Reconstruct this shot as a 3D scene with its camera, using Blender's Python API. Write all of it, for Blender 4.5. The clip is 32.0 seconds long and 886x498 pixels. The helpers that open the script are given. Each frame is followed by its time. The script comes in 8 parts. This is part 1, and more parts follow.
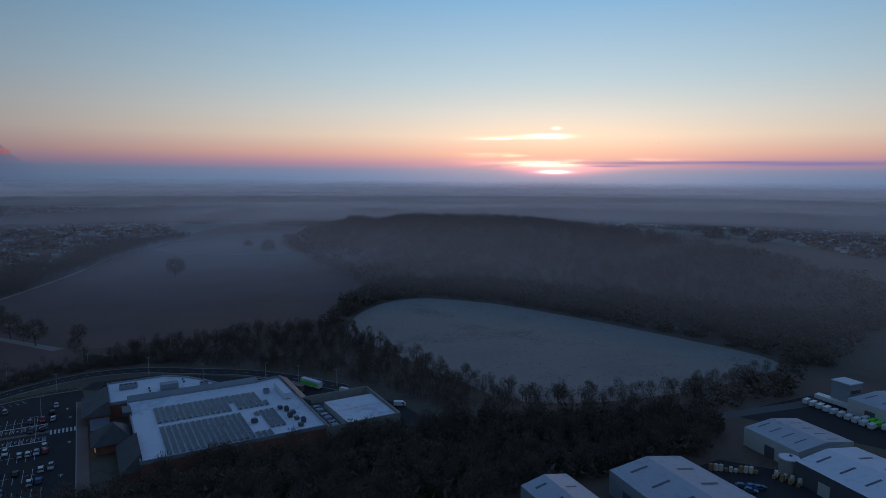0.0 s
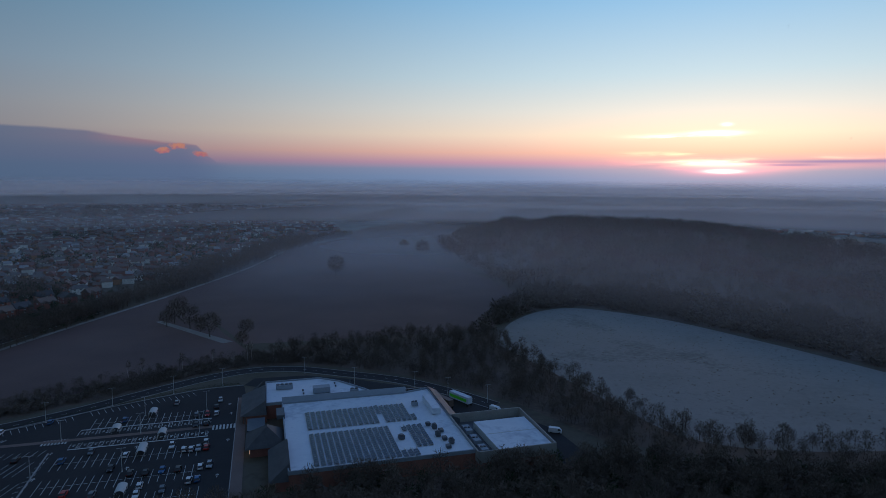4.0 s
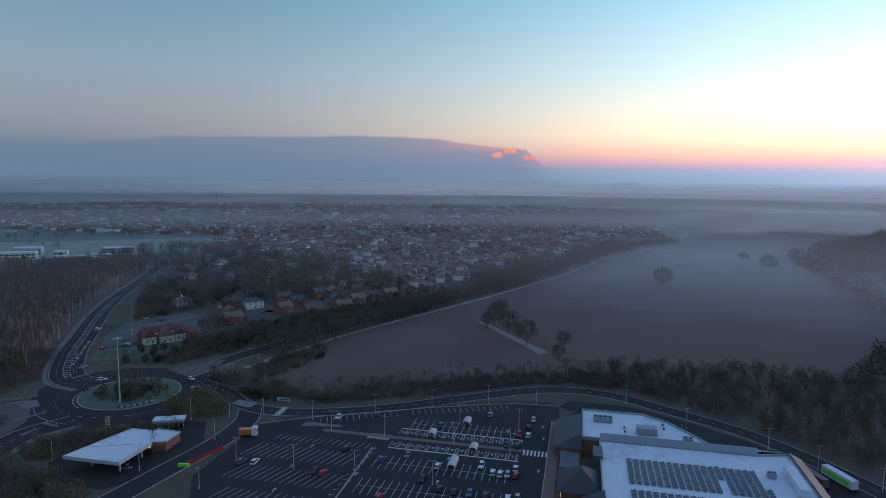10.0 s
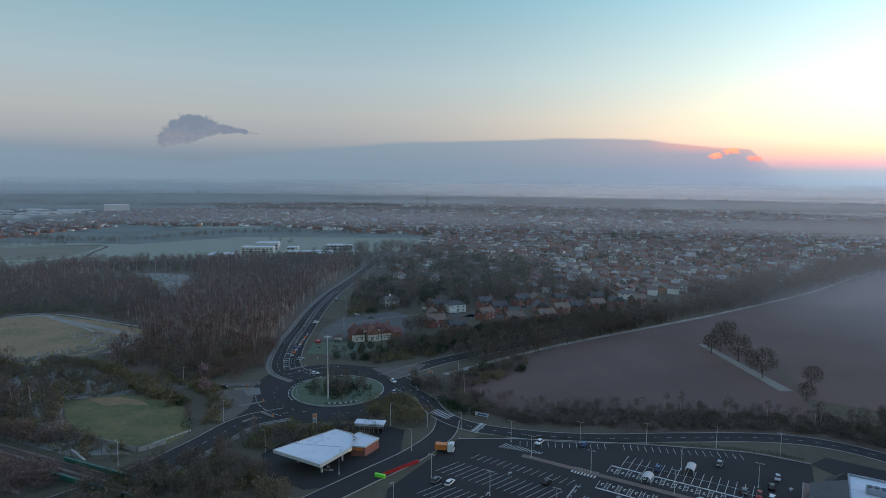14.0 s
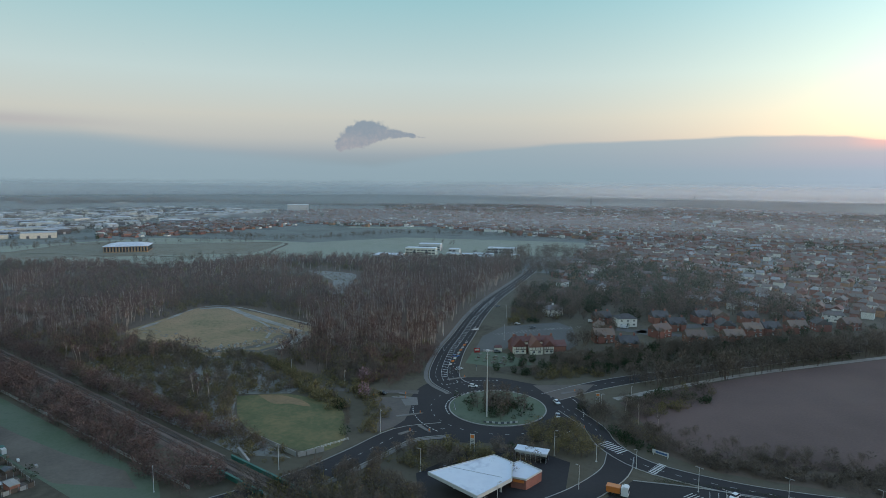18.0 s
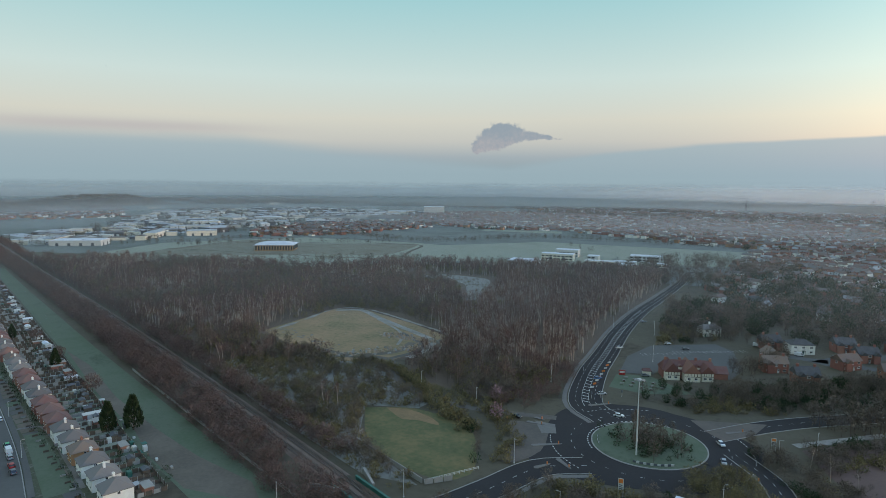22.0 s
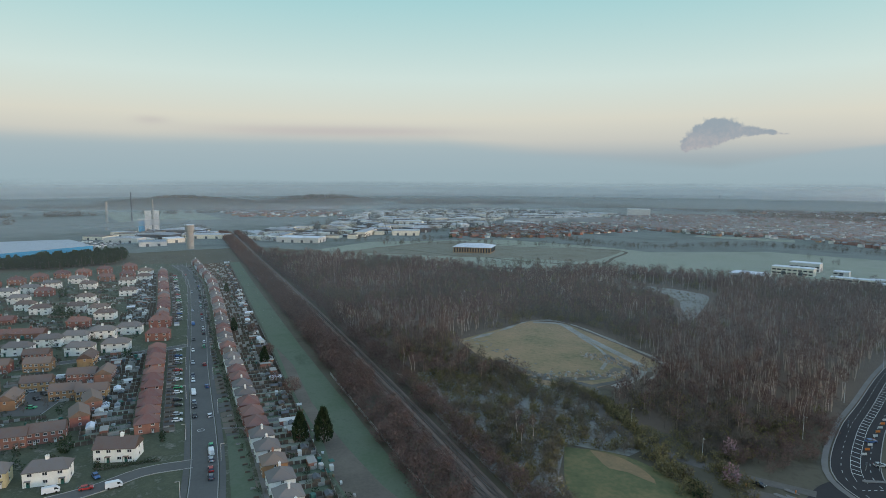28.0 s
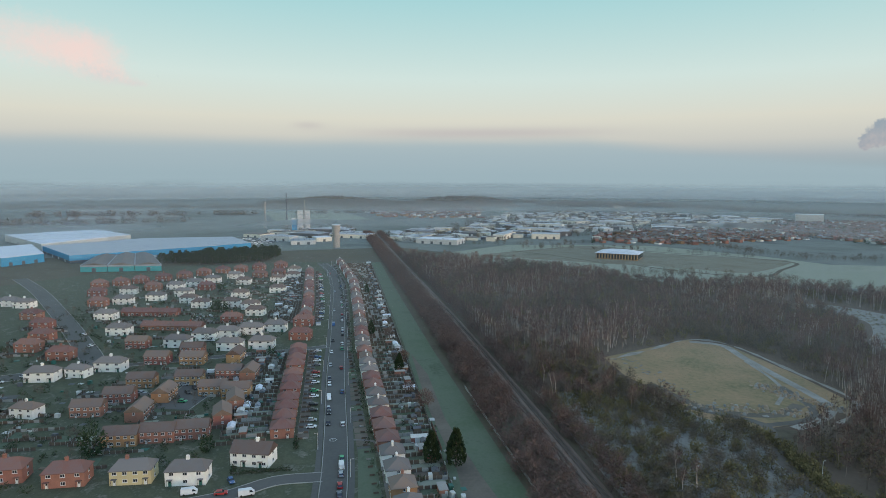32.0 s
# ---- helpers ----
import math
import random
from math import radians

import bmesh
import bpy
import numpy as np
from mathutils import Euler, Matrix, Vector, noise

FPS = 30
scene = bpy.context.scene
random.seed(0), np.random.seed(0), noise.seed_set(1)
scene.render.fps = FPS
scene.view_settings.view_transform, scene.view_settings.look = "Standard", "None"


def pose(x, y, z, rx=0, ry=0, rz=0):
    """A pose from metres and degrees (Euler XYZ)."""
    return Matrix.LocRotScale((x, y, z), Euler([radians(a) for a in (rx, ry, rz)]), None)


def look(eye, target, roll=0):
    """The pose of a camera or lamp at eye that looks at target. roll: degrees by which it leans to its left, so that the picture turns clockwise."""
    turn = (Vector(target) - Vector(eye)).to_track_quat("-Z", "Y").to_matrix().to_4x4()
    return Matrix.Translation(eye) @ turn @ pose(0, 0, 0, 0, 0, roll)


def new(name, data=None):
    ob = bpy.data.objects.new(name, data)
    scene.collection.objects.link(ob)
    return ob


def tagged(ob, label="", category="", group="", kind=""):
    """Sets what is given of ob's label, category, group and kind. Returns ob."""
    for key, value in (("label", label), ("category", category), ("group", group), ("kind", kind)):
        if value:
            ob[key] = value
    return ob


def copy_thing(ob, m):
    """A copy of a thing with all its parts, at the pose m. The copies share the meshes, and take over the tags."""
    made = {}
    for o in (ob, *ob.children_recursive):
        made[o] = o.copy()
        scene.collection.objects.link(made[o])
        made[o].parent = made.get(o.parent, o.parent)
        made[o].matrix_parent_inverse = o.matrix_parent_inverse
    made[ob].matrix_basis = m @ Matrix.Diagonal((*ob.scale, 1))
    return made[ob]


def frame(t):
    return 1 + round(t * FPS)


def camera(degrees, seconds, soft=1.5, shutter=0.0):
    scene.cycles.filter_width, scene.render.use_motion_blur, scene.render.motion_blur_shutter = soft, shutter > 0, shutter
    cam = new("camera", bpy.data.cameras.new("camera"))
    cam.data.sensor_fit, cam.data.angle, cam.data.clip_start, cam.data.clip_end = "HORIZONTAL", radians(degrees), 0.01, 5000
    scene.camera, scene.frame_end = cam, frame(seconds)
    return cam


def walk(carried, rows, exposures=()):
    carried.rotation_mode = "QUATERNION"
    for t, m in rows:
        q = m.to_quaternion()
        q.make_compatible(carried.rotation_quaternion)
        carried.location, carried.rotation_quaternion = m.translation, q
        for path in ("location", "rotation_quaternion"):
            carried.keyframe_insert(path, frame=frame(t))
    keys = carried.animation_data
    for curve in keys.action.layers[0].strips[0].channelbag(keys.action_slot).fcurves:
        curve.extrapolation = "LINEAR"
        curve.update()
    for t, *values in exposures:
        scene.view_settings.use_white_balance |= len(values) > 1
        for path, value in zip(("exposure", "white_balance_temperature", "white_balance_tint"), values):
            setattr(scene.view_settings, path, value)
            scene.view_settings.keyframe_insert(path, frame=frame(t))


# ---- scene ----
cam = camera(71.13, 32.0, soft=0.75)
PATH = [
    (0, (-0.00, 0.01, 95.03), (65.01, 75.19, 84.00), 0.44),
    (1, (2.89, 4.61, 95.44), (63.71, 83.20, 84.31), 0.42),
    (2, (5.63, 9.26, 95.85), (61.68, 91.31, 84.63), 0.41),
    (2.5, (6.93, 11.61, 96.05), (60.45, 95.34, 84.79), 0.42),
    (4.5, (10.65, 21.46, 96.65), (52.16, 111.74, 85.40), 0.56),
    (5, (11.19, 24.12, 96.71), (49.15, 115.94, 85.46), 0.58),
    (6, (12.11, 29.60, 96.77), (42.52, 124.20, 85.50), 0.59),
    (7, (12.97, 35.32, 96.76), (35.08, 132.18, 85.43), 0.61),
    (8, (13.73, 41.15, 96.70), (27.16, 139.59, 85.35), 0.61),
    (9, (14.04, 46.86, 96.63), (18.74, 146.10, 85.28), 0.60),
    (10, (13.73, 52.43, 96.60), (9.91, 151.72, 85.30), 0.58),
    (11, (12.82, 57.85, 96.60), (0.76, 156.47, 85.33), 0.56),
    (12, (11.33, 63.23, 96.59), (-8.75, 160.55, 85.38), 0.55),
    (13, (9.38, 68.54, 96.61), (-18.47, 163.93, 85.43), 0.55),
    (14, (7.16, 73.61, 96.65), (-28.14, 166.50, 85.48), 0.52),
    (14.5, (5.98, 76.05, 96.68), (-32.92, 167.49, 85.51), 0.51),
    (16.5, (0.11, 84.68, 96.99), (-51.06, 169.87, 85.85), 0.47),
    (17, (-1.53, 86.83, 97.05), (-54.98, 170.61, 85.90), 0.45),
    (18, (-5.00, 91.15, 97.15), (-62.79, 172.00, 86.04), 0.42),
    (19, (-8.79, 95.40, 97.27), (-70.88, 173.01, 86.22), 0.42),
    (20, (-12.85, 99.50, 97.37), (-79.05, 173.64, 86.38), 0.43),
    (21, (-17.18, 103.45, 97.48), (-87.32, 173.89, 86.54), 0.45),
    (22, (-21.66, 107.15, 97.61), (-95.43, 173.78, 86.70), 0.47),
    (23, (-26.27, 110.56, 97.78), (-103.38, 173.28, 86.88), 0.48),
    (24, (-31.12, 113.76, 98.04), (-111.40, 172.38, 87.13), 0.47),
    (25, (-36.11, 116.70, 98.36), (-119.32, 171.07, 87.43), 0.42),
    (25.5, (-38.60, 118.05, 98.52), (-123.18, 170.26, 87.56), 0.38),
    (27.5, (-48.40, 122.75, 99.10), (-138.14, 165.48, 88.08), 0.26),
    (28, (-50.82, 123.64, 99.24), (-141.66, 163.97, 88.21), 0.23),
    (29, (-55.72, 125.28, 99.49), (-148.66, 160.53, 88.48), 0.20),
    (30, (-60.80, 126.68, 99.72), (-155.55, 156.71, 88.74), 0.21),
    (31, (-66.08, 127.79, 99.91), (-162.37, 152.46, 88.97), 0.24),
    (32, (-71.50, 128.77, 100.09), (-169.02, 148.04, 89.18), 0.26),
]
walk(cam, [(t, look(eye, target, roll)) for t, eye, target, roll in PATH],
     [(0, -1.75, 4750, 12), (2, -1.65, 4750, 12), (6, -1.3, 4850, 11), (9, -0.75, 5050, 9), (13, -0.2, 5600, 6), (17, 0.18, 6150, 3), (20, 0.34, 6350, 1), (28, 0.42, 6500, 1), (32, 0.46, 6500, 1)])

# ---- sky and light ----
SUN_AZ = radians(-50.9)
SUN = Vector((-math.sin(SUN_AZ), math.cos(SUN_AZ), 0.0))


def lin(r, g, b, k=1.0):
    f = lambda c: (c / 255 / 12.92) if c < 10.3 else ((c / 255 + 0.055) / 1.055) ** 2.4
    return (f(r) * k, f(g) * k, f(b) * k, 1.0)


class Nodes:
    """Short hand for node trees."""

    def __init__(self, tree):
        self.tree = tree
        tree.nodes.clear()

    def n(self, kind, **kw):
        node = self.tree.nodes.new(kind)
        for k, v in kw.items():
            if k == "op":
                node.operation = v
            elif k == "blend":
                node.data_type, node.blend_type = "RGBA", v
            elif k == "sky":
                node.sky_type = v
        return node

    def put(self, sock, value):
        if isinstance(value, bpy.types.NodeSocket):
            self.tree.links.new(value, sock)
        elif value is not None:
            sock.default_value = value

    def math(self, op, a, b=None, c=None, clamp=False):
        m = self.n("ShaderNodeMath", op=op)
        m.use_clamp = clamp
        for s, v in zip(m.inputs, (a, b, c)):
            self.put(s, v)
        return m.outputs[0]

    def mix(self, fac, a, b, blend="MIX"):
        m = self.n("ShaderNodeMix", blend=blend)
        self.put(m.inputs[0], fac), self.put(m.inputs[6], a), self.put(m.inputs[7], b)
        return m.outputs[2]

    def ramp(self, fac, stops, interp="LINEAR"):
        r = self.n("ShaderNodeValToRGB")
        r.color_ramp.interpolation = interp
        e = r.color_ramp.elements
        while len(e) < len(stops):
            e.new(0.5)
        for el, (p, c) in zip(e, sorted(stops, key=lambda s: s[0])):
            el.position, el.color = p, (c if isinstance(c, tuple) else (c, c, c, 1))
        self.put(r.inputs[0], fac)
        return r.outputs[0]

    def noise(self, vec, scale, detail=3.0, rough=0.55):
        t = self.n("ShaderNodeTexNoise")
        self.put(t.inputs["Vector"], vec)
        t.inputs["Scale"].default_value, t.inputs["Detail"].default_value, t.inputs["Roughness"].default_value = scale, detail, rough
        return t.outputs["Fac"]

    def smooth(self, x, a, b):
        m = self.n("ShaderNodeMapRange")
        m.interpolation_type = "SMOOTHSTEP"
        for s, v in zip(m.inputs, (x, a, b, 0.0, 1.0)):
            self.put(s, v)
        return m.outputs[0]


world = bpy.data.worlds.new("dawn_sky")
world.use_nodes = True
scene.world = world
w = Nodes(world.node_tree)
way = w.n("ShaderNodeTexCoord").outputs["Generated"]
sep = w.n("ShaderNodeSeparateXYZ")
w.put(sep.inputs[0], way)
wx, wy, wz = sep.outputs
elev = w.math("MULTIPLY", w.math("ARCSINE", wz), 57.2958)
azim = w.math("MULTIPLY", w.math("ARCTAN2", w.math("MULTIPLY", wx, -1.0), wy), 57.2958)
flat = w.math("SQRT", w.math("ADD", w.math("MULTIPLY", wx, wx), w.math("MULTIPLY", wy, wy)))
cosd = w.math("DIVIDE", w.math("ADD", w.math("MULTIPLY", wx, SUN.x), w.math("MULTIPLY", wy, SUN.y)), w.math("MAXIMUM", flat, 0.001))
side = w.math("POWER", w.math("DIVIDE", w.math("SUBTRACT", cosd, -0.1), 1.1, clamp=True), 3.3)
height = w.math("POWER", w.math("DIVIDE", w.math("ADD", elev, 2.0), 92.0, clamp=True), 0.5)


def at(e):
    return ((e + 2.0) / 92.0) ** 0.5


KS, KA = 4.0, 0.80
sunward = w.ramp(height, [(0.0, lin(114, 122, 134, KS)), (at(0.2), lin(128, 134, 144, KS)), (at(0.9), lin(142, 137, 142, KS)), (at(1.5), lin(196, 140, 136, KS)), (at(2.4), lin(240, 172, 130, KS)),
                          (at(4.0), lin(250, 208, 156, KS)), (at(6.0), lin(250, 226, 184, KS * .85)), (at(9.0), lin(230, 230, 204, KS * .74)), (at(16.0), lin(174, 206, 212, KS * .68)), (at(30.0), lin(120, 156, 214, KS * 0.5)), (1.0, lin(112, 142, 206, KS * 0.42))])
away = w.ramp(height, [(0.0, lin(132, 152, 166, KA)), (at(0.6), lin(146, 164, 176, KA)), (at(2.2), lin(172, 180, 190, KA)), (at(3.6), lin(206, 202, 200, KA)), (at(5.5), lin(222, 216, 208, KA)),
                       (at(9.0), lin(214, 226, 226, KA)), (at(16.0), lin(170, 211, 220, KA)), (at(30.0), lin(164, 188, 204, 1.0)), (1.0, lin(170, 180, 194, 1.0))])
sky = w.mix(side, away, sunward)
nishita = w.n("ShaderNodeTexSky", sky="NISHITA")
nishita.sun_disc, nishita.sun_elevation, nishita.sun_rotation = False, radians(1.5), radians(50.9)
nishita.dust_density = 2.0
# low cloud bank on the skyline: top of the cloud (red), softness (green), rosy rim (blue) by azimuth
span = w.math("DIVIDE", w.math("ADD", azim, 20.0), 140.0, clamp=True)
a2 = lambda a: (a + 20.0) / 140.0
bank = w.ramp(span, [(a2(-12), (0.20, 0.25, 0, 1)), (a2(-6.8), (0.22, 0.14, 0, 1)), (a2(-5.2), (0.47, 0.12, 0.5, 1)), (a2(-2.2), (0.50, 0.12, 0.6, 1)), (a2(3), (0.61, 0.12, 0.1, 1)), (a2(10), (0.655, 0.14, 0.0, 1)), (a2(26), (0.57, 0.22, 0, 1)), (a2(34), (0.46, 0.3, 0, 1)),
                     (a2(42), (0.30, 0.5, 0, 1)), (a2(53), (0.46, 0.7, 0, 1)), (a2(66), (0.70, 0.7, 0, 1)), (a2(80), (0.74, 0.8, 0, 1)), (a2(92), (0.70, 0.8, 0, 1)), (a2(110), (0.7, 0.9, 0, 1)), (1.0, (0.6, 0.9, 0, 1))])
bsep = w.n("ShaderNodeSeparateColor")
w.put(bsep.inputs[0], bank)
stretch = w.n("ShaderNodeMapping")
stretch.inputs["Scale"].default_value = (6, 6, 60)
w.put(stretch.inputs[0], way)
wisps = w.noise(stretch.outputs[0], 1.0, 5.0, 0.6)
top = w.math("ADD", w.math("MULTIPLY", bsep.outputs[0], 6.0), w.math("MULTIPLY", w.math("SUBTRACT", wisps, 0.5), 0.5))
soft = w.math("MULTIPLY", bsep.outputs[1], 2.0)
inside = w.math("DIVIDE", w.math("SUBTRACT", top, elev), soft, clamp=True)
cover = w.math("MULTIPLY", w.smooth(inside, 0.0, 1.0), w.smooth(azim, -9.0, -4.0))
cover = w.math("MULTIPLY", cover, 0.8)
cloud = w.mix(side, lin(152, 168, 180, 0.97), lin(150, 148, 172, 1.9))
cloud = w.mix(w.math("MULTIPLY", bsep.outputs[2], w.smooth(elev, 2.2, 3.2)), cloud, lin(255, 150, 125, 1.7))
sky = w.mix(cover, sky, cloud)
# hazy land beyond the last fields
sky = w.mix(w.math("MULTIPLY", w.math("MULTIPLY", w.smooth(wisps, 0.40, 0.60), w.math("SUBTRACT", 1.0, w.smooth(elev, -0.5, 0.15))), 0.22), sky, w.mix(side, lin(84, 104, 120, 0.8), lin(70, 80, 112, 2.6)))
# the sun, low behind thin streaks of cloud
def blob(az, el, wa, we):
    a = w.math("DIVIDE", w.math("SUBTRACT", azim, az), wa)
    e = w.math("DIVIDE", w.math("SUBTRACT", elev, el), we)
    d = w.math("ADD", w.math("MULTIPLY", a, a), w.math("MULTIPLY", e, e))
    return w.math("EXPONENT", w.math("MULTIPLY", d, -1.0))
streak = w.smooth(wisps, 0.42, 0.62)
for az, el, wa, we, col, wisp in ((-50.9, 0.82, 1.1, 0.13, (9.0, 6.5, 3.2, 1), 0), (-50.9, 1.05, 3.2, 0.5, (3.6, 0.55, 0.35, 1), 0), (-50.5, 1.55, 3.6, 0.22, (7.0, 4.6, 1.6, 1), 1),
                                  (-48.2, 3.75, 3.2, 0.2, (6.0, 4.8, 2.6, 1), 1), (-50.2, 4.0, 1.6, 0.17, (6.0, 4.8, 2.6, 1), 0), (-51.0, 4.7, 0.35, 0.12, (3.0, 2.6, 1.8, 1), 0), (-51.0, 2.6, 13.0, 3.2, (1.0, 0.45, 0.12, 1), 0), (-50.9, 1.5, 7.0, 0.55, (2.6, 0.45, 0.08, 1), 1), (-47.0, 2.3, 4.0, 0.18, (2.6, 1.4, 0.4, 1), 1), (-56.0, 1.9, 5.0, 0.14, (2.2, 0.9, 0.3, 1), 1)):
    m = blob(az, el, wa, we)
    if wisp:
        m = w.math("MULTIPLY", m, streak)
    sky = w.mix(m, sky, col, "ADD")
for az, el, wa, we in ((-59.0, 1.62, 5.0, 0.13), (-66.0, 1.66, 4.0, 0.1), (-72.0, 1.5, 7.0, 0.18), (-55.5, 1.35, 2.5, 0.1)):
    sky = w.mix(w.math("MULTIPLY", blob(az, el, wa, we), 0.75), sky, lin(132, 120, 150, 3.4))
# a steam plume and a rosy cloud, their edges broken up
billow = w.math("ADD", w.math("MULTIPLY", w.noise(way, 60.0, 6.0, 0.62), 0.6), w.math("MULTIPLY", w.noise(way, 190.0, 5.0, 0.65), 0.4))
for spots, lo, hi, low_col, high_col, e0, e1, rag in (
        (((44.9, 2.9, 0.5, 0.5), (44.4, 3.5, 0.7, 0.7), (43.7, 4.1, 0.9, 0.9), (42.6, 4.5, 1.0, 0.85), (41.6, 4.4, 1.0, 0.8), (40.5, 4.15, 1.0, 0.5), (39.5, 4.05, 0.8, 0.35), (38.4, 3.95, 0.6, 0.2), (37.6, 3.8, 0.45, 0.14), (43.4, 3.2, 0.8, 0.6), (42.2, 3.6, 0.9, 0.5)), 0.42, 1.0, lin(186, 176, 182, 0.84), lin(142, 154, 172, 0.84), 1.2, 5.2, 3.0),
        (((107.5, 10.0, 2.6, 1.9), (106.4, 8.2, 1.8, 0.8), (110.0, 9.6, 4.0, 2.0), (114, 11.0, 5, 2.2), (104.6, 7.7, 1.1, 0.35)), 0.4, 2.2, lin(204, 192, 198, 0.95), lin(228, 196, 194, 0.98), 7.0, 9.5, 1.4),
        (((-3.9, 2.55, 1.1, 0.42), (-5.6, 1.9, 0.8, 0.35), (-2.6, 2.1, 0.8, 0.3)), 0.55, 0.95, lin(250, 140, 132, 1.5), lin(255, 160, 112, 1.8), 1.8, 2.9, 2.2),
        (((91.0, 4.9, 1.6, 0.4), (70.0, 4.4, 9.0, 0.6), (81.0, 4.3, 9.0, 0.6)), 0.0, 2.6, lin(170, 160, 172, 0.92), lin(176, 164, 174, 0.92), 3.0, 6.0, 0.4)):
    m = None
    for sp in spots:
        b = blob(*sp)
        m = b if m is None else w.math("ADD", m, b)
    m = w.math("ADD", m, w.math("MULTIPLY", w.math("SUBTRACT", billow, 0.5), rag))
    m = w.math("MULTIPLY", w.smooth(m, lo, hi), 0.88)
    tone = w.math("ADD", elev, w.math("MULTIPLY", w.math("SUBTRACT", billow, 0.5), 6.0))
    sky = w.mix(m, sky, w.mix(w.smooth(tone, e0, e1), low_col, high_col))
light = w.mix(0.12, sky, w.mix(1.0, nishita.outputs[0], (0.10, 0.10, 0.10, 1), "MULTIPLY"))
back = w.n("ShaderNodeBackground")
w.put(back.inputs[0], light)
back.inputs[1].default_value = 1.0
w.put(w.n("ShaderNodeOutputWorld").inputs[0], back.outputs[0])

lamp = bpy.data.lights.new("sun", "SUN")
lamp.energy, lamp.angle, lamp.color = 1.2, radians(12), (1.0, 0.62, 0.4)
sun_ob = new("sun", lamp)
sun_ob.matrix_world = look((0, 0, 300), Vector((0, 0, 300)) - (SUN + Vector((0, 0, 0.07))) * 10)

# ---- materials ----
def mat(name, c1, c2=None, rough=0.85, big=0.08, small=1.2, bump=0.0, metal=0.0, rnd=0.0, c3=None, spec=0.3, frost=0.0, mixes=(0.35, 0.7)):
    """A surface whose colour wanders between c1 and c2 at a large and a small scale (cycles per metre), with optional rime on upward faces."""
    m = bpy.data.materials.new(name)
    m.use_nodes = True
    t = Nodes(m.node_tree)
    geo = t.n("ShaderNodeNewGeometry")
    p = geo.outputs["Position"]
    a, b = t.noise(p, big, 4.0), t.noise(p, small, 3.0)
    c2 = c2 or tuple(x * 0.75 for x in c1)
    fac = t.math("ADD", t.math("MULTIPLY", a, 0.65), t.math("MULTIPLY", b, 0.35))
    stops = [(mixes[0], (*c1, 1)), (mixes[1], (*c2, 1))]
    if c3:
        stops.insert(1, ((mixes[0] + mixes[1]) / 2, (*c3, 1)))
    col = t.ramp(fac, stops)
    if rnd:
        r = t.n("ShaderNodeObjectInfo").outputs["Random"]
        k = t.math("ADD", t.math("MULTIPLY", r, rnd), 1.0 - rnd / 2)
        hsv = t.n("ShaderNodeHueSaturation")
        t.put(hsv.inputs["Value"], k), t.put(hsv.inputs["Color"], col)
        t.put(hsv.inputs["Hue"], t.math("ADD", t.math("MULTIPLY", r, 0.02), 0.49))
        col = hsv.outputs[0]
    if frost:
        sn = t.n("ShaderNodeSeparateXYZ")
        t.put(sn.inputs[0], geo.outputs["Normal"])
        up = t.math("MULTIPLY", t.smooth(sn.outputs[2], 0.45, 0.9), t.smooth(fac, 0.3, 0.62))
        col = t.mix(t.math("MULTIPLY", up, frost), col, (0.66, 0.71, 0.78, 1))
    bs = t.n("ShaderNodeBsdfPrincipled")
    t.put(bs.inputs["Base Color"], col)
    bs.inputs["Roughness"].default_value, bs.inputs["Metallic"].default_value = rough, metal
    bs.inputs["Specular IOR Level"].default_value = spec
    if bump:
        bp = t.n("ShaderNodeBump")
        bp.inputs["Strength"].default_value, bp.inputs["Distance"].default_value = bump, 0.4
        t.put(bp.inputs["Height"], fac), t.put(bs.inputs["Normal"], bp.outputs[0])
    t.put(t.n("ShaderNodeOutputMaterial").inputs[0], bs.outputs[0])
    return m


def leafy(name, c1, c2, spread=0.5):
    """Twigs or foliage; each loose piece takes its own tone."""
    m = bpy.data.materials.new(name)
    m.use_nodes = True
    t = Nodes(m.node_tree)
    geo = t.n("ShaderNodeNewGeometry")
    wide = t.noise(geo.outputs["Position"], 0.03, 2.0)
    f = t.math("ADD", t.math("MULTIPLY", geo.outputs["Random Per Island"], spread), t.math("MULTIPLY", wide, 1.0 - spread))
    col = t.ramp(f, [(0.2, (*c1, 1)), (0.75, (*c2, 1))])
    bs = t.n("ShaderNodeBsdfPrincipled")
    t.put(bs.inputs["Base Color"], col)
    bs.inputs["Roughness"].default_value = 0.9
    bs.inputs["Specular IOR Level"].default_value = 0.1
    t.put(t.n("ShaderNodeOutputMaterial").inputs[0], bs.outputs[0])
    return m


def glow(name, col, k):
    m = bpy.data.materials.new(name)
    m.use_nodes = True
    t = Nodes(m.node_tree)
    e = t.n("ShaderNodeEmission")
    e.inputs[0].default_value, e.inputs[1].default_value = (*col, 1), k
    t.put(t.n("ShaderNodeOutputMaterial").inputs[0], e.outputs[0])
    return m


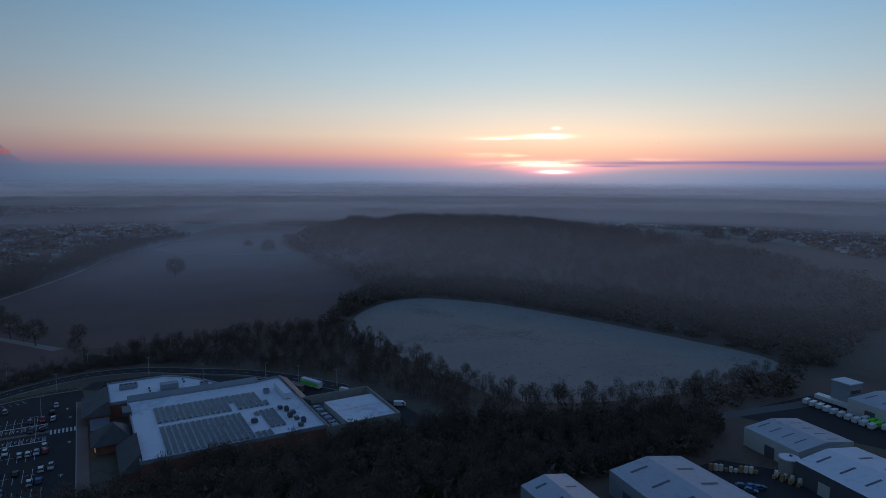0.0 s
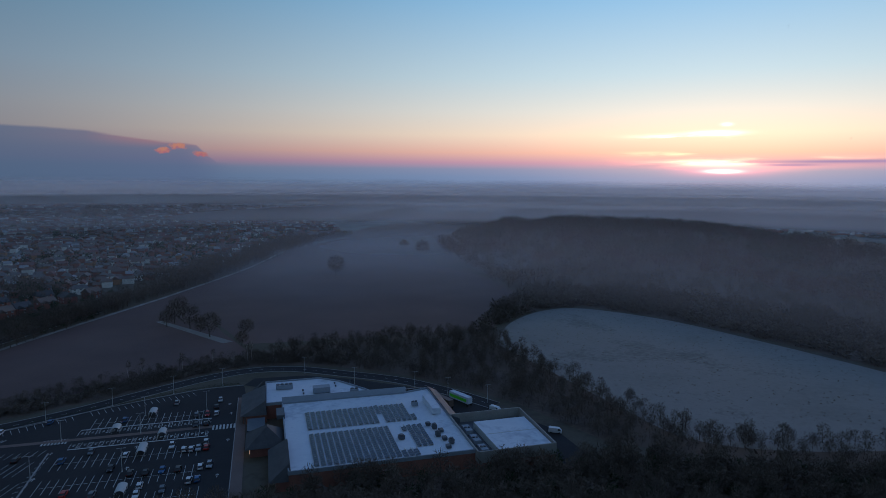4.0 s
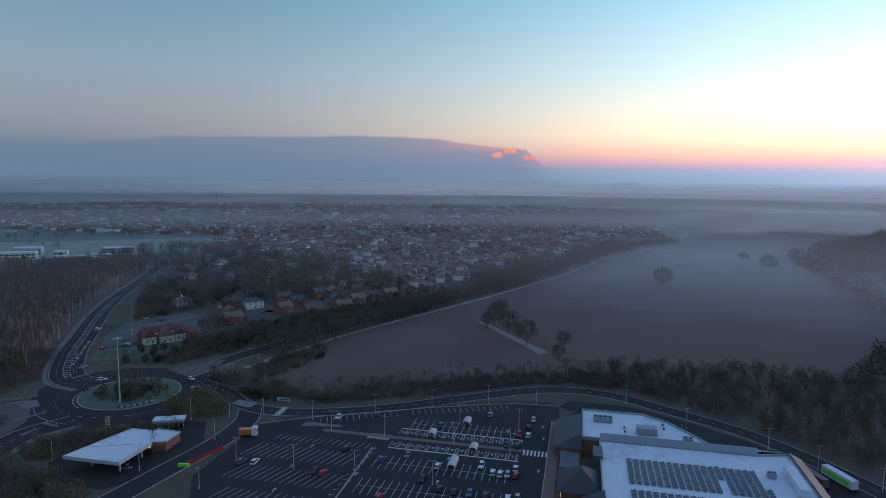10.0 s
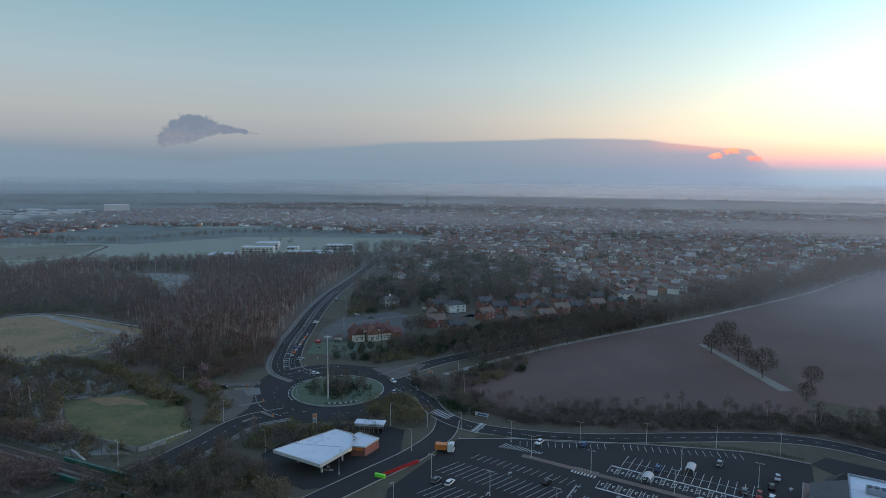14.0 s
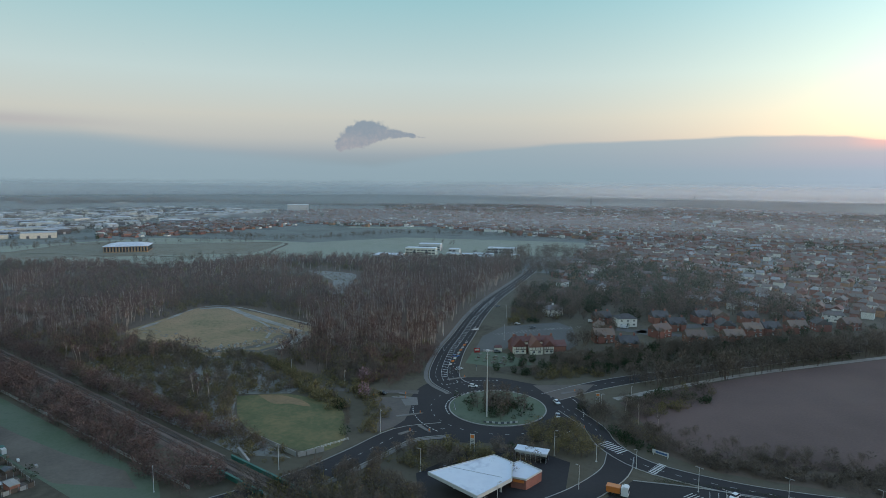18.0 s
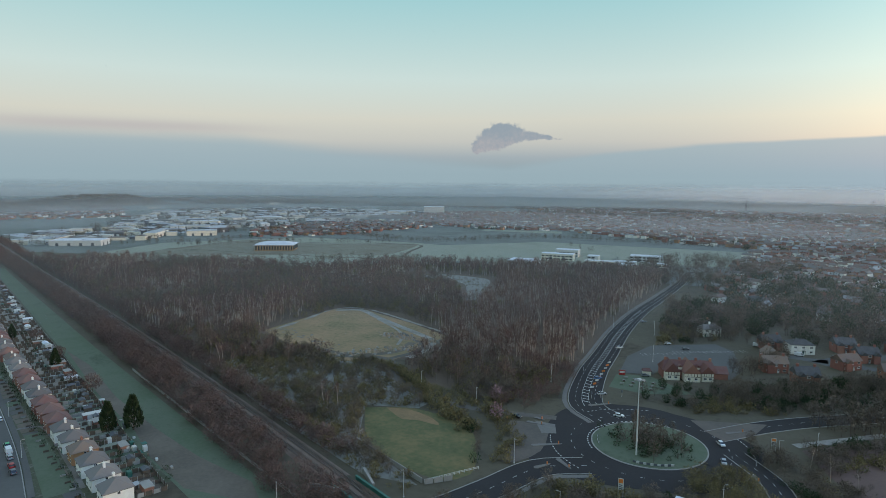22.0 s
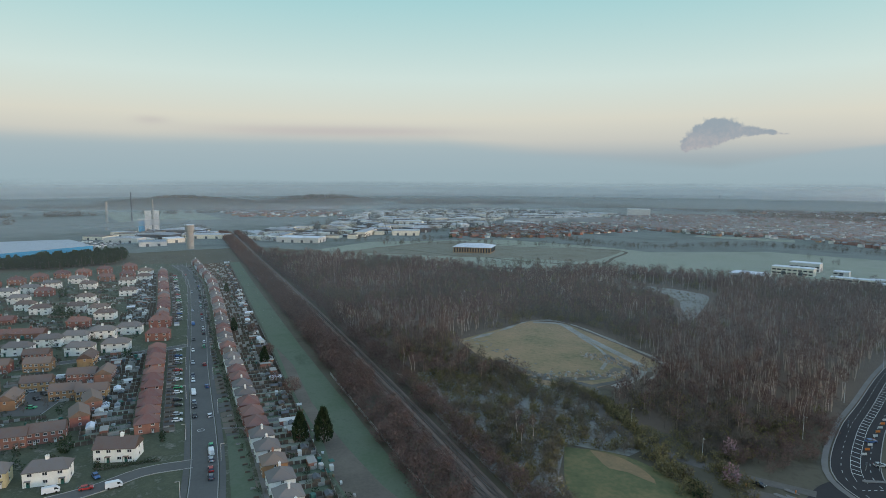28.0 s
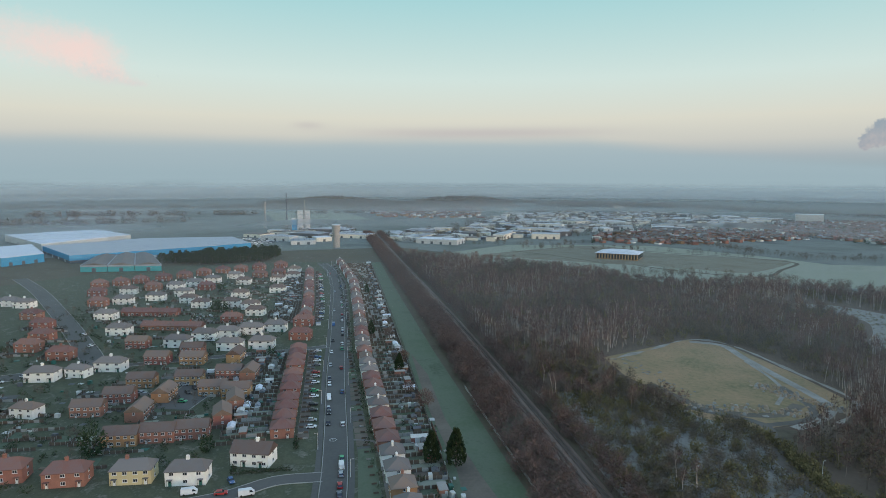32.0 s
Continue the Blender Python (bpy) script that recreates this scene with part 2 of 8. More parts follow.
def haze_curtain_mat(name, alpha, z0, z1, z2, z3, lee=0.9):
    """Curtain standing in for haze: lets most light pass, scatters the rest; fades out at its foot and at its head."""
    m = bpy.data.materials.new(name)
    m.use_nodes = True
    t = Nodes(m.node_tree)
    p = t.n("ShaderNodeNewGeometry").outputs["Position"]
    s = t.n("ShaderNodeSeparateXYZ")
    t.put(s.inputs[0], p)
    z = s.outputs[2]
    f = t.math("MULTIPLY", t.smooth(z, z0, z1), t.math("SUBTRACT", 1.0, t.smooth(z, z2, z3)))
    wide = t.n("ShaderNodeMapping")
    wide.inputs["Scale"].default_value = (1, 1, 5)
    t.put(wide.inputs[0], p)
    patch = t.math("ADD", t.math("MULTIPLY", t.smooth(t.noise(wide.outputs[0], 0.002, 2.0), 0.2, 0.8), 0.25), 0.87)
    # the curtains are made denser towards the sun, to brighten the haze there
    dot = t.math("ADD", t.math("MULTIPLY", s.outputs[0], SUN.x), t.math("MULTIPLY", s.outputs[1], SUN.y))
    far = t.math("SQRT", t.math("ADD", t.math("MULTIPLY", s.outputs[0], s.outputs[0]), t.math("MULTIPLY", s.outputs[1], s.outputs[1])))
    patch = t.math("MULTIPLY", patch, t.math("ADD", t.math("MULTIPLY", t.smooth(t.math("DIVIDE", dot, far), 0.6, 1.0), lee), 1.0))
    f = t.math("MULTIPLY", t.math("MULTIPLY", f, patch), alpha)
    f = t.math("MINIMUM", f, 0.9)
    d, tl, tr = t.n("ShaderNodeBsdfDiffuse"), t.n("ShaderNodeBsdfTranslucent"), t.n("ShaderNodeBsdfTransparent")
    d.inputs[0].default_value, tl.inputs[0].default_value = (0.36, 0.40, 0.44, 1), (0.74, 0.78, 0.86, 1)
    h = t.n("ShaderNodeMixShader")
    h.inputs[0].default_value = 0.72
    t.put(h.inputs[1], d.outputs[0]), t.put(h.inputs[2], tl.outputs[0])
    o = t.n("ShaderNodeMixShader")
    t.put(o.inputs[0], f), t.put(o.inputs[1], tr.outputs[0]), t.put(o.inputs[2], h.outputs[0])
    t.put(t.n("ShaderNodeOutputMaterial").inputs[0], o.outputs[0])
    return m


M_GROUND = mat("winter_grass", (0.078, 0.068, 0.046), (0.048, 0.040, 0.030), big=0.02, small=0.3, c3=(0.105, 0.092, 0.066))
M_FAR = mat("far_fields", (0.10, 0.115, 0.100), (0.050, 0.055, 0.055), big=0.004, small=0.02, c3=(0.17, 0.19, 0.18))
M_PLOUGH = mat("ploughed_soil", (0.145, 0.098, 0.088), (0.095, 0.066, 0.060), big=0.02, small=1.0, bump=0.5)
M_FROST = mat("frosty_grass", (0.205, 0.20, 0.185), (0.125, 0.122, 0.112), big=0.02, small=0.35, c3=(0.245, 0.238, 0.222), bump=.3)
M_FROSTY2 = mat("rimed_grass", (0.225, 0.25, 0.19), (0.15, 0.168, 0.115), big=0.012, small=0.25, c3=(0.265, 0.285, 0.235))
M_GREEN = mat("green_strip_grass", (0.088, 0.120, 0.072), (0.062, 0.085, 0.050), big=0.05, small=0.6, c3=(0.118, 0.142, 0.10))
M_MUD = mat("bare_track", (0.17, 0.145, 0.12), (0.10, 0.085, 0.07), big=0.06, small=0.7, bump=0.3)
M_CLEAR = mat("rough_clearing", (0.34, 0.225, 0.135), (0.105, 0.115, 0.056), big=0.035, small=0.4, c3=(0.25, 0.188, 0.108), bump=.4)
M_PALEGRASS = mat("yellow_grass", (0.20, 0.155, 0.075), (0.062, 0.078, 0.036), big=0.07, small=0.5, c3=(0.115, 0.118, 0.055), bump=.3)
M_RUBBLE = mat("frosted_rubble", (0.35, 0.34, 0.315), (0.165, 0.148, 0.13), big=0.1, small=1.5, bump=0.5)
M_ASPH = mat("asphalt", (0.050, 0.047, 0.049), (0.036, 0.034, 0.036), rough=0.9, spec=0.15, big=0.03, small=0.9)
M_ASPH2 = mat("worn_asphalt", (0.047, 0.046, 0.048), (0.033, 0.032, 0.034), rough=0.9, spec=0.15, big=0.04, small=0.8)
M_STREET = mat("pale_asphalt", (0.125, 0.122, 0.118), (0.092, 0.09, 0.088), rough=0.85, big=0.05, small=0.7)
M_PAVE = mat("concrete_paving", (0.20, 0.19, 0.18), (0.14, 0.132, 0.126), big=0.1, small=1.0)
M_BRICKPAVE = mat("pink_block_paving", (0.20, 0.15, 0.13), (0.15, 0.115, 0.10), big=0.1, small=2.0)
M_WHITE = mat("road_paint", (0.62, 0.62, 0.60), (0.42, 0.42, 0.41), big=0.3, small=3.0)
M_ROOFSNOW = mat("frosted_flat_roof", (0.60, 0.64, 0.72), (0.42, 0.46, 0.55), big=0.05, small=0.4, c3=(0.66, 0.70, 0.77))
M_STEEL = mat("grey_cladding", (0.30, 0.33, 0.38), (0.24, 0.27, 0.31), rough=0.55, big=0.1, small=1.0)
M_DARKSTEEL = mat("dark_cladding", (0.11, 0.12, 0.14), (0.08, 0.09, 0.105), rough=0.55, big=0.1, small=1.0)
M_SLATE = mat("slate_roof", (0.10, 0.10, 0.105), (0.06, 0.06, 0.066), rough=0.7, big=0.3, small=3.0, rnd=0.4)
M_TILE_RED = mat("red_tile_roof", (0.205, 0.098, 0.080), (0.13, 0.068, 0.058), rough=0.85, big=0.3, small=3.0, rnd=0.5, frost=0.07)
M_TILE_BROWN = mat("brown_tile_roof", (0.185, 0.130, 0.105), (0.11, 0.082, 0.070), rough=0.85, big=0.3, small=3.0, rnd=0.5, frost=0.07)
M_TILE_GREY = mat("weathered_tile_roof", (0.185, 0.165, 0.155), (0.110, 0.098, 0.092), rough=0.85, big=0.3, small=3.0, rnd=0.5, frost=0.09)
M_BRICK = mat("red_brick", (0.32, 0.150, 0.115), (0.235, 0.112, 0.088), big=0.5, small=4.0, rnd=0.25)
M_BRICKO = mat("orange_brick", (0.40, 0.235, 0.125), (0.30, 0.17, 0.095), big=0.5, small=4.0, rnd=0.2)
M_RENDER = mat("white_render", (0.84, 0.83, 0.79), (0.70, 0.68, 0.65), big=0.4, small=2.0, rnd=0.15)
M_CREAM = mat("cream_render", (0.58, 0.50, 0.30), (0.47, 0.40, 0.24), big=0.4, small=2.0)
M_WINFRAME = mat("white_window_frame", (0.72, 0.72, 0.72), (0.6, 0.6, 0.6), rough=0.5, big=1.0, small=3.0)
M_PANE = mat("dark_glass", (0.03, 0.035, 0.045), (0.02, 0.025, 0.03), rough=0.08, big=1.0, small=2.0, spec=0.6)
M_TIMBER = mat("weathered_fence_timber", (0.16, 0.125, 0.095), (0.10, 0.08, 0.065), big=0.4, small=3.0, rnd=0.3)
M_CONC = mat("concrete", (0.36, 0.35, 0.33), (0.26, 0.25, 0.24), big=0.2, small=2.0)
M_POLE = mat("pale_galvanised_steel", (0.58, 0.58, 0.57), (0.46, 0.46, 0.46), rough=0.5, big=0.5, small=3.0)
M_SOLAR = mat("solar_cell", (0.035, 0.04, 0.065), (0.025, 0.028, 0.05), rough=0.2, big=0.4, small=2.0, spec=0.5)
M_BLUE = mat("bright_blue_cladding", (0.06, 0.30, 0.52), (0.05, 0.25, 0.45), rough=0.5, big=0.05, small=1.0)
M_TEAL = mat("teal_cladding", (0.07, 0.33, 0.36), (0.06, 0.28, 0.31), rough=0.5, big=0.1, small=1.0)
M_OFFWHITE = mat("pale_cladding", (0.56, 0.57, 0.56), (0.46, 0.47, 0.47), rough=0.55, big=0.05, small=0.6)
M_GREENSTEEL = mat("green_painted_steel", (0.05, 0.16, 0.13), (0.04, 0.12, 0.10), rough=0.5, big=0.4, small=2.0)
M_BARK = mat("bark", (0.13, 0.105, 0.088), (0.08, 0.065, 0.055), big=0.5, small=4.0)
M_BIRCH = mat("birch_bark", (0.52, 0.44, 0.39), (0.28, 0.23, 0.20), big=0.5, small=2.0)
M_TWIG = leafy("bare_twigs", (0.082, 0.069, 0.058), (0.175, 0.145, 0.116))
M_TWIGRED = leafy("reddish_birch_twigs", (0.088, 0.060, 0.054), (0.190, 0.128, 0.112))
M_SCRUB = leafy("olive_scrub", (0.085, 0.077, 0.042), (0.245, 0.205, 0.105))
M_HEDGE = leafy("evergreen_leaves", (0.022, 0.038, 0.022), (0.055, 0.078, 0.038))
M_PINK = leafy("pink_blossom", (0.20, 0.12, 0.14), (0.36, 0.24, 0.26))
M_LITTER = mat("leaf_litter", (0.100, 0.072, 0.056), (0.060, 0.045, 0.036), big=0.02, small=0.5, c3=(0.125, 0.095, 0.072))
M_RAIL = mat("rail_steel", (0.22, 0.20, 0.19), (0.14, 0.12, 0.11), rough=0.45, metal=0.5, big=0.4, small=2.0)
M_BALLAST = mat("ballast", (0.215, 0.160, 0.132), (0.125, 0.094, 0.080), big=0.2, small=2.5, bump=0.4)

# ---- builders ----
class MB:
    """Gathers boxes, prisms and sheets into one mesh."""

    def __init__(self):
        self.v, self.f, self.m = [], [], []

    def add(self, verts, faces, m=0):
        k = len(self.v)
        self.v += [tuple(p) for p in verts]
        self.f += [tuple(i + k for i in f) for f in faces]
        self.m += [m] * len(faces)
        return self

    def box(self, x, y, z, sx, sy, sz, rz=0.0, m=0):
        """Centre x, y; foot z."""
        c, s = math.cos(rz), math.sin(rz)
        pts = []
        for h in (z, z + sz):
            for a, b in ((-1, -1), (1, -1), (1, 1), (-1, 1)):
                px, py = a * sx / 2, b * sy / 2
                pts.append((x + px * c - py * s, y + px * s + py * c, h))
        return self.add(pts, [(3, 2, 1, 0), (4, 5, 6, 7), (0, 1, 5, 4), (1, 2, 6, 5), (2, 3, 7, 6), (3, 0, 4, 7)], m)

    def prism(self, poly, z0, z1, m=0, cap=None):
        n = len(poly)
        area = sum(poly[i][0] * poly[(i + 1) % n][1] - poly[(i + 1) % n][0] * poly[i][1] for i in range(n))
        if area < 0:
            poly = poly[::-1]
        pts = [(x, y, z0) for x, y in poly] + [(x, y, z1) for x, y in poly]
        self.add(pts, [(i, (i + 1) % n, n + (i + 1) % n, n + i) for i in range(n)] + [tuple(range(n - 1, -1, -1))], m)
        k = len(self.v) - n
        self.f.append(tuple(range(k, k + n)))
        self.m.append(m if cap is None else cap)
        return self

    def sheet(self, poly, z, m=0):
        n = len(poly)
        area = sum(poly[i][0] * poly[(i + 1) % n][1] - poly[(i + 1) % n][0] * poly[i][1] for i in range(n))
        if area < 0:
            poly = poly[::-1]
        return self.add([(x, y, z) for x, y in poly], [tuple(range(n))], m)

    def cyl(self, x, y, z0, z1, r0, r1=None, n=8, m=0):
        r1 = r0 if r1 is None else r1
        pts = [(x + r * math.cos(6.2832 * i / n), y + r * math.sin(6.2832 * i / n), z) for r, z in ((r0, z0), (r1, z1)) for i in range(n)]
        return self.add(pts, [(i, (i + 1) % n, n + (i + 1) % n, n + i) for i in range(n)] + [tuple(range(n - 1, -1, -1)), tuple(range(n, 2 * n))], m)

    def gable(self, x, y, z0, z1, L, D, rz=0.0, m=0, hip=0.0, over=0.3):
        """A pitched roof, ridge along its length; hip: how far the ridge ends stand in."""
        c, s = math.cos(rz), math.sin(rz)
        h, d = L / 2 + over, D / 2 + over
        r = h - hip
        t = 0.18
        loc = [(-h, -d, z0), (h, -d, z0), (h, d, z0), (-h, d, z0), (-r, 0, z1), (r, 0, z1), (-h, -d, z0 - t), (h, -d, z0 - t), (h, d, z0 - t), (-h, d, z0 - t)]
        pts = [(x + a * c - b * s, y + a * s + b * c, q) for a, b, q in loc]
        return self.add(pts, [(0, 1, 5, 4), (2, 3, 4, 5), (1, 2, 5), (3, 0, 4), (1, 0, 6, 7), (2, 1, 7, 8), (3, 2, 8, 9), (0, 3, 9, 6), (6, 9, 8, 7)], m)

    def ob(self, name, mats, parent=None, label="", smooth=False):
        me = bpy.data.meshes.new(name)
        me.from_pydata(self.v, [], self.f)
        for q in mats if isinstance(mats, (list, tuple)) else [mats]:
            me.materials.append(q)
        me.polygons.foreach_set("material_index", self.m)
        if smooth:
            me.polygons.foreach_set("use_smooth", [True] * len(self.f))
        o = new(name, me)
        o.parent = parent
        if label:
            o["label"] = label
        return o


def empty(name, label, category, group="", kind="", m=None):
    o = tagged(new(name), label, category, group, kind)
    o.empty_display_size = 0.5
    if m is not None:
        o.matrix_basis = m
    return o


def fast_mesh(name, V, F, mi, mats):
    """A triangle mesh from arrays."""
    me = bpy.data.meshes.new(name)
    me.vertices.add(len(V)), me.loops.add(F.size), me.polygons.add(len(F))
    me.vertices.foreach_set("co", V.astype(np.float32).ravel())
    me.loops.foreach_set("vertex_index", F.astype(np.int32).ravel())
    me.polygons.foreach_set("loop_start", np.arange(0, F.size, 3, dtype=np.int32))
    for q in mats:
        me.materials.append(q)
    me.polygons.foreach_set("material_index", mi.astype(np.int32))
    me.update(calc_edges=True)
    return new(name, me)


def smooth_line(pts, step=4.0):
    """A curve through the points."""
    out, P = [], [np.array(p, float) for p in pts]
    P = [2 * P[0] - P[1]] + P + [2 * P[-1] - P[-2]]
    for i in range(1, len(P) - 2):
        n = max(2, int(np.linalg.norm(P[i + 1] - P[i]) / step))
        for k in range(n):
            t = k / n
            out.append(0.5 * (2 * P[i] + (P[i + 1] - P[i - 1]) * t + (2 * P[i - 1] - 5 * P[i] + 4 * P[i + 1] - P[i + 2]) * t * t + (3 * P[i] - P[i - 1] - 3 * P[i + 1] + P[i + 2]) * t ** 3))
    out.append(P[-2])
    return np.array(out)


def offset_line(line, d):
    """The line shifted to its left by d (a number, or one for each point)."""
    g = np.gradient(line, axis=0)
    g /= np.linalg.norm(g, axis=1)[:, None] + 1e-9
    return line + np.stack([-g[:, 1], g[:, 0]], 1) * np.reshape(d, (-1, 1))


def ribbon(mb, line, left, right, z, m=0):
    a, b = offset_line(line, left), offset_line(line, -np.array(right))
    k, n = len(mb.v), len(line)
    mb.v += [(*p, z) for p in b] + [(*p, z) for p in a]
    mb.f += [(k + i, k + i + 1, k + n + i + 1, k + n + i) for i in range(n - 1)]
    mb.m += [m] * (n - 1)


def kerb(mb, line, w=0.3, z0=0.0, z1=0.14, m=0):
    a, b = offset_line(line, w / 2), offset_line(line, -w / 2)
    k, n = len(mb.v), len(line)
    mb.v += [(*p, z0) for p in b] + [(*p, z1) for p in b] + [(*p, z1) for p in a] + [(*p, z0) for p in a]
    for i in range(n - 1):
        for j in range(3):
            mb.f.append((k + j * n + i, k + j * n + i + 1, k + (j + 1) * n + i + 1, k + (j + 1) * n + i))
            mb.m.append(m)


def dashes(mb, line, w, on, off, z, shift=0.0, m=0):
    """Painted dashes along a line."""
    seg = np.r_[0, np.cumsum(np.linalg.norm(np.diff(line, axis=0), axis=1))]
    s = shift
    while s + on < seg[-1]:
        p, q = (np.array([np.interp(v, seg, line[:, k]) for k in (0, 1)]) for v in (s, s + on))
        d = (q - p) / (np.linalg.norm(q - p) + 1e-9)
        n = np.array([-d[1], d[0]]) * w / 2
        mb.add([(*(p - n), z), (*(q - n), z), (*(q + n), z), (*(p + n), z)], [(0, 1, 2, 3)], m)
        s += on + off


def circle(cx, cy, r, n=64, a0=0.0, a1=360.0, ry=None):
    return np.array([(cx + r * math.cos(radians(a)), cy + (ry or r) * math.sin(radians(a))) for a in np.linspace(a0, a1, n + 1)])


def in_poly(P, poly):
    x, y = P[:, 0], P[:, 1]
    r = np.zeros(len(P), bool)
    for (x0, y0), (x1, y1) in zip(poly, poly[1:] + poly[:1]):
        c = ((y0 > y) != (y1 > y)) & (x < (x1 - x0) * (y - y0) / ((y1 - y0) or 1e-9) + x0)
        r ^= c
    return r


def scatter(poly, area, rng, holes=()):
    """Places in a polygon, one for so many square metres."""
    xs, ys = [p[0] for p in poly], [p[1] for p in poly]
    n = int((max(xs) - min(xs)) * (max(ys) - min(ys)) / area)
    P = np.stack([rng.uniform(min(xs), max(xs), n), rng.uniform(min(ys), max(ys), n)], 1)
    k = in_poly(P, poly)
    for h in holes:
        k &= ~in_poly(P, h)
    return P[k]


def near_line(P, line, d):
    """Which places lie within d of a line."""
    L = np.array(line, float)
    r = np.zeros(len(P), bool)
    for a, b in zip(L[:-1], L[1:]):
        t = np.clip(((P - a) @ (b - a)) / ((b - a) @ (b - a) + 1e-9), 0, 1)
        r |= np.linalg.norm(P - a - t[:, None] * (b - a), axis=1) < d
    return r

# ---- ground, fields, roads ----
def land(name, label, poly, z, m, category="field", curve=0):
    p = [tuple(q) for q in smooth_line(poly + poly[:1], curve)[:-1]] if curve else poly
    return tagged(MB().sheet(p, z).ob(name, m), label, category, kind="structure")


ground = tagged(MB().sheet([tuple(p) for p in circle(0, 0, 4990, 96)[:-1]], 0.0).ob("ground", M_FAR), "dull winter fields fading into morning mist", "ground", kind="structure")
land("ground_near", "rough winter grass with patches of earth", [(-900, -500), (600, -500), (1100, 500), (800, 1100), (-250, 700), (-700, 480), (-1000, 240)], 0.02, M_GROUND, "ground")
PLOUGH_W = [(-95, 352), (-72, 397), (-49, 437), (14, 526), (42, 566), (54, 500), (58, 420), (66, 364), (30, 347), (-20, 329), (-58, 314), (-78, 333)]
PLOUGH_E = [(42, 566), (120, 690), (211, 862), (325, 985), (420, 960), (392, 800), (345, 640), (300, 450), (215, 356), (120, 372), (66, 384), (60, 430)]
land("ploughed_field", "dark purple-brown ploughed field under thin mist", PLOUGH_W, 0.06, M_PLOUGH)
land("ploughed_field_east", "wide purple-brown ploughed field under thin mist", PLOUGH_E, 0.075, M_PLOUGH)
FROST = [(200, 326), (238, 366), (280, 388), (312, 382), (340, 330), (349, 262), (352, 190), (349, 132), (320, 122), (246, 140), (197, 172), (194, 217), (197, 270)]
land("frost_field", "pale frosted pasture with dark tufts", FROST, 0.06, M_FROST, curve=8)
land("path_verge", "pale grass track across the ploughed field", [(22, 466), (26, 467), (61, 393), (55, 391)], 0.10, M_FROST, "path")
edge = smooth_line([(-97, 354), (-73, 399), (-49, 439), (14, 528), (42, 569), (120, 694), (211, 866), (330, 990)], 10)
mb = MB()
ribbon(mb, edge, 3.0, 0.7, 0.09)
tagged(mb.ob("field_margin", M_RUBBLE), "pale frosted grass margin along the ploughed field", "field margin", kind="structure")
M_YARD = mat("garden_ground", (.105, .110, .072), (.21, .195, .17), big=.16, small=.9, c3=(.068, .078, .050))
land("estate_ground", "patchy lawns, paths and bare soil between the houses", [(-222, 172), (-446, 178), (-830, 188), (-850, 100), (-830, -70), (-700, -180), (-400, -80), (-280, -60), (-240, 20), (-240, 100)], 0.035, M_YARD, "ground")
land("green_strip", "long frosted green beside the railway hedge", [(-150, 172), (-260, 170), (-340, 173), (-446, 178), (-640, 184), (-830, 189), (-832, 200), (-640, 196), (-419, 193), (-300, 193), (-190, 193)], 0.05, M_GREEN, "green")
land("worn_path", "worn earth patch beside the green", [(-215, 172), (-245, 171), (-275, 174), (-330, 174), (-420, 179), (-380, 182), (-320, 179), (-268, 181), (-235, 184), (-205, 190), (-190, 186)], 0.08, M_MUD, "path")
CLEARING = [(-393, 286), (-421, 357), (-403, 374), (-345, 372), (-303, 366), (-289, 335), (-284, 300), (-302, 286), (-326, 290), (-357, 282)]
land("clearing", "rough brown and yellow cleared ground in the wood", CLEARING, 0.06, M_CLEAR)
M_LANE = mat("muddy_track", (.15, .135, .122), (.085, .076, .07), big=.08, small=.6)
LANE = [(-313, 288), (-300, 300), (-288, 308), (-272, 299), (-255, 290), (-238, 287), (-225, 285), (-204, 291), (-188, 300), (-174, 309)]
mb = MB()
ribbon(mb, smooth_line([(-417, 356), (-405, 371), (-377, 366), (-345, 361), (-318, 357), (-300, 352), (-288, 335), (-282, 318)], 6), 1.6, 3.2, 0.10)
ribbon(mb, smooth_line([(-372, 362), (-340, 354), (-322, 345), (-308, 330)], 6), 0.8, 1.2, 0.11)
tagged(mb.ob("clearing_track", M_RUBBLE), "frosted rubble track round the clearing", "track", kind="structure")
mb = MB()
rim = smooth_line([(-389, 288), (-404, 322), (-421, 357), (-405, 376), (-345, 374), (-303, 368), (-284, 340)], 5)
wob = np.array([noise.noise(Vector((x * .08, y * .08, 1.0))) for x, y in rim])
ribbon(mb, rim, 1.0 + 3.2 * wob, 1.2 + 2.6 * wob, .07)
tagged(mb.ob("clearing_rim", M_RUBBLE), "frosted rough grass round the rim of the clearing", "verge", kind="structure")
mb = MB()
ribbon(mb, smooth_line(LANE, 6), 2.3, 2.3, 0.12)
ribbon(mb, smooth_line([(-288, 308), (-290, 330), (-303, 343), (-330, 350)], 6), 1.8, 1.8, 0.115)
tagged(mb.ob("lane", M_LANE), "dark wet track leading to the clearing", "track", kind="structure")
mb = MB()
ribbon(mb, smooth_line([(-345, 288), (-318, 292), (-302, 304), (-297, 322), (-306, 340)], 6), 3.0, 2.4, 0.13)
tagged(mb.ob("bare_soil", M_MUD), "red-brown churned soil at the clearing edge", "soil", kind="structure")
sr = random.Random(3)
mb = MB()
for i in range(260):
    t = sr.random()
    x, y = (-335 + 42 * t, 338 + 16 * t) if i < 150 else (-312 + 16 * t, 292 + 44 * t)
    x, y = x + sr.gauss(0, 3.5), y + sr.gauss(0, 2.2)
    r = sr.uniform(.3, 1.5)
    mb.cyl(x, y, 0.05, sr.uniform(.3, 1.5), r, r * sr.uniform(.2, .6), 6, m=sr.choice((0, 0, 1)))
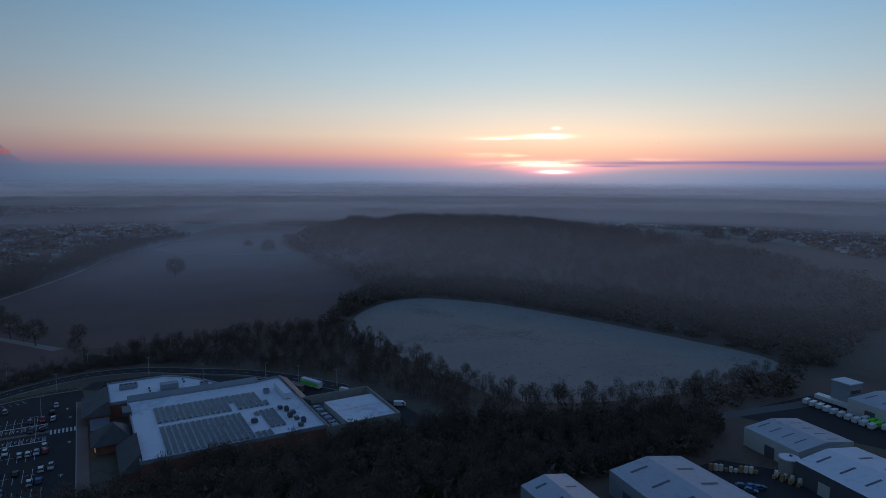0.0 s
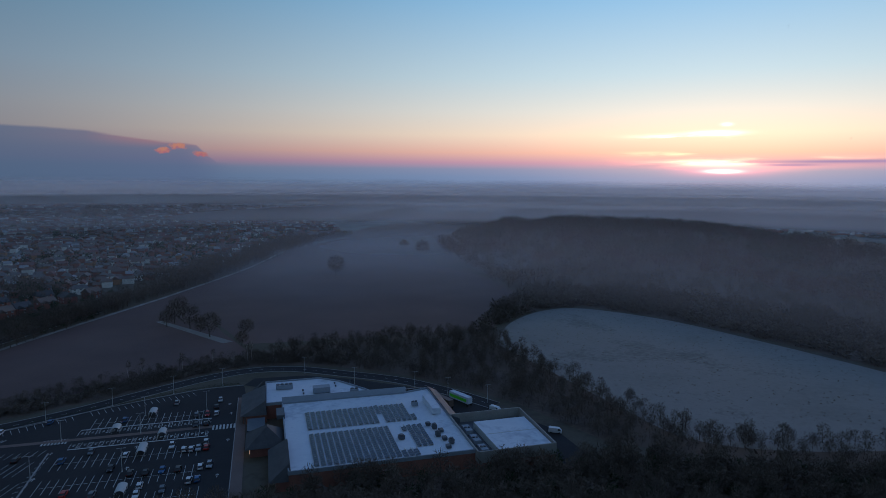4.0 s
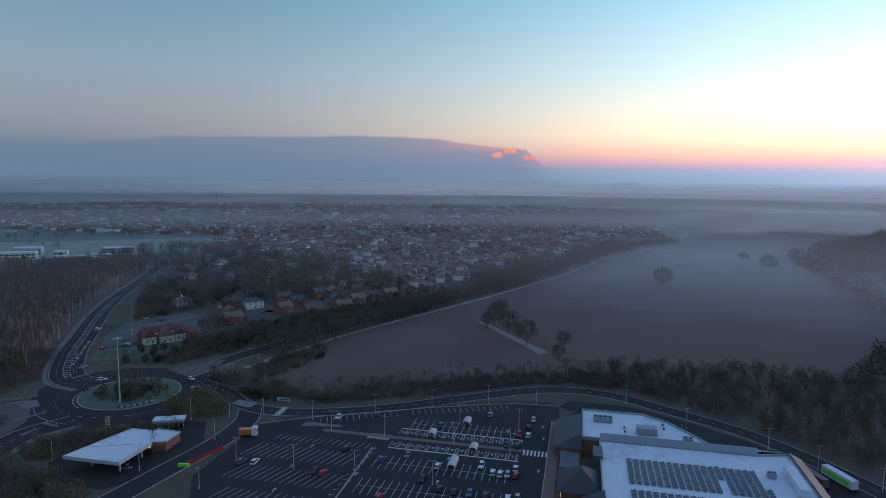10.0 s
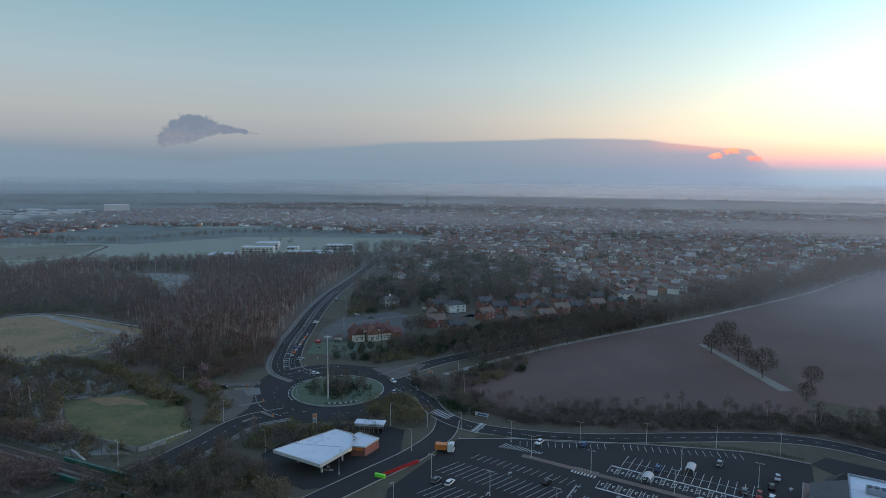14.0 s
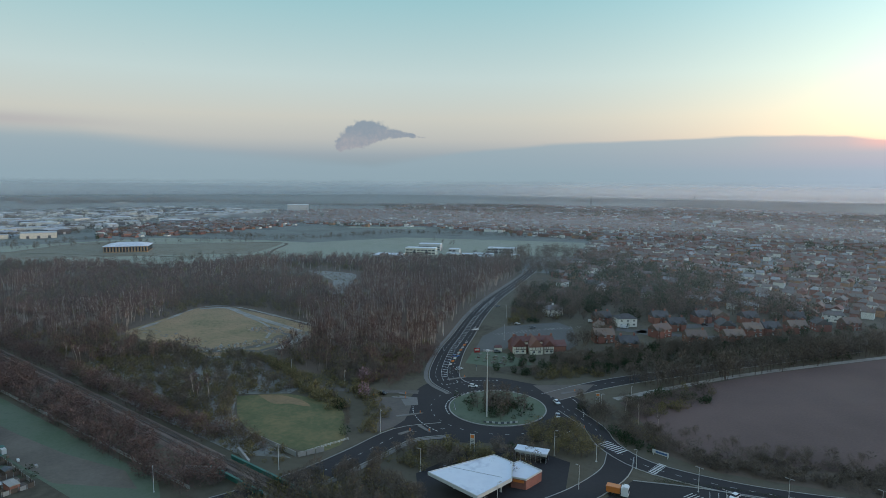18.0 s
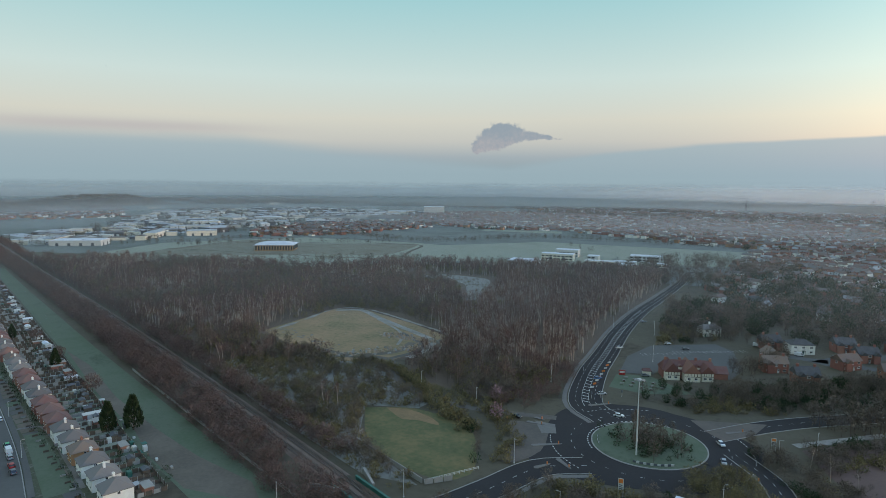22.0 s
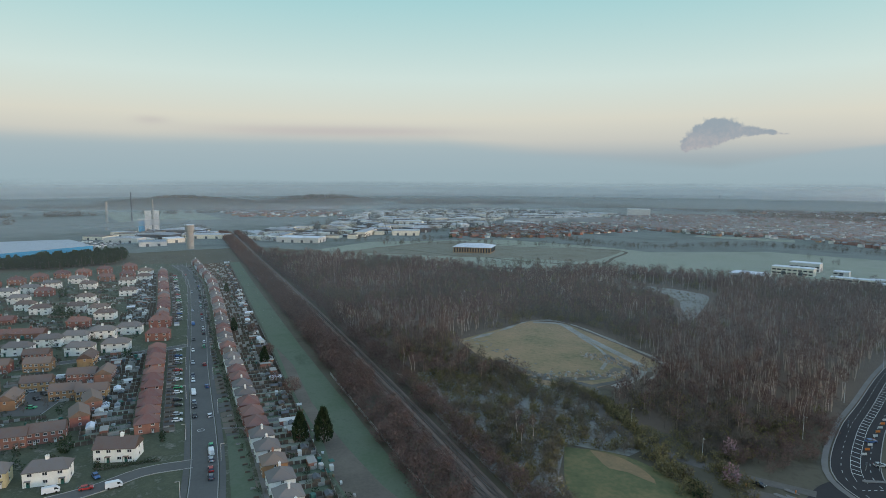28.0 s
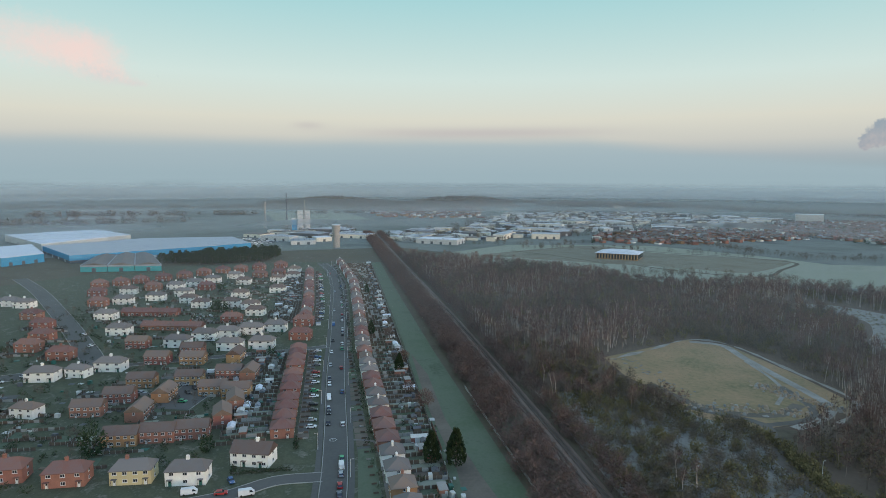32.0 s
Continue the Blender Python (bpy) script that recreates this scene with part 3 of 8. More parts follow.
M_OCHRE = mat("ochre_rubble", (.30, .20, .12), (.17, .12, .08), big=.2, small=1.5, c3=(.34, .27, .20))
tagged(mb.ob("rubble_mounds", [M_OCHRE, M_RUBBLE]), "low mounds of ochre soil and broken rubble", "rubble", kind="stuff")
mb = MB()
for i in range(46):
    x, y = sr.uniform(-390, -318), sr.uniform(288, 300) + sr.uniform(0, 6)
    mb.box(x, y, .04, sr.uniform(.5, 2.4), sr.uniform(.4, 1.4), sr.uniform(.06, .3), sr.uniform(0, 3), sr.choice((0, 1)))
tagged(mb.ob("concrete_slabs", [M_PAVE, M_FROST]), "pale broken slabs and frosted puddles on the clearing", "slabs", kind="stuff")
GRASSLOT = [(-236, 256), (-220, 272), (-192, 274), (-176, 264), (-162, 247), (-168, 236), (-190, 234), (-212, 240)]
land("grass_plot", "yellow-green mown plot behind a low wall", GRASSLOT, 0.06, M_PALEGRASS, curve=5)
land("bare_patch", "bare ochre earth on the grass plot", [(-230, 263), (-221, 269), (-208, 270), (-200, 267), (-210, 264), (-215, 260), (-222, 261)], 0.09, mat("bare_ochre_earth", (.30, .195, .105), (.17, .125, .07), big=.15, small=1.0), "soil", curve=4)
FROSTGAP = [(-512, 516), (-500, 540), (-462, 552), (-440, 548), (-404, 503), (-378, 464), (-392, 464), (-416, 492), (-446, 516), (-473, 513)]
land("frost_gap", "frosted grass opening in the wood", FROSTGAP, 0.06, M_FROST, curve=8)
FIELD_N = [(-880, 255), (-735, 386), (-665, 440), (-625, 470), (-600, 560), (-560, 640), (-490, 660), (-395, 790), (-330, 830), (-380, 1015), (-660, 900), (-720, 740), (-800, 720), (-960, 640), (-1010, 420)]
land("playing_field", "wide frosted grey-green playing fields", FIELD_N, 0.06, M_FROSTY2)
mb = MB()
for pts, wd in (([(-813, 676), (-770, 700), (-735, 708), (-690, 650), (-645, 585), (-702, 525), (-760, 500)], 2.5), ([(-849, 246), (-800, 330), (-750, 400), (-690, 450), (-650, 478)], 3.0), ([(-930, 400), (-860, 440), (-785, 470)], 2.0), ([(-960, 560), (-880, 600), (-813, 676)], 2.0)):
    ribbon(mb, smooth_line(pts, 8), wd, wd, .10)
tagged(mb.ob("field_tracks", M_GROUND), "brown worn tracks across the frosted fields", "track", kind="structure")
M_ROUGHFIELD = mat("rough_brown_pasture", (.135, .118, .085), (.085, .078, .055), big=.02, small=.2, c3=(.19, .185, .145))
land("rough_field", "brown uncut rough pasture round the office", [(-880, 330), (-930, 420), (-973, 544), (-873, 590), (-790, 690), (-752, 715), (-676, 600), (-705, 560), (-740, 520), (-790, 450), (-850, 380)], .085, M_ROUGHFIELD, curve=12)
land("middle_field", "frosted green field among far houses", [(-905, 1020), (-770, 1100), (-740, 1060), (-880, 985)], 0.08, M_FROSTY2)
for i, (cx, cy, sx, sy, rz, m) in enumerate(((-300, 2300, 700, 200, .2, M_FROST), (400, 2500, 900, 160, -.1, M_FROST), (900, 2000, 700, 180, -.4, M_PLOUGH), (-1900, 100, 500, 260, .1, M_FROSTY2), (-2200, -500, 900, 300, .3, M_FROST), (-1700, -900, 600, 350, .5, M_FROSTY2),
                                              (-2700, 300, 900, 250, 0, M_FROSTY2), (1500, 2300, 900, 240, -.5, M_FROST), (600, 1500, 500, 300, -.3, M_PLOUGH), (-900, 2900, 900, 200, .3, M_FROST), (2200, 2300, 900, 200, -.7, M_FROST), (1900, 1300, 500, 200, -.8, M_FROSTY2))):
    c, s = math.cos(rz), math.sin(rz)
    land("far_field", "pale frosted field far off in mist", [(cx + (a * sx * c - b * sy * s) / 2, cy + (a * sx * s + b * sy * c) / 2) for a, b in ((-1, -1), (1, -.8), (.9, 1), (-1.1, .9))], 0.08, m)

# roads
RC = (-135.0, 314.0)
ROADS = {
    "main": smooth_line([(-158, 324), (-177, 334), (-199, 371), (-215.5, 408), (-239.5, 462), (-262.5, 524), (-285, 600), (-310, 680), (-340, 760)]),
    "bridge": smooth_line([(-140, 282), (-150, 268), (-151, 245), (-153, 222), (-159, 200), (-172, 165), (-190, 120), (-205, 80)]),
    "east": smooth_line([(-122, 340), (-113, 364), (-99, 390), (-64, 444), (-14, 520)]),
    "store": smooth_line([(-110, 330), (-93, 318), (-83, 306), (-66, 297), (-40, 298), (-15, 305), (10, 316), (40, 328), (62, 331), (82, 324), (100, 308), (122, 286), (136, 262), (146, 238)]),
    "forecourt": smooth_line([(-76, 300), (-73, 286), (-76, 266), (-84, 244), (-92, 222)]),
    "estate": smooth_line([(-240, 129), (-270, 131.5), (-307, 133), (-390, 135), (-474, 138.5), (-654, 143.5), (-760, 140), (-830, 130)]),
    "side": smooth_line([(-276, 128), (-276, 112), (-268, 95), (-262, 60), (-262, 20)]),
    "left": smooth_line([(-411, -31), (-420, -5), (-430, 6), (-500, -27), (-569, -62), (-678, -120), (-760, -170)]),
    "cross": smooth_line([(-420, -5), (-428, 40), (-440, 110), (-445, 132)]),
    "court": smooth_line([(-352, 62), (-380, 70), (-400, 72)]),
}
WIDE = {"main": np.linspace(7.6, 3.4, len(ROADS["main"])), "bridge": 6.0, "east": 5.0, "store": 4.0, "forecourt": 4.5, "estate": 4.3, "side": 3.2, "left": 6.0, "cross": 2.8, "court": 9.0}
KERB = MB()
M_WORN = mat("worn_tarmac", (.15, .125, .11), (.095, .085, .078), big=.08, small=.7)
for ri, (k, line) in enumerate(ROADS.items()):
    mb = MB()
    wd = WIDE[k]
    ribbon(mb, line, wd, wd, 0.125 + ri * 0.005)
    tagged(mb.ob("road_" + k, M_STREET if k in ("estate", "side", "left", "cross", "court") else M_ASPH), "dark asphalt road with worn markings" if k not in ("estate", "side", "left", "cross", "court") else "pale grey residential asphalt street", "road", kind="structure")
    for sgn in (1, -1):
        kerb(KERB, offset_line(line, sgn * (np.array(wd) + 0.15)), z1=0.24)
    if k in ("main", "bridge", "estate"):
        mb = MB()
        for sgn in ((1, -1) if k == "estate" else (1,)):
            o = offset_line(line, sgn * (np.array(wd) + (1.9 if k != "estate" else 1.6)))
            ribbon(mb, o, 1.0, 1.0, 0.20)
        tagged(mb.ob("pavement_" + k, M_PAVE if k != "estate" else M_STREET), "pale concrete footway beside the road", "pavement", kind="structure")
mb = MB()
ring = circle(*RC, 28.5, 72)
ribbon(mb, ring, 7.5, 8.5, 0.16)
tagged(mb.ob("roundabout_road", M_ASPH), "dark asphalt roundabout carriageway", "road", kind="structure")
mb = MB()
mb.prism([tuple(p) for p in circle(*RC, 20.5, 48)[:-1]], 0.0, 0.34)
tagged(mb.ob("roundabout_island", M_GREEN), "grassed roundabout island with a kerb", "traffic island", kind="structure")
kerb(KERB, circle(*RC, 20.7, 64), 0.5, 0, 0.36)
tagged(KERB.ob("kerbs", M_CONC), "raised concrete kerb stones", "kerb", kind="structure")
land("junction_apron", "dark asphalt where the roads meet the roundabout", [(-172, 338), (-150, 350), (-112, 345), (-100, 330), (-102, 300), (-120, 280), (-142, 270), (-158, 272), (-172, 300), (-178, 320)], 0.116, M_ASPH, "road", curve=4)
land("grass_triangle", "worn verge between two slip roads", [(-136, 349), (-113, 368), (-112, 352), (-117, 338), (-126, 342)], 0.205, M_WORN, "verge")
land("west_verge", "frosted grass corner beside the roundabout", [(-186, 292), (-172, 300), (-165, 292), (-158, 279), (-158, 266), (-164, 262), (-172, 278)], 0.15, M_WORN, "verge", curve=5)
land("corner_pavement", "pale paved corner with dropped kerbs", [(-178, 300), (-170, 303), (-164, 296), (-168, 292)], 0.19, M_PAVE, "pavement")

# ---- haze curtains and ground mist ----
# upright rings of see-through sheet imitate haze that builds up with distance
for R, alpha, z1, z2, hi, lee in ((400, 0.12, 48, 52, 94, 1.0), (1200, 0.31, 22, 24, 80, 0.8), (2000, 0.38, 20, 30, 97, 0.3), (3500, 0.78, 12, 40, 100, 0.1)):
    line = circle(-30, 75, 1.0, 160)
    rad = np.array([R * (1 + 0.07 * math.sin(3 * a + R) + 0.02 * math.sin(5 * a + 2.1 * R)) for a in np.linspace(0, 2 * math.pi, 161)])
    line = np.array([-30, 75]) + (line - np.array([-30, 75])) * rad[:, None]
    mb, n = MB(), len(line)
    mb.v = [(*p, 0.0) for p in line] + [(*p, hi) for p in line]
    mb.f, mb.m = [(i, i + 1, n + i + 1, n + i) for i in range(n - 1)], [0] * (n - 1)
    tagged(mb.ob("mist_bank", haze_curtain_mat("distance_haze", alpha, 0.0, z1, z2, hi, lee), smooth=True), "ring-shaped see-through curtain standing in for distance haze", "mist", kind="stuff")


def pool_mat(name, alpha, cx, cy, a, b, turn):
    """Ground mist in a hollow: thickest in the middle, ragged and gone at the rim."""
    m = bpy.data.materials.new(name)
    m.use_nodes = True
    t = Nodes(m.node_tree)
    p = t.n("ShaderNodeNewGeometry").outputs["Position"]
    mp = t.n("ShaderNodeMapping")
    mp.vector_type = "TEXTURE"
    mp.inputs["Location"].default_value, mp.inputs["Rotation"].default_value, mp.inputs["Scale"].default_value = (cx, cy, 0), (0, 0, turn), (a, b, 1000)
    t.put(mp.inputs[0], p)
    ln = t.n("ShaderNodeVectorMath", op="LENGTH")
    t.put(ln.inputs[0], mp.outputs[0])
    d = t.math("ADD", ln.outputs["Value"], t.math("MULTIPLY", t.math("SUBTRACT", t.noise(p, 0.006, 4.0), 0.5), 0.9))
    f = t.math("MULTIPLY", t.math("SUBTRACT", 1.0, t.smooth(d, -0.1, 1.05)), t.math("MULTIPLY", t.math("ADD", t.math("MULTIPLY", t.noise(p, 0.012, 4.0), 0.6), 0.7), alpha))
    df, tl, tr = t.n("ShaderNodeBsdfDiffuse"), t.n("ShaderNodeBsdfTranslucent"), t.n("ShaderNodeBsdfTransparent")
    df.inputs[0].default_value = tl.inputs[0].default_value = (0.80, 0.80, 0.84, 1)
    h = t.n("ShaderNodeMixShader")
    h.inputs[0].default_value = 0.3
    t.put(h.inputs[1], df.outputs[0]), t.put(h.inputs[2], tl.outputs[0])
    o = t.n("ShaderNodeMixShader")
    t.put(o.inputs[0], f), t.put(o.inputs[1], tr.outputs[0]), t.put(o.inputs[2], h.outputs[0])
    t.put(t.n("ShaderNodeOutputMaterial").inputs[0], o.outputs[0])
    return m


POOLS = ((330, 800, 250, 470, radians(-28), 0.42, 7.0), (900, 1500, 600, 330, radians(-25), 0.3, 9.0))
for cx, cy, a, b, turn, alpha, z in POOLS:
    c, sn = math.cos(turn), math.sin(turn)
    oval = [(cx + x * c - y * sn, cy + x * sn + y * c) for x, y in circle(0, 0, a * 1.25, 48, ry=b * 1.25)[:-1]]
    tagged(MB().sheet(oval, z).ob("mist_pool", pool_mat("ground_mist", alpha, cx, cy, a, b, turn)), "thin flat mist lying in the hollow", "mist", kind="stuff")


# ---- trees ----
def tube(V, F, p0, p1, r0, r1, n=4):
    p0, p1 = np.array(p0, float), np.array(p1, float)
    d = p1 - p0
    a = np.cross(d, (0.3, 0.9, 0.1)); a /= np.linalg.norm(a) + 1e-9
    b = np.cross(d, a); b /= np.linalg.norm(b) + 1e-9
    k = len(V)
    for p, r in ((p0, r0), (p1, r1)):
        for i in range(n):
            t = 6.2832 * i / n
            V.append(p + (a * math.cos(t) + b * math.sin(t)) * r)
    for i in range(n):
        j = (i + 1) % n
        F.extend([(k + i, k + j, k + n + j), (k + i, k + n + j, k + n + i)])


def sliver(V, F, p, d, w, rng):
    side = np.cross(d, rng.normal(size=3)); side /= np.linalg.norm(side) + 1e-9
    k = len(V)
    V.extend([p - side * w / 2, p + side * w / 2, p + d])
    F.append((k, k + 1, k + 2))


def bare_tree(rng, h, spread, twigs, w=0.12, stem=0.2, stems=1, low=0.3):
    """Trunk and limbs, then a haze of fine twigs."""
    V, F = [], []
    tips = []
    for s in range(stems):
        base = np.array([rng.normal() * 0.5 * (stems > 1), rng.normal() * 0.5 * (stems > 1), 0.0])
        mid = base + np.array([rng.normal() * .04 * h, rng.normal() * .04 * h, 0.5 * h])
        topp = mid + np.array([rng.normal() * .05 * h, rng.normal() * .05 * h, 0.42 * h])
        tube(V, F, base, mid, stem, stem * 0.6), tube(V, F, mid, topp, stem * 0.6, stem * 0.15, 3)
        for i in range(6 if stems == 1 else 3):
            t = rng.uniform(low, 0.85)
            p = base + (mid - base) * min(1, t * 2) if t < .5 else mid + (topp - mid) * (t * 2 - 1)
            an = rng.uniform(0, 6.283)
            q = p + np.array([math.cos(an) * spread * rng.uniform(.5, 1) * (1.15 - .5 * t), math.sin(an) * spread * rng.uniform(.5, 1) * (1.15 - .5 * t), h * rng.uniform(.10, .28)])
            tube(V, F, p, q, stem * .35, stem * .08, 3)
            tips.append((p, q))
        tips.append((mid, topp))
    nt = len(F)
    zc, rz_ = h * (low + 1.0) / 2, h * (1.0 - low) / 2 * 1.06
    for i in range(twigs):
        d = rng.normal(size=3)
        d /= np.linalg.norm(d)
        u = rng.uniform(.15, 1.0) ** .45
        o = np.array([d[0] * spread * u, d[1] * spread * u, zc + d[2] * rz_ * u])
        out = np.array([d[0] * .7, d[1] * .7, .35 + .5 * d[2]]) + rng.normal(size=3) * .35
        out = out / (np.linalg.norm(out) + 1e-9) * h * rng.uniform(.07, .15)
        sliver(V, F, o - out * .5, out, w * rng.uniform(.6, 1.5), rng)
    mi = np.zeros(len(F), int); mi[nt:] = 1
    return np.array(V), np.array(F), mi


def bush(rng, h, r, leaves, size=0.6):
    V, F = [], []
    for i in range(4):
        an = rng.uniform(0, 6.283)
        tube(V, F, (0, 0, 0), (math.cos(an) * r * .5, math.sin(an) * r * .5, h * .7), 0.08, 0.03, 3)
    nt = len(F)
    for i in range(leaves):
        d = rng.normal(size=3); d /= np.linalg.norm(d)
        o = np.array([d[0] * r, d[1] * r, h * .5 + d[2] * h * .5]) * rng.uniform(.55, 1.05) + (0, 0, h * .05)
        o[2] = max(o[2], .05)
        sliver(V, F, o, (rng.normal(size=3) * .6 + d * .5 + (0, 0, .3)) * size, size * rng.uniform(.4, .9), rng)
    mi = np.zeros(len(F), int); mi[nt:] = 1
    return np.array(V), np.array(F), mi


def conifer(rng, h, r, leaves):
    V, F = [], []
    tube(V, F, (0, 0, 0), (0, 0, h * .9), .3, .08, 6)
    nt = len(F)
    for i in range(leaves):
        t = rng.uniform(0.06, 1) ** 0.8
        an = rng.uniform(0, 6.283)
        rr = r * min(1, (1 - t) * 1.7 + .12) * rng.uniform(.75, 1.08) * (1 + .12 * math.sin(an * 3 + t * 9))
        o = np.array([math.cos(an) * rr, math.sin(an) * rr, t * h])
        sliver(V, F, o, np.array([math.cos(an) * .5, math.sin(an) * .5, .9]) * rng.uniform(.5, 1.2), rng.uniform(.4, .9), rng)
    mi = np.zeros(len(F), int); mi[nt:] = 1
    return np.array(V), np.array(F), mi


M_STEM = mat("pale_brown_bark", (.34, .26, .215), (.20, .15, .125), big=.5, small=3.0)
rng = np.random.default_rng(7)
P_WOOD = [bare_tree(rng, 10.5, 2.7, 130, .24, .10, low=.22) for i in range(6)]
P_BIRCH = [bare_tree(rng, 12, 2.0, 84, .2, .15, 2 if i % 2 else 1, .55) for i in range(6)]
P_RED = [bare_tree(rng, 11, 2.5, 110, .22, .12, low=.45) for i in range(6)]
P_BIG = [bare_tree(rng, 14, 4.6, 260, .26, .24, low=.2) for i in range(5)]
P_ROUND = [bare_tree(rng, 13, 6.2, 800, .26, .32, low=.2) for i in range(3)]
P_HILL = [bare_tree(rng, 14, 6.0, 74, .8, .22, low=.2) for i in range(5)]
P_SIM = [bare_tree(rng, 14, 4.8, 72, .55, .22, low=.2) for i in range(6)]
P_THICK = [bare_tree(rng, 10.5, 3.4, 90, .3, .10, low=.12) for i in range(6)]
P_PINE = [conifer(rng, 12, 2.6, 260) for i in range(2)]
P_BUSH = [bush(rng, 4, 2.2, 90, .7) for i in range(5)]
P_LOW = [bush(rng, 2.2, 1.6, 40, .55) for i in range(4)]
P_FAR = [bush(rng, 11, 6, 46, 3.0) for i in range(4)]
P_CON = [conifer(rng, 12, 2.6, 1500) for i in range(2)]
P_EVER = [bush(rng, 8, 3.4, 340, .9) for i in range(3)]


def forest(name, label, P, protos, lo, hi, mats, sx=1.0, category="woodland", z=0.0, kind="stuff"):
    """Many trees as one piece of woodland."""
    Vs, Fs, Ms, k = [], [], [], 0
    pick = rng.integers(len(protos), size=len(P))
    sc = rng.uniform(lo, hi, len(P))
    an = rng.uniform(0, 6.283, len(P))
    zz = np.broadcast_to(z, len(P))
    for j, (V, F, mi) in enumerate(protos):
        i = np.where(pick == j)[0]
        if not len(i):
            continue
        c, s = np.cos(an[i])[:, None], np.sin(an[i])[:, None]
        X = np.stack([(V[:, 0] * c - V[:, 1] * s) * sc[i][:, None] * sx + P[i, :1], (V[:, 0] * s + V[:, 1] * c) * sc[i][:, None] * sx + P[i, 1:2], V[:, 2] * sc[i][:, None] + zz[i][:, None]], 2)
        Vs.append(X.reshape(-1, 3))
        Fs.append((F[None] + (k + np.arange(len(i)) * len(V))[:, None, None]).reshape(-1, 3))
        Ms.append(np.tile(mi, len(i)))
        k += len(i) * len(V)
    return tagged(fast_mesh(name, np.concatenate(Vs), np.concatenate(Fs), np.concatenate(Ms), mats), label, category, kind=kind)


def tree_thing(name, label, x, y, proto, s, mats, group="", z=0.0, rz=0.0, sx=1.0, category="tree"):
    V, F, mi = proto
    e = empty(name, label, category, group, m=pose(x, y, z, 0, 0, rz) @ Matrix.Diagonal((s * sx, s * sx, s, 1)))
    for nm, k in (("trunk", 0), ("crown", 1)):
        f = F[mi == k]
        u, inv = np.unique(f, return_inverse=True)
        key = (nm, id(V), mats[k].name)
        if key not in TREE_MESH:
            o = fast_mesh(nm, V[u], inv.reshape(-1, 3), np.zeros(len(f), int), [mats[k]])
            TREE_MESH[key] = o.data
        else:
            o = new(nm, TREE_MESH[key])
        o.parent = e
    return e


TREE_MESH = {}
RAIL = smooth_line([(-120, 209), (-178, 211.5), (-290, 216), (-437, 220), (-620, 223), (-900, 225), (-1300, 229)], 12)
TRACK = LANE
WOOD_W = [(-880, 232), (-735, 398), (-690, 425), (-621, 440), (-600, 550), (-523, 612), (-440, 690), (-330, 700), (-285, 575), (-240, 450), (-212, 380), (-215, 345), (-205, 312), (-240, 296), (-262, 300), (-280, 318), (-330, 232)]
P = scatter(WOOD_W, 27, rng, (CLEARING, FROSTGAP, GRASSLOT))
P = P[~near_line(P, ROADS["main"], 13) & ~near_line(P, TRACK, 5) & ~near_line(P, CLEARING + CLEARING[:1], 6) & ~near_line(P, FROSTGAP + FROSTGAP[:1], 9)]
land("woodland_floor", "brown leaf litter under bare trees", WOOD_W, .04, M_LITTER, "woodland floor")
east = np.clip((P[:, 0] + 430) / 130, 0, 1) * np.clip((P[:, 1] - 350) / 60, 0, 1)
k = np.clip(-.34 * east + rng.random(len(P)) * .5 + np.array([noise.noise(Vector((x * .012, y * .012, 3.0))) for x, y in P]) * .55 + .25, 0, .999)
forest("birch_wood", "dense leafless birch wood with reddish twigs and pale stems", P[(k < .27)], P_BIRCH, .85, 1.3, [M_BIRCH, M_TWIGRED])
forest("red_wood", "dense leafless wood of reddish-brown saplings", P[(k >= .27) & (k < .55)], P_RED, .7, 1.15, [M_STEM, M_TWIGRED], 1.15)
forest("bare_wood", "dense leafless brown winter wood", P[(k >= .55)], P_WOOD, .5, 1.1, [M_BARK, M_TWIG], 1.25)
forest("wood_scrub", "olive undergrowth and brambles in the wood", P[k > .45] + 3, P_BUSH, .6, 1.2, [M_BARK, M_SCRUB], category="scrub")
SCRUB = [(-345, 228), (-330, 286), (-313, 284), (-290, 300), (-270, 295), (-240, 283), (-222, 281), (-220, 273), (-238, 258), (-213, 237), (-168, 229), (-186, 220), (-250, 222)]
M_SCRUBSOIL = mat("frosted_scrub_ground", (.125, .112, .088), (.068, .058, .046), big=.05, small=.5, c3=(.25, .25, .235))
land("scrub_floor", "brown rough ground with frosty patches under scrub", SCRUB, .045, M_SCRUBSOIL, "ground")
P = scatter(SCRUB, 8.5, rng, (GRASSLOT,))
P = P[~near_line(P, TRACK, 4)]
forest("scrubland", "brown and olive scrub by the railway", P[::2], P_BUSH, .5, 1.1, [M_BARK, M_SCRUB], category="scrub")
forest("brown_scrub", "leafless brown thicket by the railway", P[1::2], P_WOOD, .3, .62, [M_BARK, M_TWIG], 1.5, category="scrub")
HEDGEROW = [(-292, 300), (-262, 302), (-236, 294), (-205, 282), (-186, 276), (-190, 268), (-215, 276), (-240, 288), (-262, 294), (-285, 292)]
PLOTSIDE = [(-240, 290), (-186, 286), (-166, 264), (-160, 248), (-156, 256), (-168, 282), (-188, 298), (-230, 300)]
forest("plot_hedge", "olive and brown scrub round the grass plot", scatter(PLOTSIDE, 9, rng), P_BUSH, .35, .8, [M_BARK, M_SCRUB], category="scrub")
BANKS = [(-214, 232), (-168, 229), (-166, 222), (-190, 220), (-220, 224)]
forest("bank_scrub", "pale brown rough grass and bramble on the railway bank", scatter(BANKS, 7, rng), P_LOW, .4, .8, [M_BARK, M_SCRUB], category="scrub")
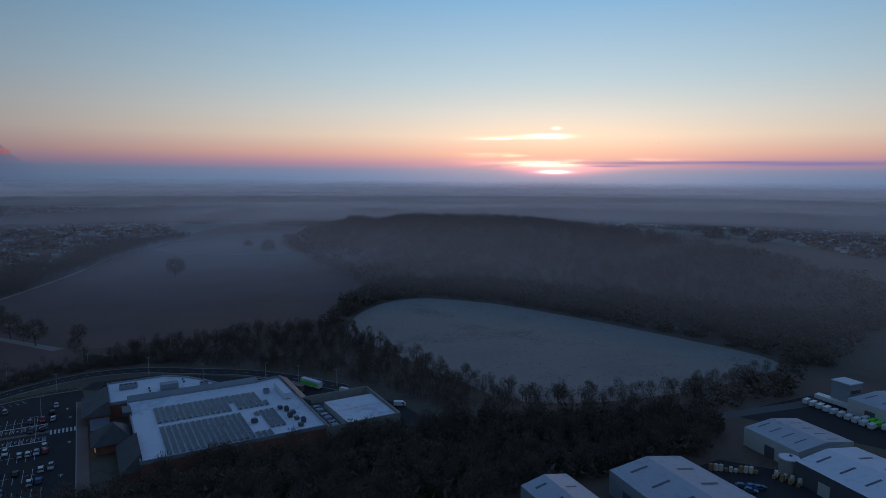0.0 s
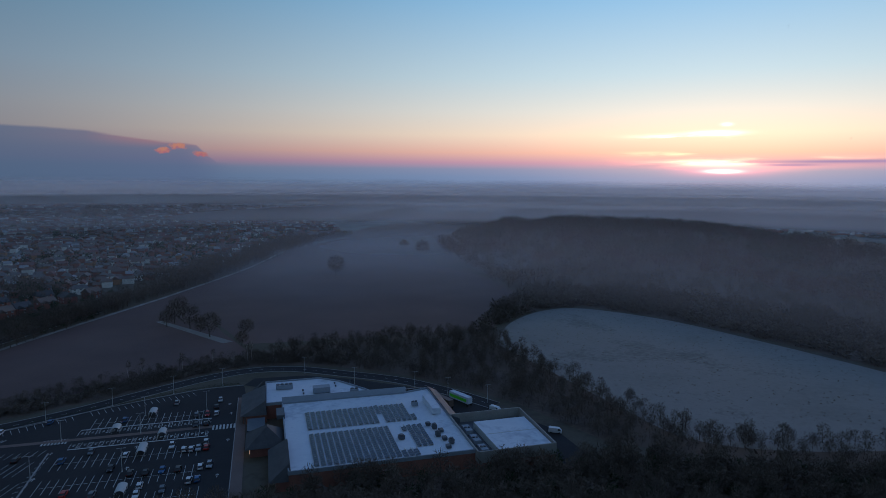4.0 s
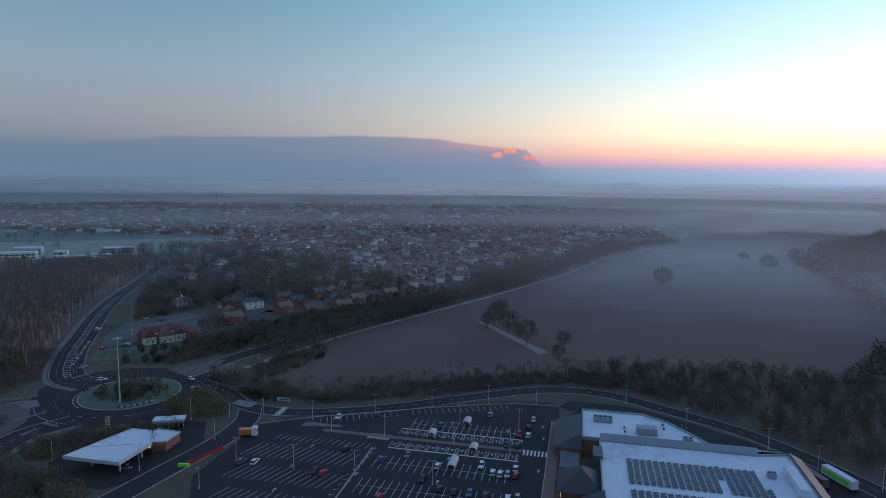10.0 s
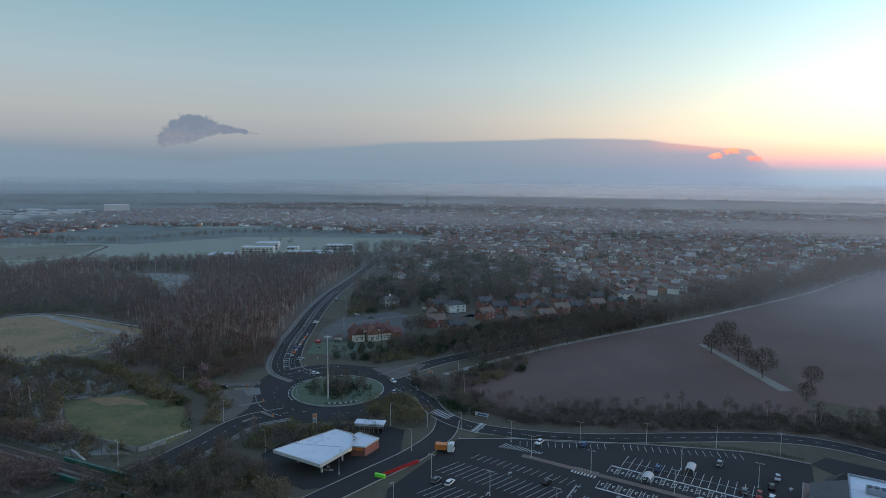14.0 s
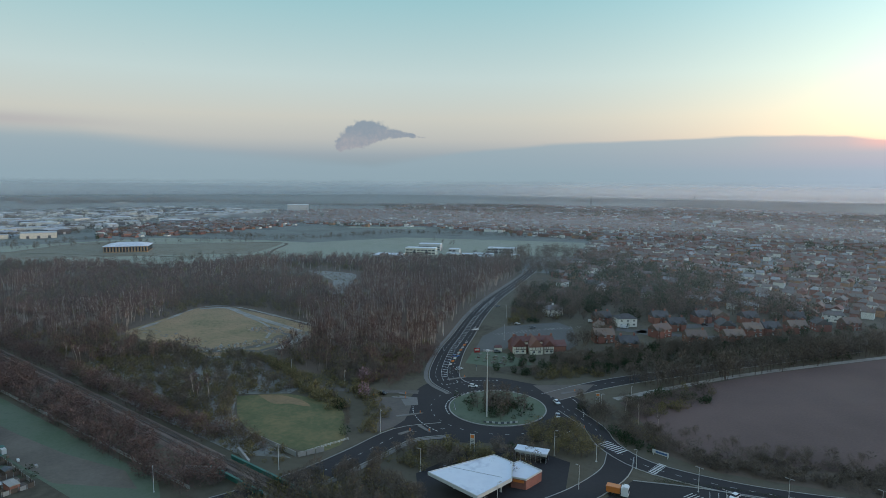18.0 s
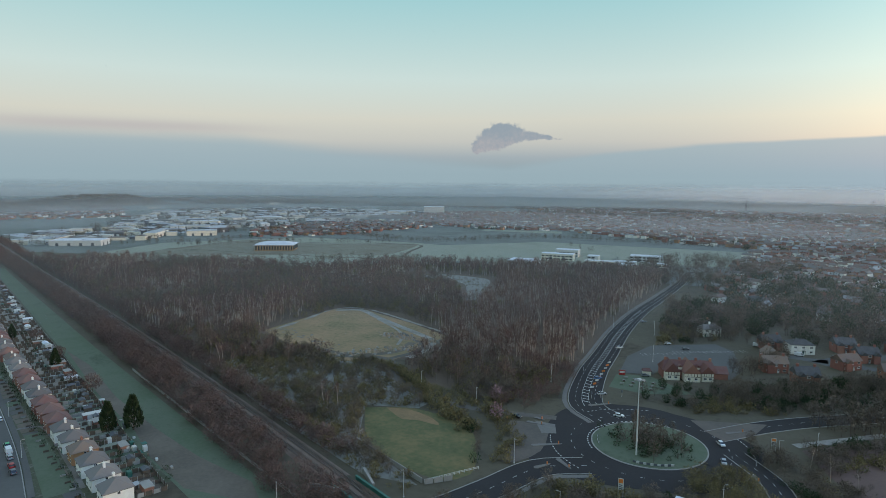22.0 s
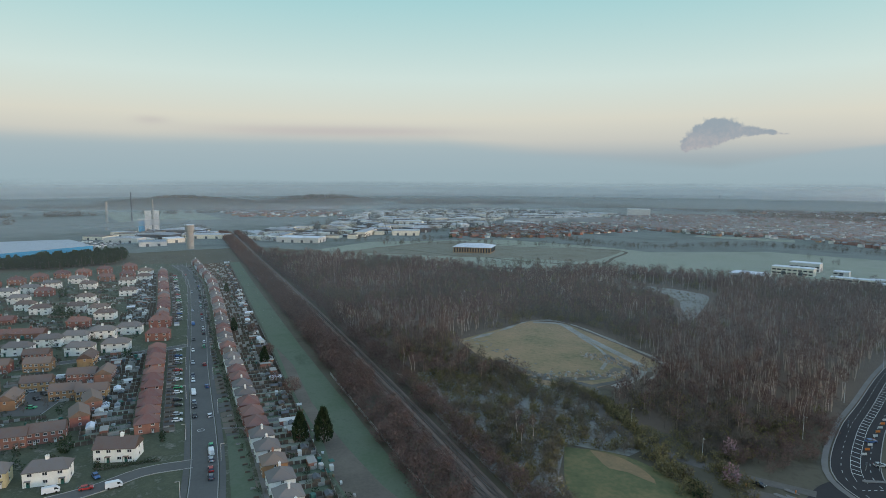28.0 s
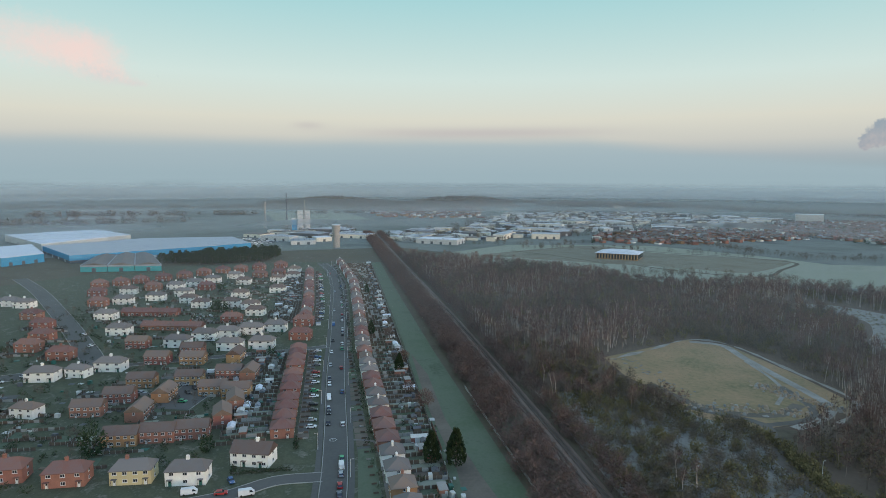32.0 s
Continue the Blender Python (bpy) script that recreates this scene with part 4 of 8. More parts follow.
forest("hedge_bank", "olive-green hedge bank along the track", scatter(HEDGEROW, 7, rng), P_BUSH, .6, 1.15, [M_BARK, M_SCRUB], category="hedge")
# lineside thickets
for (o0, o1, x0, area, nm, lb) in ((-22, -4.7, -172, 7.5, "lineside_thicket", "reddish-brown leafless thicket along the railway"), (4.4, 15, -200, 11, "lineside_scrub", "brown scrub on the far side of the railway")):
    a, b = offset_line(RAIL, -o0), offset_line(RAIL, -o1)
    poly = [tuple(p) for p in a] + [tuple(p) for p in b[::-1]]
    P = scatter(poly, area, rng)
    P = P[(P[:, 0] < x0) & (P[:, 0] > -1250)]
    forest(nm, lb, P, P_THICK, .42, .8, [M_BARK, M_TWIGRED], 1.4, category="scrub")
ROADBELT = [(-132, 374), (-109, 397), (-79, 424), (-46, 455), (-10, 500), (-20, 530), (-52, 508), (-94, 474), (-120, 440), (-138, 412), (-142, 390)]
P = scatter(ROADBELT, 9, rng)
P = P[~near_line(P, ROADS["east"], 6.5)]
forest("road_belt", "dense dark belt of leafless trees along the road", P[::2], P_THICK, .4, .8, [M_BARK, M_TWIG], 1.1)
forest("road_belt_bushes", "dark olive undergrowth in the roadside belt", P[1::2], P_BUSH, .5, 1.0, [M_BARK, M_HEDGE], category="scrub")
forest("grass_tufts", "dark rough tufts in the frosted pasture", scatter(FROST, 30, rng), P_LOW, .07, .22, [M_BARK, M_SCRUB], 1.6, category="tufts")
forest("gap_tufts", "dark tufts in the frosted opening", scatter(FROSTGAP, 22, rng), P_LOW, .2, .6, [M_BARK, M_SCRUB], 1.6, category="tufts")
# scrub on verges and in odd corners
NOOKS = [[(-152, 362), (-140, 356), (-112, 384), (-96, 404), (-110, 412), (-135, 386)], [(-112, 344), (-104, 344), (-80, 330), (-62, 312), (-74, 306), (-96, 322), (-106, 334)], [(-70, 398), (-96, 356), (-88, 340), (-80, 336), (-60, 380)],
         [(-232, 300), (-214, 296), (-200, 302), (-196, 318), (-206, 345), (-216, 352), (-224, 330)], [(-162, 246), (-172, 262), (-186, 276), (-206, 284), (-200, 278), (-180, 268), (-166, 252)], [(-148, 256), (-132, 272), (-112, 284), (-96, 286), (-96, 262), (-120, 250), (-140, 246)],
         [(-213, 378), (-225, 420), (-240, 450), (-232, 452), (-216, 424), (-206, 396)], [(-208, 446), (-230, 500), (-250, 545), (-262, 590), (-235, 590), (-200, 520), (-186, 482)], [(-330, 232), (-290, 232), (-240, 232), (-214, 236), (-216, 226), (-330, 224)]]
P = np.concatenate([scatter(q, 7, rng) for q in NOOKS])
P = P[~near_line(P, ROADS["main"], 12) & ~near_line(P, ROADS["east"], 7) & ~near_line(P, ROADS["bridge"], 9) & ~near_line(P, TRACK, 4)]
kk = np.array([noise.noise(Vector((x * .05, y * .05, 9.0))) for x, y in P])
forest("verge_bushes", "dense olive-brown bushes on the verges", P[kk > .05], P_BUSH, .4, .95, [M_BARK, M_SCRUB], category="scrub")
forest("verge_thicket", "leafless brown saplings on the verges", P[(kk <= .05) & (kk > -.25)], P_WOOD, .28, .6, [M_BARK, M_TWIG], 1.5, category="scrub")
forest("verge_shrubs", "dark evergreen shrubs on the verges", P[kk <= -.25], P_BUSH, .4, .9, [M_BARK, M_HEDGE], category="scrub")
# woods towards the sun
WOOD_E = [(388, 790), (620, 1010), (840, 1170), (1000, 1050), (980, 820), (900, 580), (800, 330), (690, 180), (520, 110), (360, 128), (358, 200), (356, 262), (345, 335), (318, 392), (280, 394), (236, 370), (210, 354), (298, 448), (343, 640)]
land("hill_wood_floor", "dark leaf litter under bare trees", WOOD_E, .04, M_LITTER, "woodland floor")
def rise(x, y):
    return 25.0 * np.exp(-((x - 680) / 230) ** 2 - ((y - 710) / 330) ** 2)


gx, gy = np.meshgrid(np.linspace(320, 1200, 60), np.linspace(0, 1300, 80))
hm = MB()
hm.v = [(x, y, z) for x, y, z in zip(gx.ravel(), gy.ravel(), (rise(gx, gy) - 1.1).ravel())]
hm.f = [(j * 60 + i, j * 60 + i + 1, j * 60 + 61 + i, j * 60 + 60 + i) for j in range(79) for i in range(59)]
hm.m = [0] * len(hm.f)
tagged(hm.ob("wooded_hill", M_LITTER), "low hill of dark leaf litter under bare trees", "hill", kind="structure")
P = scatter(WOOD_E, 115, rng)
near = (P[:, 0] < 500) & (P[:, 1] < 480)
forest("wood_edge", "bare trees at the edge of the hill wood", P[near], P_BIG, .5, .9, [M_BARK, M_TWIG])
P = P[~near]
lump = np.array([noise.noise(Vector((x * .012, y * .012, 5.0))) for x, y in P])
for sel, lo, hi, mm, nm in ((lump > .12, .95, 1.45, M_TWIG, "hill_wood"), ((lump <= .12) & (lump > -.15), .7, 1.1, M_TWIGRED, "hill_birches"), (lump <= -.15, .5, .9, M_TWIG, "hill_saplings")):
    forest(nm, "wide dark leafless wood in mist", P[sel], P_HILL, lo, hi, [M_BARK, mm], 1.3, z=np.maximum(rise(P[sel][:, 0], P[sel][:, 1]) - 1.1, 0.0))
BELT = [(-88, 326), (-62, 310), (-47, 306), (0, 318), (40, 335), (62, 338), (86, 331), (108, 314), (128, 292), (146, 262), (157, 232), (164, 190), (190, 160), (240, 130), (330, 112), (340, 122), (250, 146), (204, 176), (202, 230), (206, 300), (212, 352), (160, 366), (92, 368), (30, 360), (-30, 340), (-70, 336)]
land("belt_floor", "dark leaf litter under bare trees", BELT, .03, M_LITTER, "woodland floor")
P = scatter(BELT, 22, rng)
P = P[~near_line(P, ROADS["store"], 7)]
forest("belt_wood", "dark leafless belt of trees beside the frosted field", P[P[:, 0] > 75], P_BIG, .3, .58, [M_BARK, M_TWIG])
forest("belt_thicket", "low brown thicket between the service road and the ploughed field", P[P[:, 0] <= 75], P_BIG, .15, .3, [M_BARK, M_TWIG], 1.2, category="scrub")
P = scatter(BELT, 14, rng)
P = P[~near_line(P, ROADS["store"], 6.5)]
forest("belt_scrub", "dark brown undergrowth beside the service road", P[::2], P_THICK, .24, .46, [M_BARK, M_TWIG], 1.9, category="scrub")
P = scatter([(-80, 326), (-47, 308), (0, 320), (40, 337), (62, 340), (90, 334), (112, 316), (120, 330), (100, 352), (60, 358), (28, 348), (-22, 331), (-60, 318), (-76, 334)], 7, rng)
P = P[~near_line(P, ROADS["store"], 6)]
forest("verge_bramble", "dark low bramble and hedge behind the service road", P, P_BUSH, .35, .75, [M_BARK, M_TWIG], 1.3, category="scrub")
EDGE = [(196, 340), (236, 368), (282, 394), (318, 390), (346, 334), (357, 262), (360, 190), (358, 130), (342, 118), (300, 104), (250, 100), (236, 120), (300, 122), (345, 106), (420, 110), (520, 112), (470, 210), (450, 330), (400, 430), (330, 470), (290, 440), (215, 372)]
P = scatter(EDGE, 38, rng)
P = P[~near_line(P, [(240, 112), (262, 104), (290, 93), (330, 84)], 7) & ~in_poly(P, FROST)]
forest("pasture_thicket", "dense dark thicket round the frosted pasture", P, P_FAR, .34, .66, [M_BARK, M_TWIG], 1.2, category="scrub")
P = scatter([(20, 198), (112, 184), (160, 174), (236, 124), (240, 104), (206, 98), (186, 104), (150, 112), (110, 118), (60, 130), (-30, 160)], 30, rng)
forest("front_thicket", "dense dark undergrowth between the store and the works", P, P_FAR, .3, .55, [M_BARK, M_TWIG], 1.2, category="scrub")
VERGE_W = [(-206, 300), (-188, 306), (-190, 340), (-212, 378), (-226, 360), (-216, 330)]
forest("verge_scrub", "brown scrub on the road verge", scatter(VERGE_W, 12, rng), P_WOOD, .3, .6, [M_BARK, M_TWIGRED], 1.6, category="scrub")
FRONT = [(20, 200), (70, 196), (112, 186), (160, 176), (186, 150), (240, 122), (235, 104), (206, 96), (180, 108), (130, 122), (60, 140), (-20, 160)]
land("front_floor", "dark leaf litter under bare trees", [(-75, 150), (-60, 205), (28, 196), (40, 200), (120, 188), (150, 176), (240, 128), (330, 112), (345, 80), (120, 60), (0, 60)], .03, M_LITTER, "woodland floor")
forest("front_wood", "dark bare trees and ivy in front of the store", scatter(FRONT, 18, rng), P_BIG, .5, .8, [M_BARK, M_TWIG])
forest("front_ivy", "dark evergreen undergrowth in front of the store", scatter(FRONT, 60, rng), P_EVER, .4, .8, [M_BARK, M_HEDGE], category="scrub")
SOUTH = [(-165, 205), (-142, 232), (-140, 244), (-128, 238), (-100, 226), (-94, 214), (-60, 190), (-20, 170), (-60, 160), (-140, 170)]
forest("station_trees", "dark bare trees and evergreen shrubs beside the filling station", scatter(SOUTH, 16, rng), P_BIG, .35, .62, [M_BARK, M_TWIG])
forest("station_shrubs", "dark olive shrubs beside the filling station", scatter(SOUTH, 18, rng), P_BUSH, .7, 1.2, [M_BARK, M_SCRUB], category="scrub")
# field-edge trees and belts by the houses
for line, wd, area, nm in (([(-880, 246), (-735, 396), (-690, 470), (-629, 560), (-519, 648), (-440, 700)], 7, 40, "field_hedge"), ([(-1153, 452), (-1121, 660), (-1000, 720), (-776, 752), (-690, 960), (-382, 1051)], 9, 42, "far_hedge"), ([(-960, 420), (-880, 585), (-790, 690)], 3, 26, "rough_hedge"), ([(-1080, 240), (-1010, 400), (-985, 540)], 10, 90, "works_hedge")):
    a, b = offset_line(smooth_line(line, 10), wd), offset_line(smooth_line(line, 10), -wd)
    forest(nm, "dark uneven hedge of bare trees between fields", scatter([tuple(p) for p in a] + [tuple(p) for p in b[::-1]], area, rng), P_SIM, .35, .8, [M_BARK, M_TWIG], category="hedge")
for line, wd, area, lo, hi, nm, lb in (([(-96, 376), (-84, 394), (-62, 430), (-20, 498), (24, 570), (100, 692), (200, 872), (330, 1004)], 8, 13, .4, 1.0, "field_edge_trees", "uneven line of bare trees along the ploughed field"),
                                       ([(30, 600), (120, 740), (240, 930)], 26, 48, .8, 1.25, "hedgerow_trees", "tall bare hedgerow trees in mist"),
                                       ([(-146, 384), (-128, 400), (-100, 440), (-50, 500), (-10, 548)], 10, 14, .25, .55, "roadside_trees", "dark bare trees behind the public house"),
                                       ([(-150, 420), (-143, 450), (-150, 480), (-180, 500), (-215, 470)], 5, 30, .5, .8, "garden_trees", "bare trees round the public house car park"),
                                       ([(-230, 560), (-190, 560), (-150, 560), (-100, 590), (-60, 620)], 32, 70, .7, 1.2, "village_trees", "dark trees among village houses"),
                                       ([(-330, 620), (-350, 760), (-330, 830), (-250, 800)], 45, 110, .7, 1.2, "school_trees", "dark trees beside the school")):
    a, b = offset_line(smooth_line(line, 10), wd), offset_line(smooth_line(line, 10), -wd)
    P = scatter([tuple(p) for p in a] + [tuple(p) for p in b[::-1]], area, rng)
    forest(nm, lb, P, P_BIG if nm in ("roadside_trees", "garden_trees") else P_SIM, lo, hi, [M_BARK, M_TWIG])
P = scatter([(-230, 560), (-150, 545), (-60, 600), (-150, 760), (-260, 760)], 260, rng)
forest("dark_evergreens", "dark evergreen trees among village houses", P, P_EVER, 1.0, 1.7, [M_BARK, M_HEDGE])
VILLAGE_TREES = (([(-219, 476), (-258, 561), (-215, 600), (-180, 560), (-170, 512), (-190, 506)], 60, .7, 1.3), ([(-165, 560), (-100, 620), (-110, 740), (-215, 740), (-225, 640)], 130, .8, 1.5), ([(-150, 515), (-118, 525), (-100, 565), (-130, 580), (-165, 545)], 70, .6, 1.1), ([(-62, 548), (-36, 560), (-40, 618), (-70, 606)], 80, .6, 1.1),
                 ([(-160, 352), (-128, 372), (-104, 400), (-112, 416), (-150, 392), (-172, 372)], 40, .3, .62), ([(-107, 410), (-60, 455), (-10, 535), (0, 600), (-30, 575), (-75, 490), (-117, 440)], 40, .3, .7), ([(-330, 660), (-270, 640), (-235, 780), (-300, 800)], 130, .8, 1.3))
for poly, area, lo, hi in VILLAGE_TREES:
    P = scatter(poly, area, rng)
    P = P[~near_line(P, ROADS["east"], 7) & ~near_line(P, ROADS["main"], 8)]
    half = len(P) // 2
    forest("village_evergreens", "dark evergreen trees and tall hedges round the village", P[:half], P_EVER, lo, hi, [M_BARK, M_HEDGE])
    forest("village_bare_trees", "dark bare garden trees round the village", P[half:], P_BIG, lo * .8, hi * .85, [M_BARK, M_TWIG])
P = scatter([(-660, 905), (-395, 790), (-600, 560), (-640, 470), (-660, 480), (-630, 570), (-480, 690), (-420, 790)], 160, rng)
forest("field_hedges", "bare hedgerow trees by the playing fields", P, P_WOOD, .6, 1.0, [M_BARK, M_TWIG], 1.3)

for x, y, s in ((190, 610, 1.1), (336, 720, 1.1), (339, 786, .8)):
    tree_thing("field_tree", "lone round-headed bare tree in the ploughed field", x, y, P_ROUND[int(x) % 3], s * 1.45, [M_BARK, M_TWIG], "lone field trees", rz=x)
for x, y, s in ((33, 456, 1.15), (41, 436, 1.2), (37, 472, 1.2), (50, 410, 1.2), (70, 402, .85), (64, 380, .7), (28, 448, .9), (46, 424, .8)):
    tree_thing("path_tree", "dark bare tree beside the pale field path", x, y, P_ROUND[int(y) % 3], s, [M_BARK, M_TWIG], "trees along the field path", rz=x * 7, sx=.95)
for x, y, s in ((-275, 174, 1.15), (-279, 166, 1.0), (-388, 168, .8), (-470, 160, .75), (-620, 168, .7)):
    tree_thing("garden_conifer", "tall dark green conical garden conifer", x, y, P_CON[int(-x) % 2], s, [M_BARK, M_HEDGE], "garden conifers", rz=x)
for x, y, s in ((-330, 172, .75), (-352, 168, .5), (-402, 172, .6), (-455, 170, .6)):
    tree_thing("garden_tree", "bare reddish tree at the end of a back garden", x, y, P_ROUND[int(-x) % 3], s, [M_BARK, M_TWIGRED], "back garden trees", rz=x)
for x, y in ((-205, 306), (-190, 290)):
    tree_thing("blossom_tree", "small tree in pale pink blossom on the verge", x, y, P_EVER[0], .8, [M_BARK, M_PINK], "blossom trees", rz=x)
for i, (x, y, s) in enumerate(((-142, 316, .75), (-137, 310, .8), (-133, 318, .7), (-128, 312, .6), (-130, 322, .55), (-139, 324, .55), (-146, 322, .45), (-124, 318, .55), (-135, 305, .45))):
    tree_thing("island_tree", "slender bare tree on the roundabout island", x, y, P_BIRCH[i % 6], s * 1.25, [M_BARK, M_TWIG], "trees on the roundabout", z=.3, rz=i * 40, sx=1.2)
P = np.array([RC]) + rng.normal(size=(70, 2)) * (7, 5)
forest("island_shrubs", "dark evergreen shrubs on the roundabout island", P, P_LOW, .7, 1.2, [M_BARK, M_HEDGE], z=.3, category="shrubs")
P = scatter([(-112, 298), (-104, 286), (-86, 287), (-80, 297), (-88, 306), (-98, 314), (-108, 308)], 9, rng)
P = P[~near_line(P, ROADS["store"], 5.5) & ~near_line(P, ROADS["forecourt"], 5.5)]
forest("station_hedge", "tangled olive-brown bushes between the roundabout and the station", P, P_BIG, .3, .52, [M_BARK, M_SCRUB], 1.15, category="scrub")
forest("island_thicket", "dense bare shrubs in the middle of the roundabout island", np.array([RC]) + rng.normal(size=(46, 2)) * (6, 4.5), P_THICK, .35, .7, [M_BARK, M_TWIG], 1.3, z=.3, category="shrubs")
for x, y in ((-104, 300), (-100, 306), (-96, 300), (-103, 292), (-90, 300), (-94, 294), (-99, 288), (-88, 294), (-85, 292), (-108, 296)):
    tree_thing("verge_tree", "bushy bare tree on the verge by the filling station", x, y, P_WOOD[int(-x) % 6], .62, [M_BARK, M_SCRUB], "verge trees", rz=x * 5, sx=1.3)
for x, y, s in ((-88, 339, .7), (-80, 332, .8), (-72, 330, .7), (6, 344, .75), (12, 345, .8), (30, 347, .8), (45, 349, .75), (62, 350, .8), (64, 351, .85), (75, 349, .6), (104, 346, .85), (112, 344, .7)):
    tree_thing("silver_birch", "white-stemmed leafless silver birch behind the car park", x, y, P_BIRCH[int(x) % 6], s, [M_BIRCH, M_TWIG], "silver birches", rz=x * 3)
for x, y, s in ((-243, 246, 1.0), (-248, 243, 1.1), (-240, 240, .9)):
    tree_thing("silver_birch", "white-stemmed leafless silver birch in scrub", x, y, P_BIRCH[int(-x) % 6], s, [M_BIRCH, M_TWIGRED], "silver birches", rz=x * 3)

# ---- distant town, woods and hedges ----
TOWN = [[(-240, 600), (-300, 720), (-330, 850), (-380, 1020), (-300, 1300), (-100, 1500), (200, 1550), (420, 1400), (330, 1060), (200, 900), (100, 740), (20, 640), (-60, 600)],
        [(-900, 1010), (-780, 1110), (-380, 1030), (-300, 1320), (-600, 1700), (-1100, 1600), (-1300, 1350), (-1000, 1000)],
        [(900, 1500), (1500, 1500), (2000, 1000), (1200, 480), (900, 230), (1150, 200), (1700, 500), (2300, 900)],
        [(-1000, 990), (-1240, 1020), (-1450, 1350), (-1300, 1600), (-1000, 1620)],
        [(-1010, 560), (-1150, 640), (-1260, 800), (-1230, 980), (-1010, 970), (-960, 700)]]
houses = MB()
hr = random.Random(5)
for ti, poly in enumerate(TOWN):
    xs, ys = [p[0] for p in poly], [p[1] for p in poly]
    far = ti > 0
    x0, y0 = min(xs), min(ys)
    yy = y0
    rowi = 0
    while yy < max(ys):
        ang0 = math.sin(yy * 0.006 + ti) * 0.35
        xx = x0
        while xx < max(xs):
            L = hr.choice((7, 8, 9, 11, 15)) * (.95 if far else .85)
            y1 = yy + (xx - x0) * math.tan(ang0) * 0.35 + hr.uniform(-2, 2)
            if in_poly(np.array([[xx, y1]]), poly)[0] and hr.random() < .86:
                m = hr.choice((0, 0, 1, 0, 2, 0, 1))
                rf = hr.choice((3, 3, 3, 4, 4, 4, 4, 5, 6))
                e = hr.choice((2.6, 5, 5))
                rz = ang0 * .35 + hr.choice((0, 0, 0, 1.5708))
                houses.box(xx, y1, 0, L, 6.6, e, rz, m)
                houses.gable(xx, y1, e, e + 2.3, L, 6.6, rz, rf, hip=hr.choice((0, 0, 2.5)))
                if hr.random() < .6:
                    houses.box(xx + L * .3, y1, e + 2, .8, .6, 1.9, rz, 0)
            xx += L + hr.uniform(1.5, 4)
        rowi += 1
        yy += (23 if rowi % 2 else 15) * (1.1 if far else 1)
SUBURB = [[(-1000, 1620), (-300, 1330), (200, 1560), (430, 1420), (640, 2000), (-200, 2500), (-1150, 2250), (-1500, 1850)], [(1250, 520), (1700, 560), (2300, 1100), (1900, 1500), (1300, 1500), (1000, 1250), (1050, 900)], [(-2300, 250), (-1750, 300), (-1700, 560), (-2300, 700)]]
for poly in SUBURB:
    for x, y in scatter(poly, 620, rng):
        L, e, rz = hr.choice((10, 14, 20, 26)), hr.choice((3, 5, 5)), math.sin(x * .004) * .6 + hr.choice((0, 0, 1.5708))
        houses.box(x, y, 0, L, 7.5, e, rz, hr.choice((0, 0, 1, 2)))
        houses.gable(x, y, e, e + 2.6, L, 7.5, rz, hr.choice((3, 3, 4, 4, 5, 6)), hip=0)
M_FROSTROOF = mat("frosted_tile_roof", (0.36, 0.38, 0.40), (0.24, 0.25, 0.27), big=.02, small=.4)
tagged(houses.ob("distant_houses", [M_BRICK, M_RENDER, M_BRICKO, M_TILE_BROWN, M_TILE_GREY, M_FROSTROOF, M_TILE_RED]), "hundreds of small houses in streets, hazy with distance", "houses", kind="stuff")
P = np.concatenate([scatter(t, 420 if i else 210, rng) for i, t in enumerate(TOWN)])
P = np.concatenate([P] + [scatter(t, 950, rng) for t in SUBURB])
kk = np.array([noise.noise(Vector((x * .008, y * .008, 2.0))) for x, y in P])
forest("town_trees", "bare trees scattered among distant houses", P[kk <= .12], P_FAR, .3, .62, [M_BARK, M_TWIG])
forest("town_evergreens", "dark evergreens in clumps among distant houses", P[kk > .12], P_FAR, .35, .75, [M_BARK, M_HEDGE])
far = []
for (x0, y0, x1, y1, wd, area) in ((88, 2300, 1375, 2700, 45, 300), (450, 1330, 720, 1620, 25, 160), (590, 1230, 680, 1090, 40, 200), (720, 1390, 800, 1330, 40, 200), (950, 1470, 1080, 1430, 45, 200), (-700, 2500, -100, 2700, 40, 400), (-2500, 1000, -2300, 1500, 60, 330), (-1500, 1800, -900, 2000, 30, 330), (-100, 2000, 900, 2050, 22, 330), (900, 2500, 1800, 2200, 40, 330), (-1560, -560, -1640, -180, 7, 140), (-1900, -640, -1960, -60, 9, 160), (-2400, -900, -2450, -60, 12, 200), (-2000, 60, -2060, 420, 10, 160), 
                                   (-2000, 760, -1900, 900, 30, 400), (-1300, 1600, -300, 1900, 60, 800), (-400, 1700, 500, 1750, 50, 700), (-2300, 1500, -1500, 1800, 60, 800),
                                   (1150, 1000, 1700, 1400, 70, 900), (1000, 420, 1500, 900, 60, 900), (1400, 2000, 2600, 1500, 60, 900), (-1500, 2600, 200, 3300, 60, 1400), (200, 3200, 2400, 3000, 70, 1500), (-3200, 800, -2200, 1700, 70, 1400)):
    d = np.array([x1 - x0, y1 - y0], float)
    n = np.array([-d[1], d[0]]) / np.linalg.norm(d) * wd
    a, b = np.array([x0, y0]), np.array([x1, y1])
    far.append(scatter([tuple(a - n), tuple(b - n), tuple(b + n), tuple(a + n)], area, rng))
forest("far_woods", "dark hedgerows and copses far off in mist", np.concatenate(far), P_FAR, .7, 1.4, [M_BARK, M_TWIG], 1.3)

def far_rise(x, y):
    return 31.0 * np.exp(-((x + 2560) / 150) ** 2 - ((y - 170) / 230) ** 2) + 30.0 * np.exp(-((x + 2640) / 130) ** 2 - (np.abs(y - 720) / 190) ** 3)


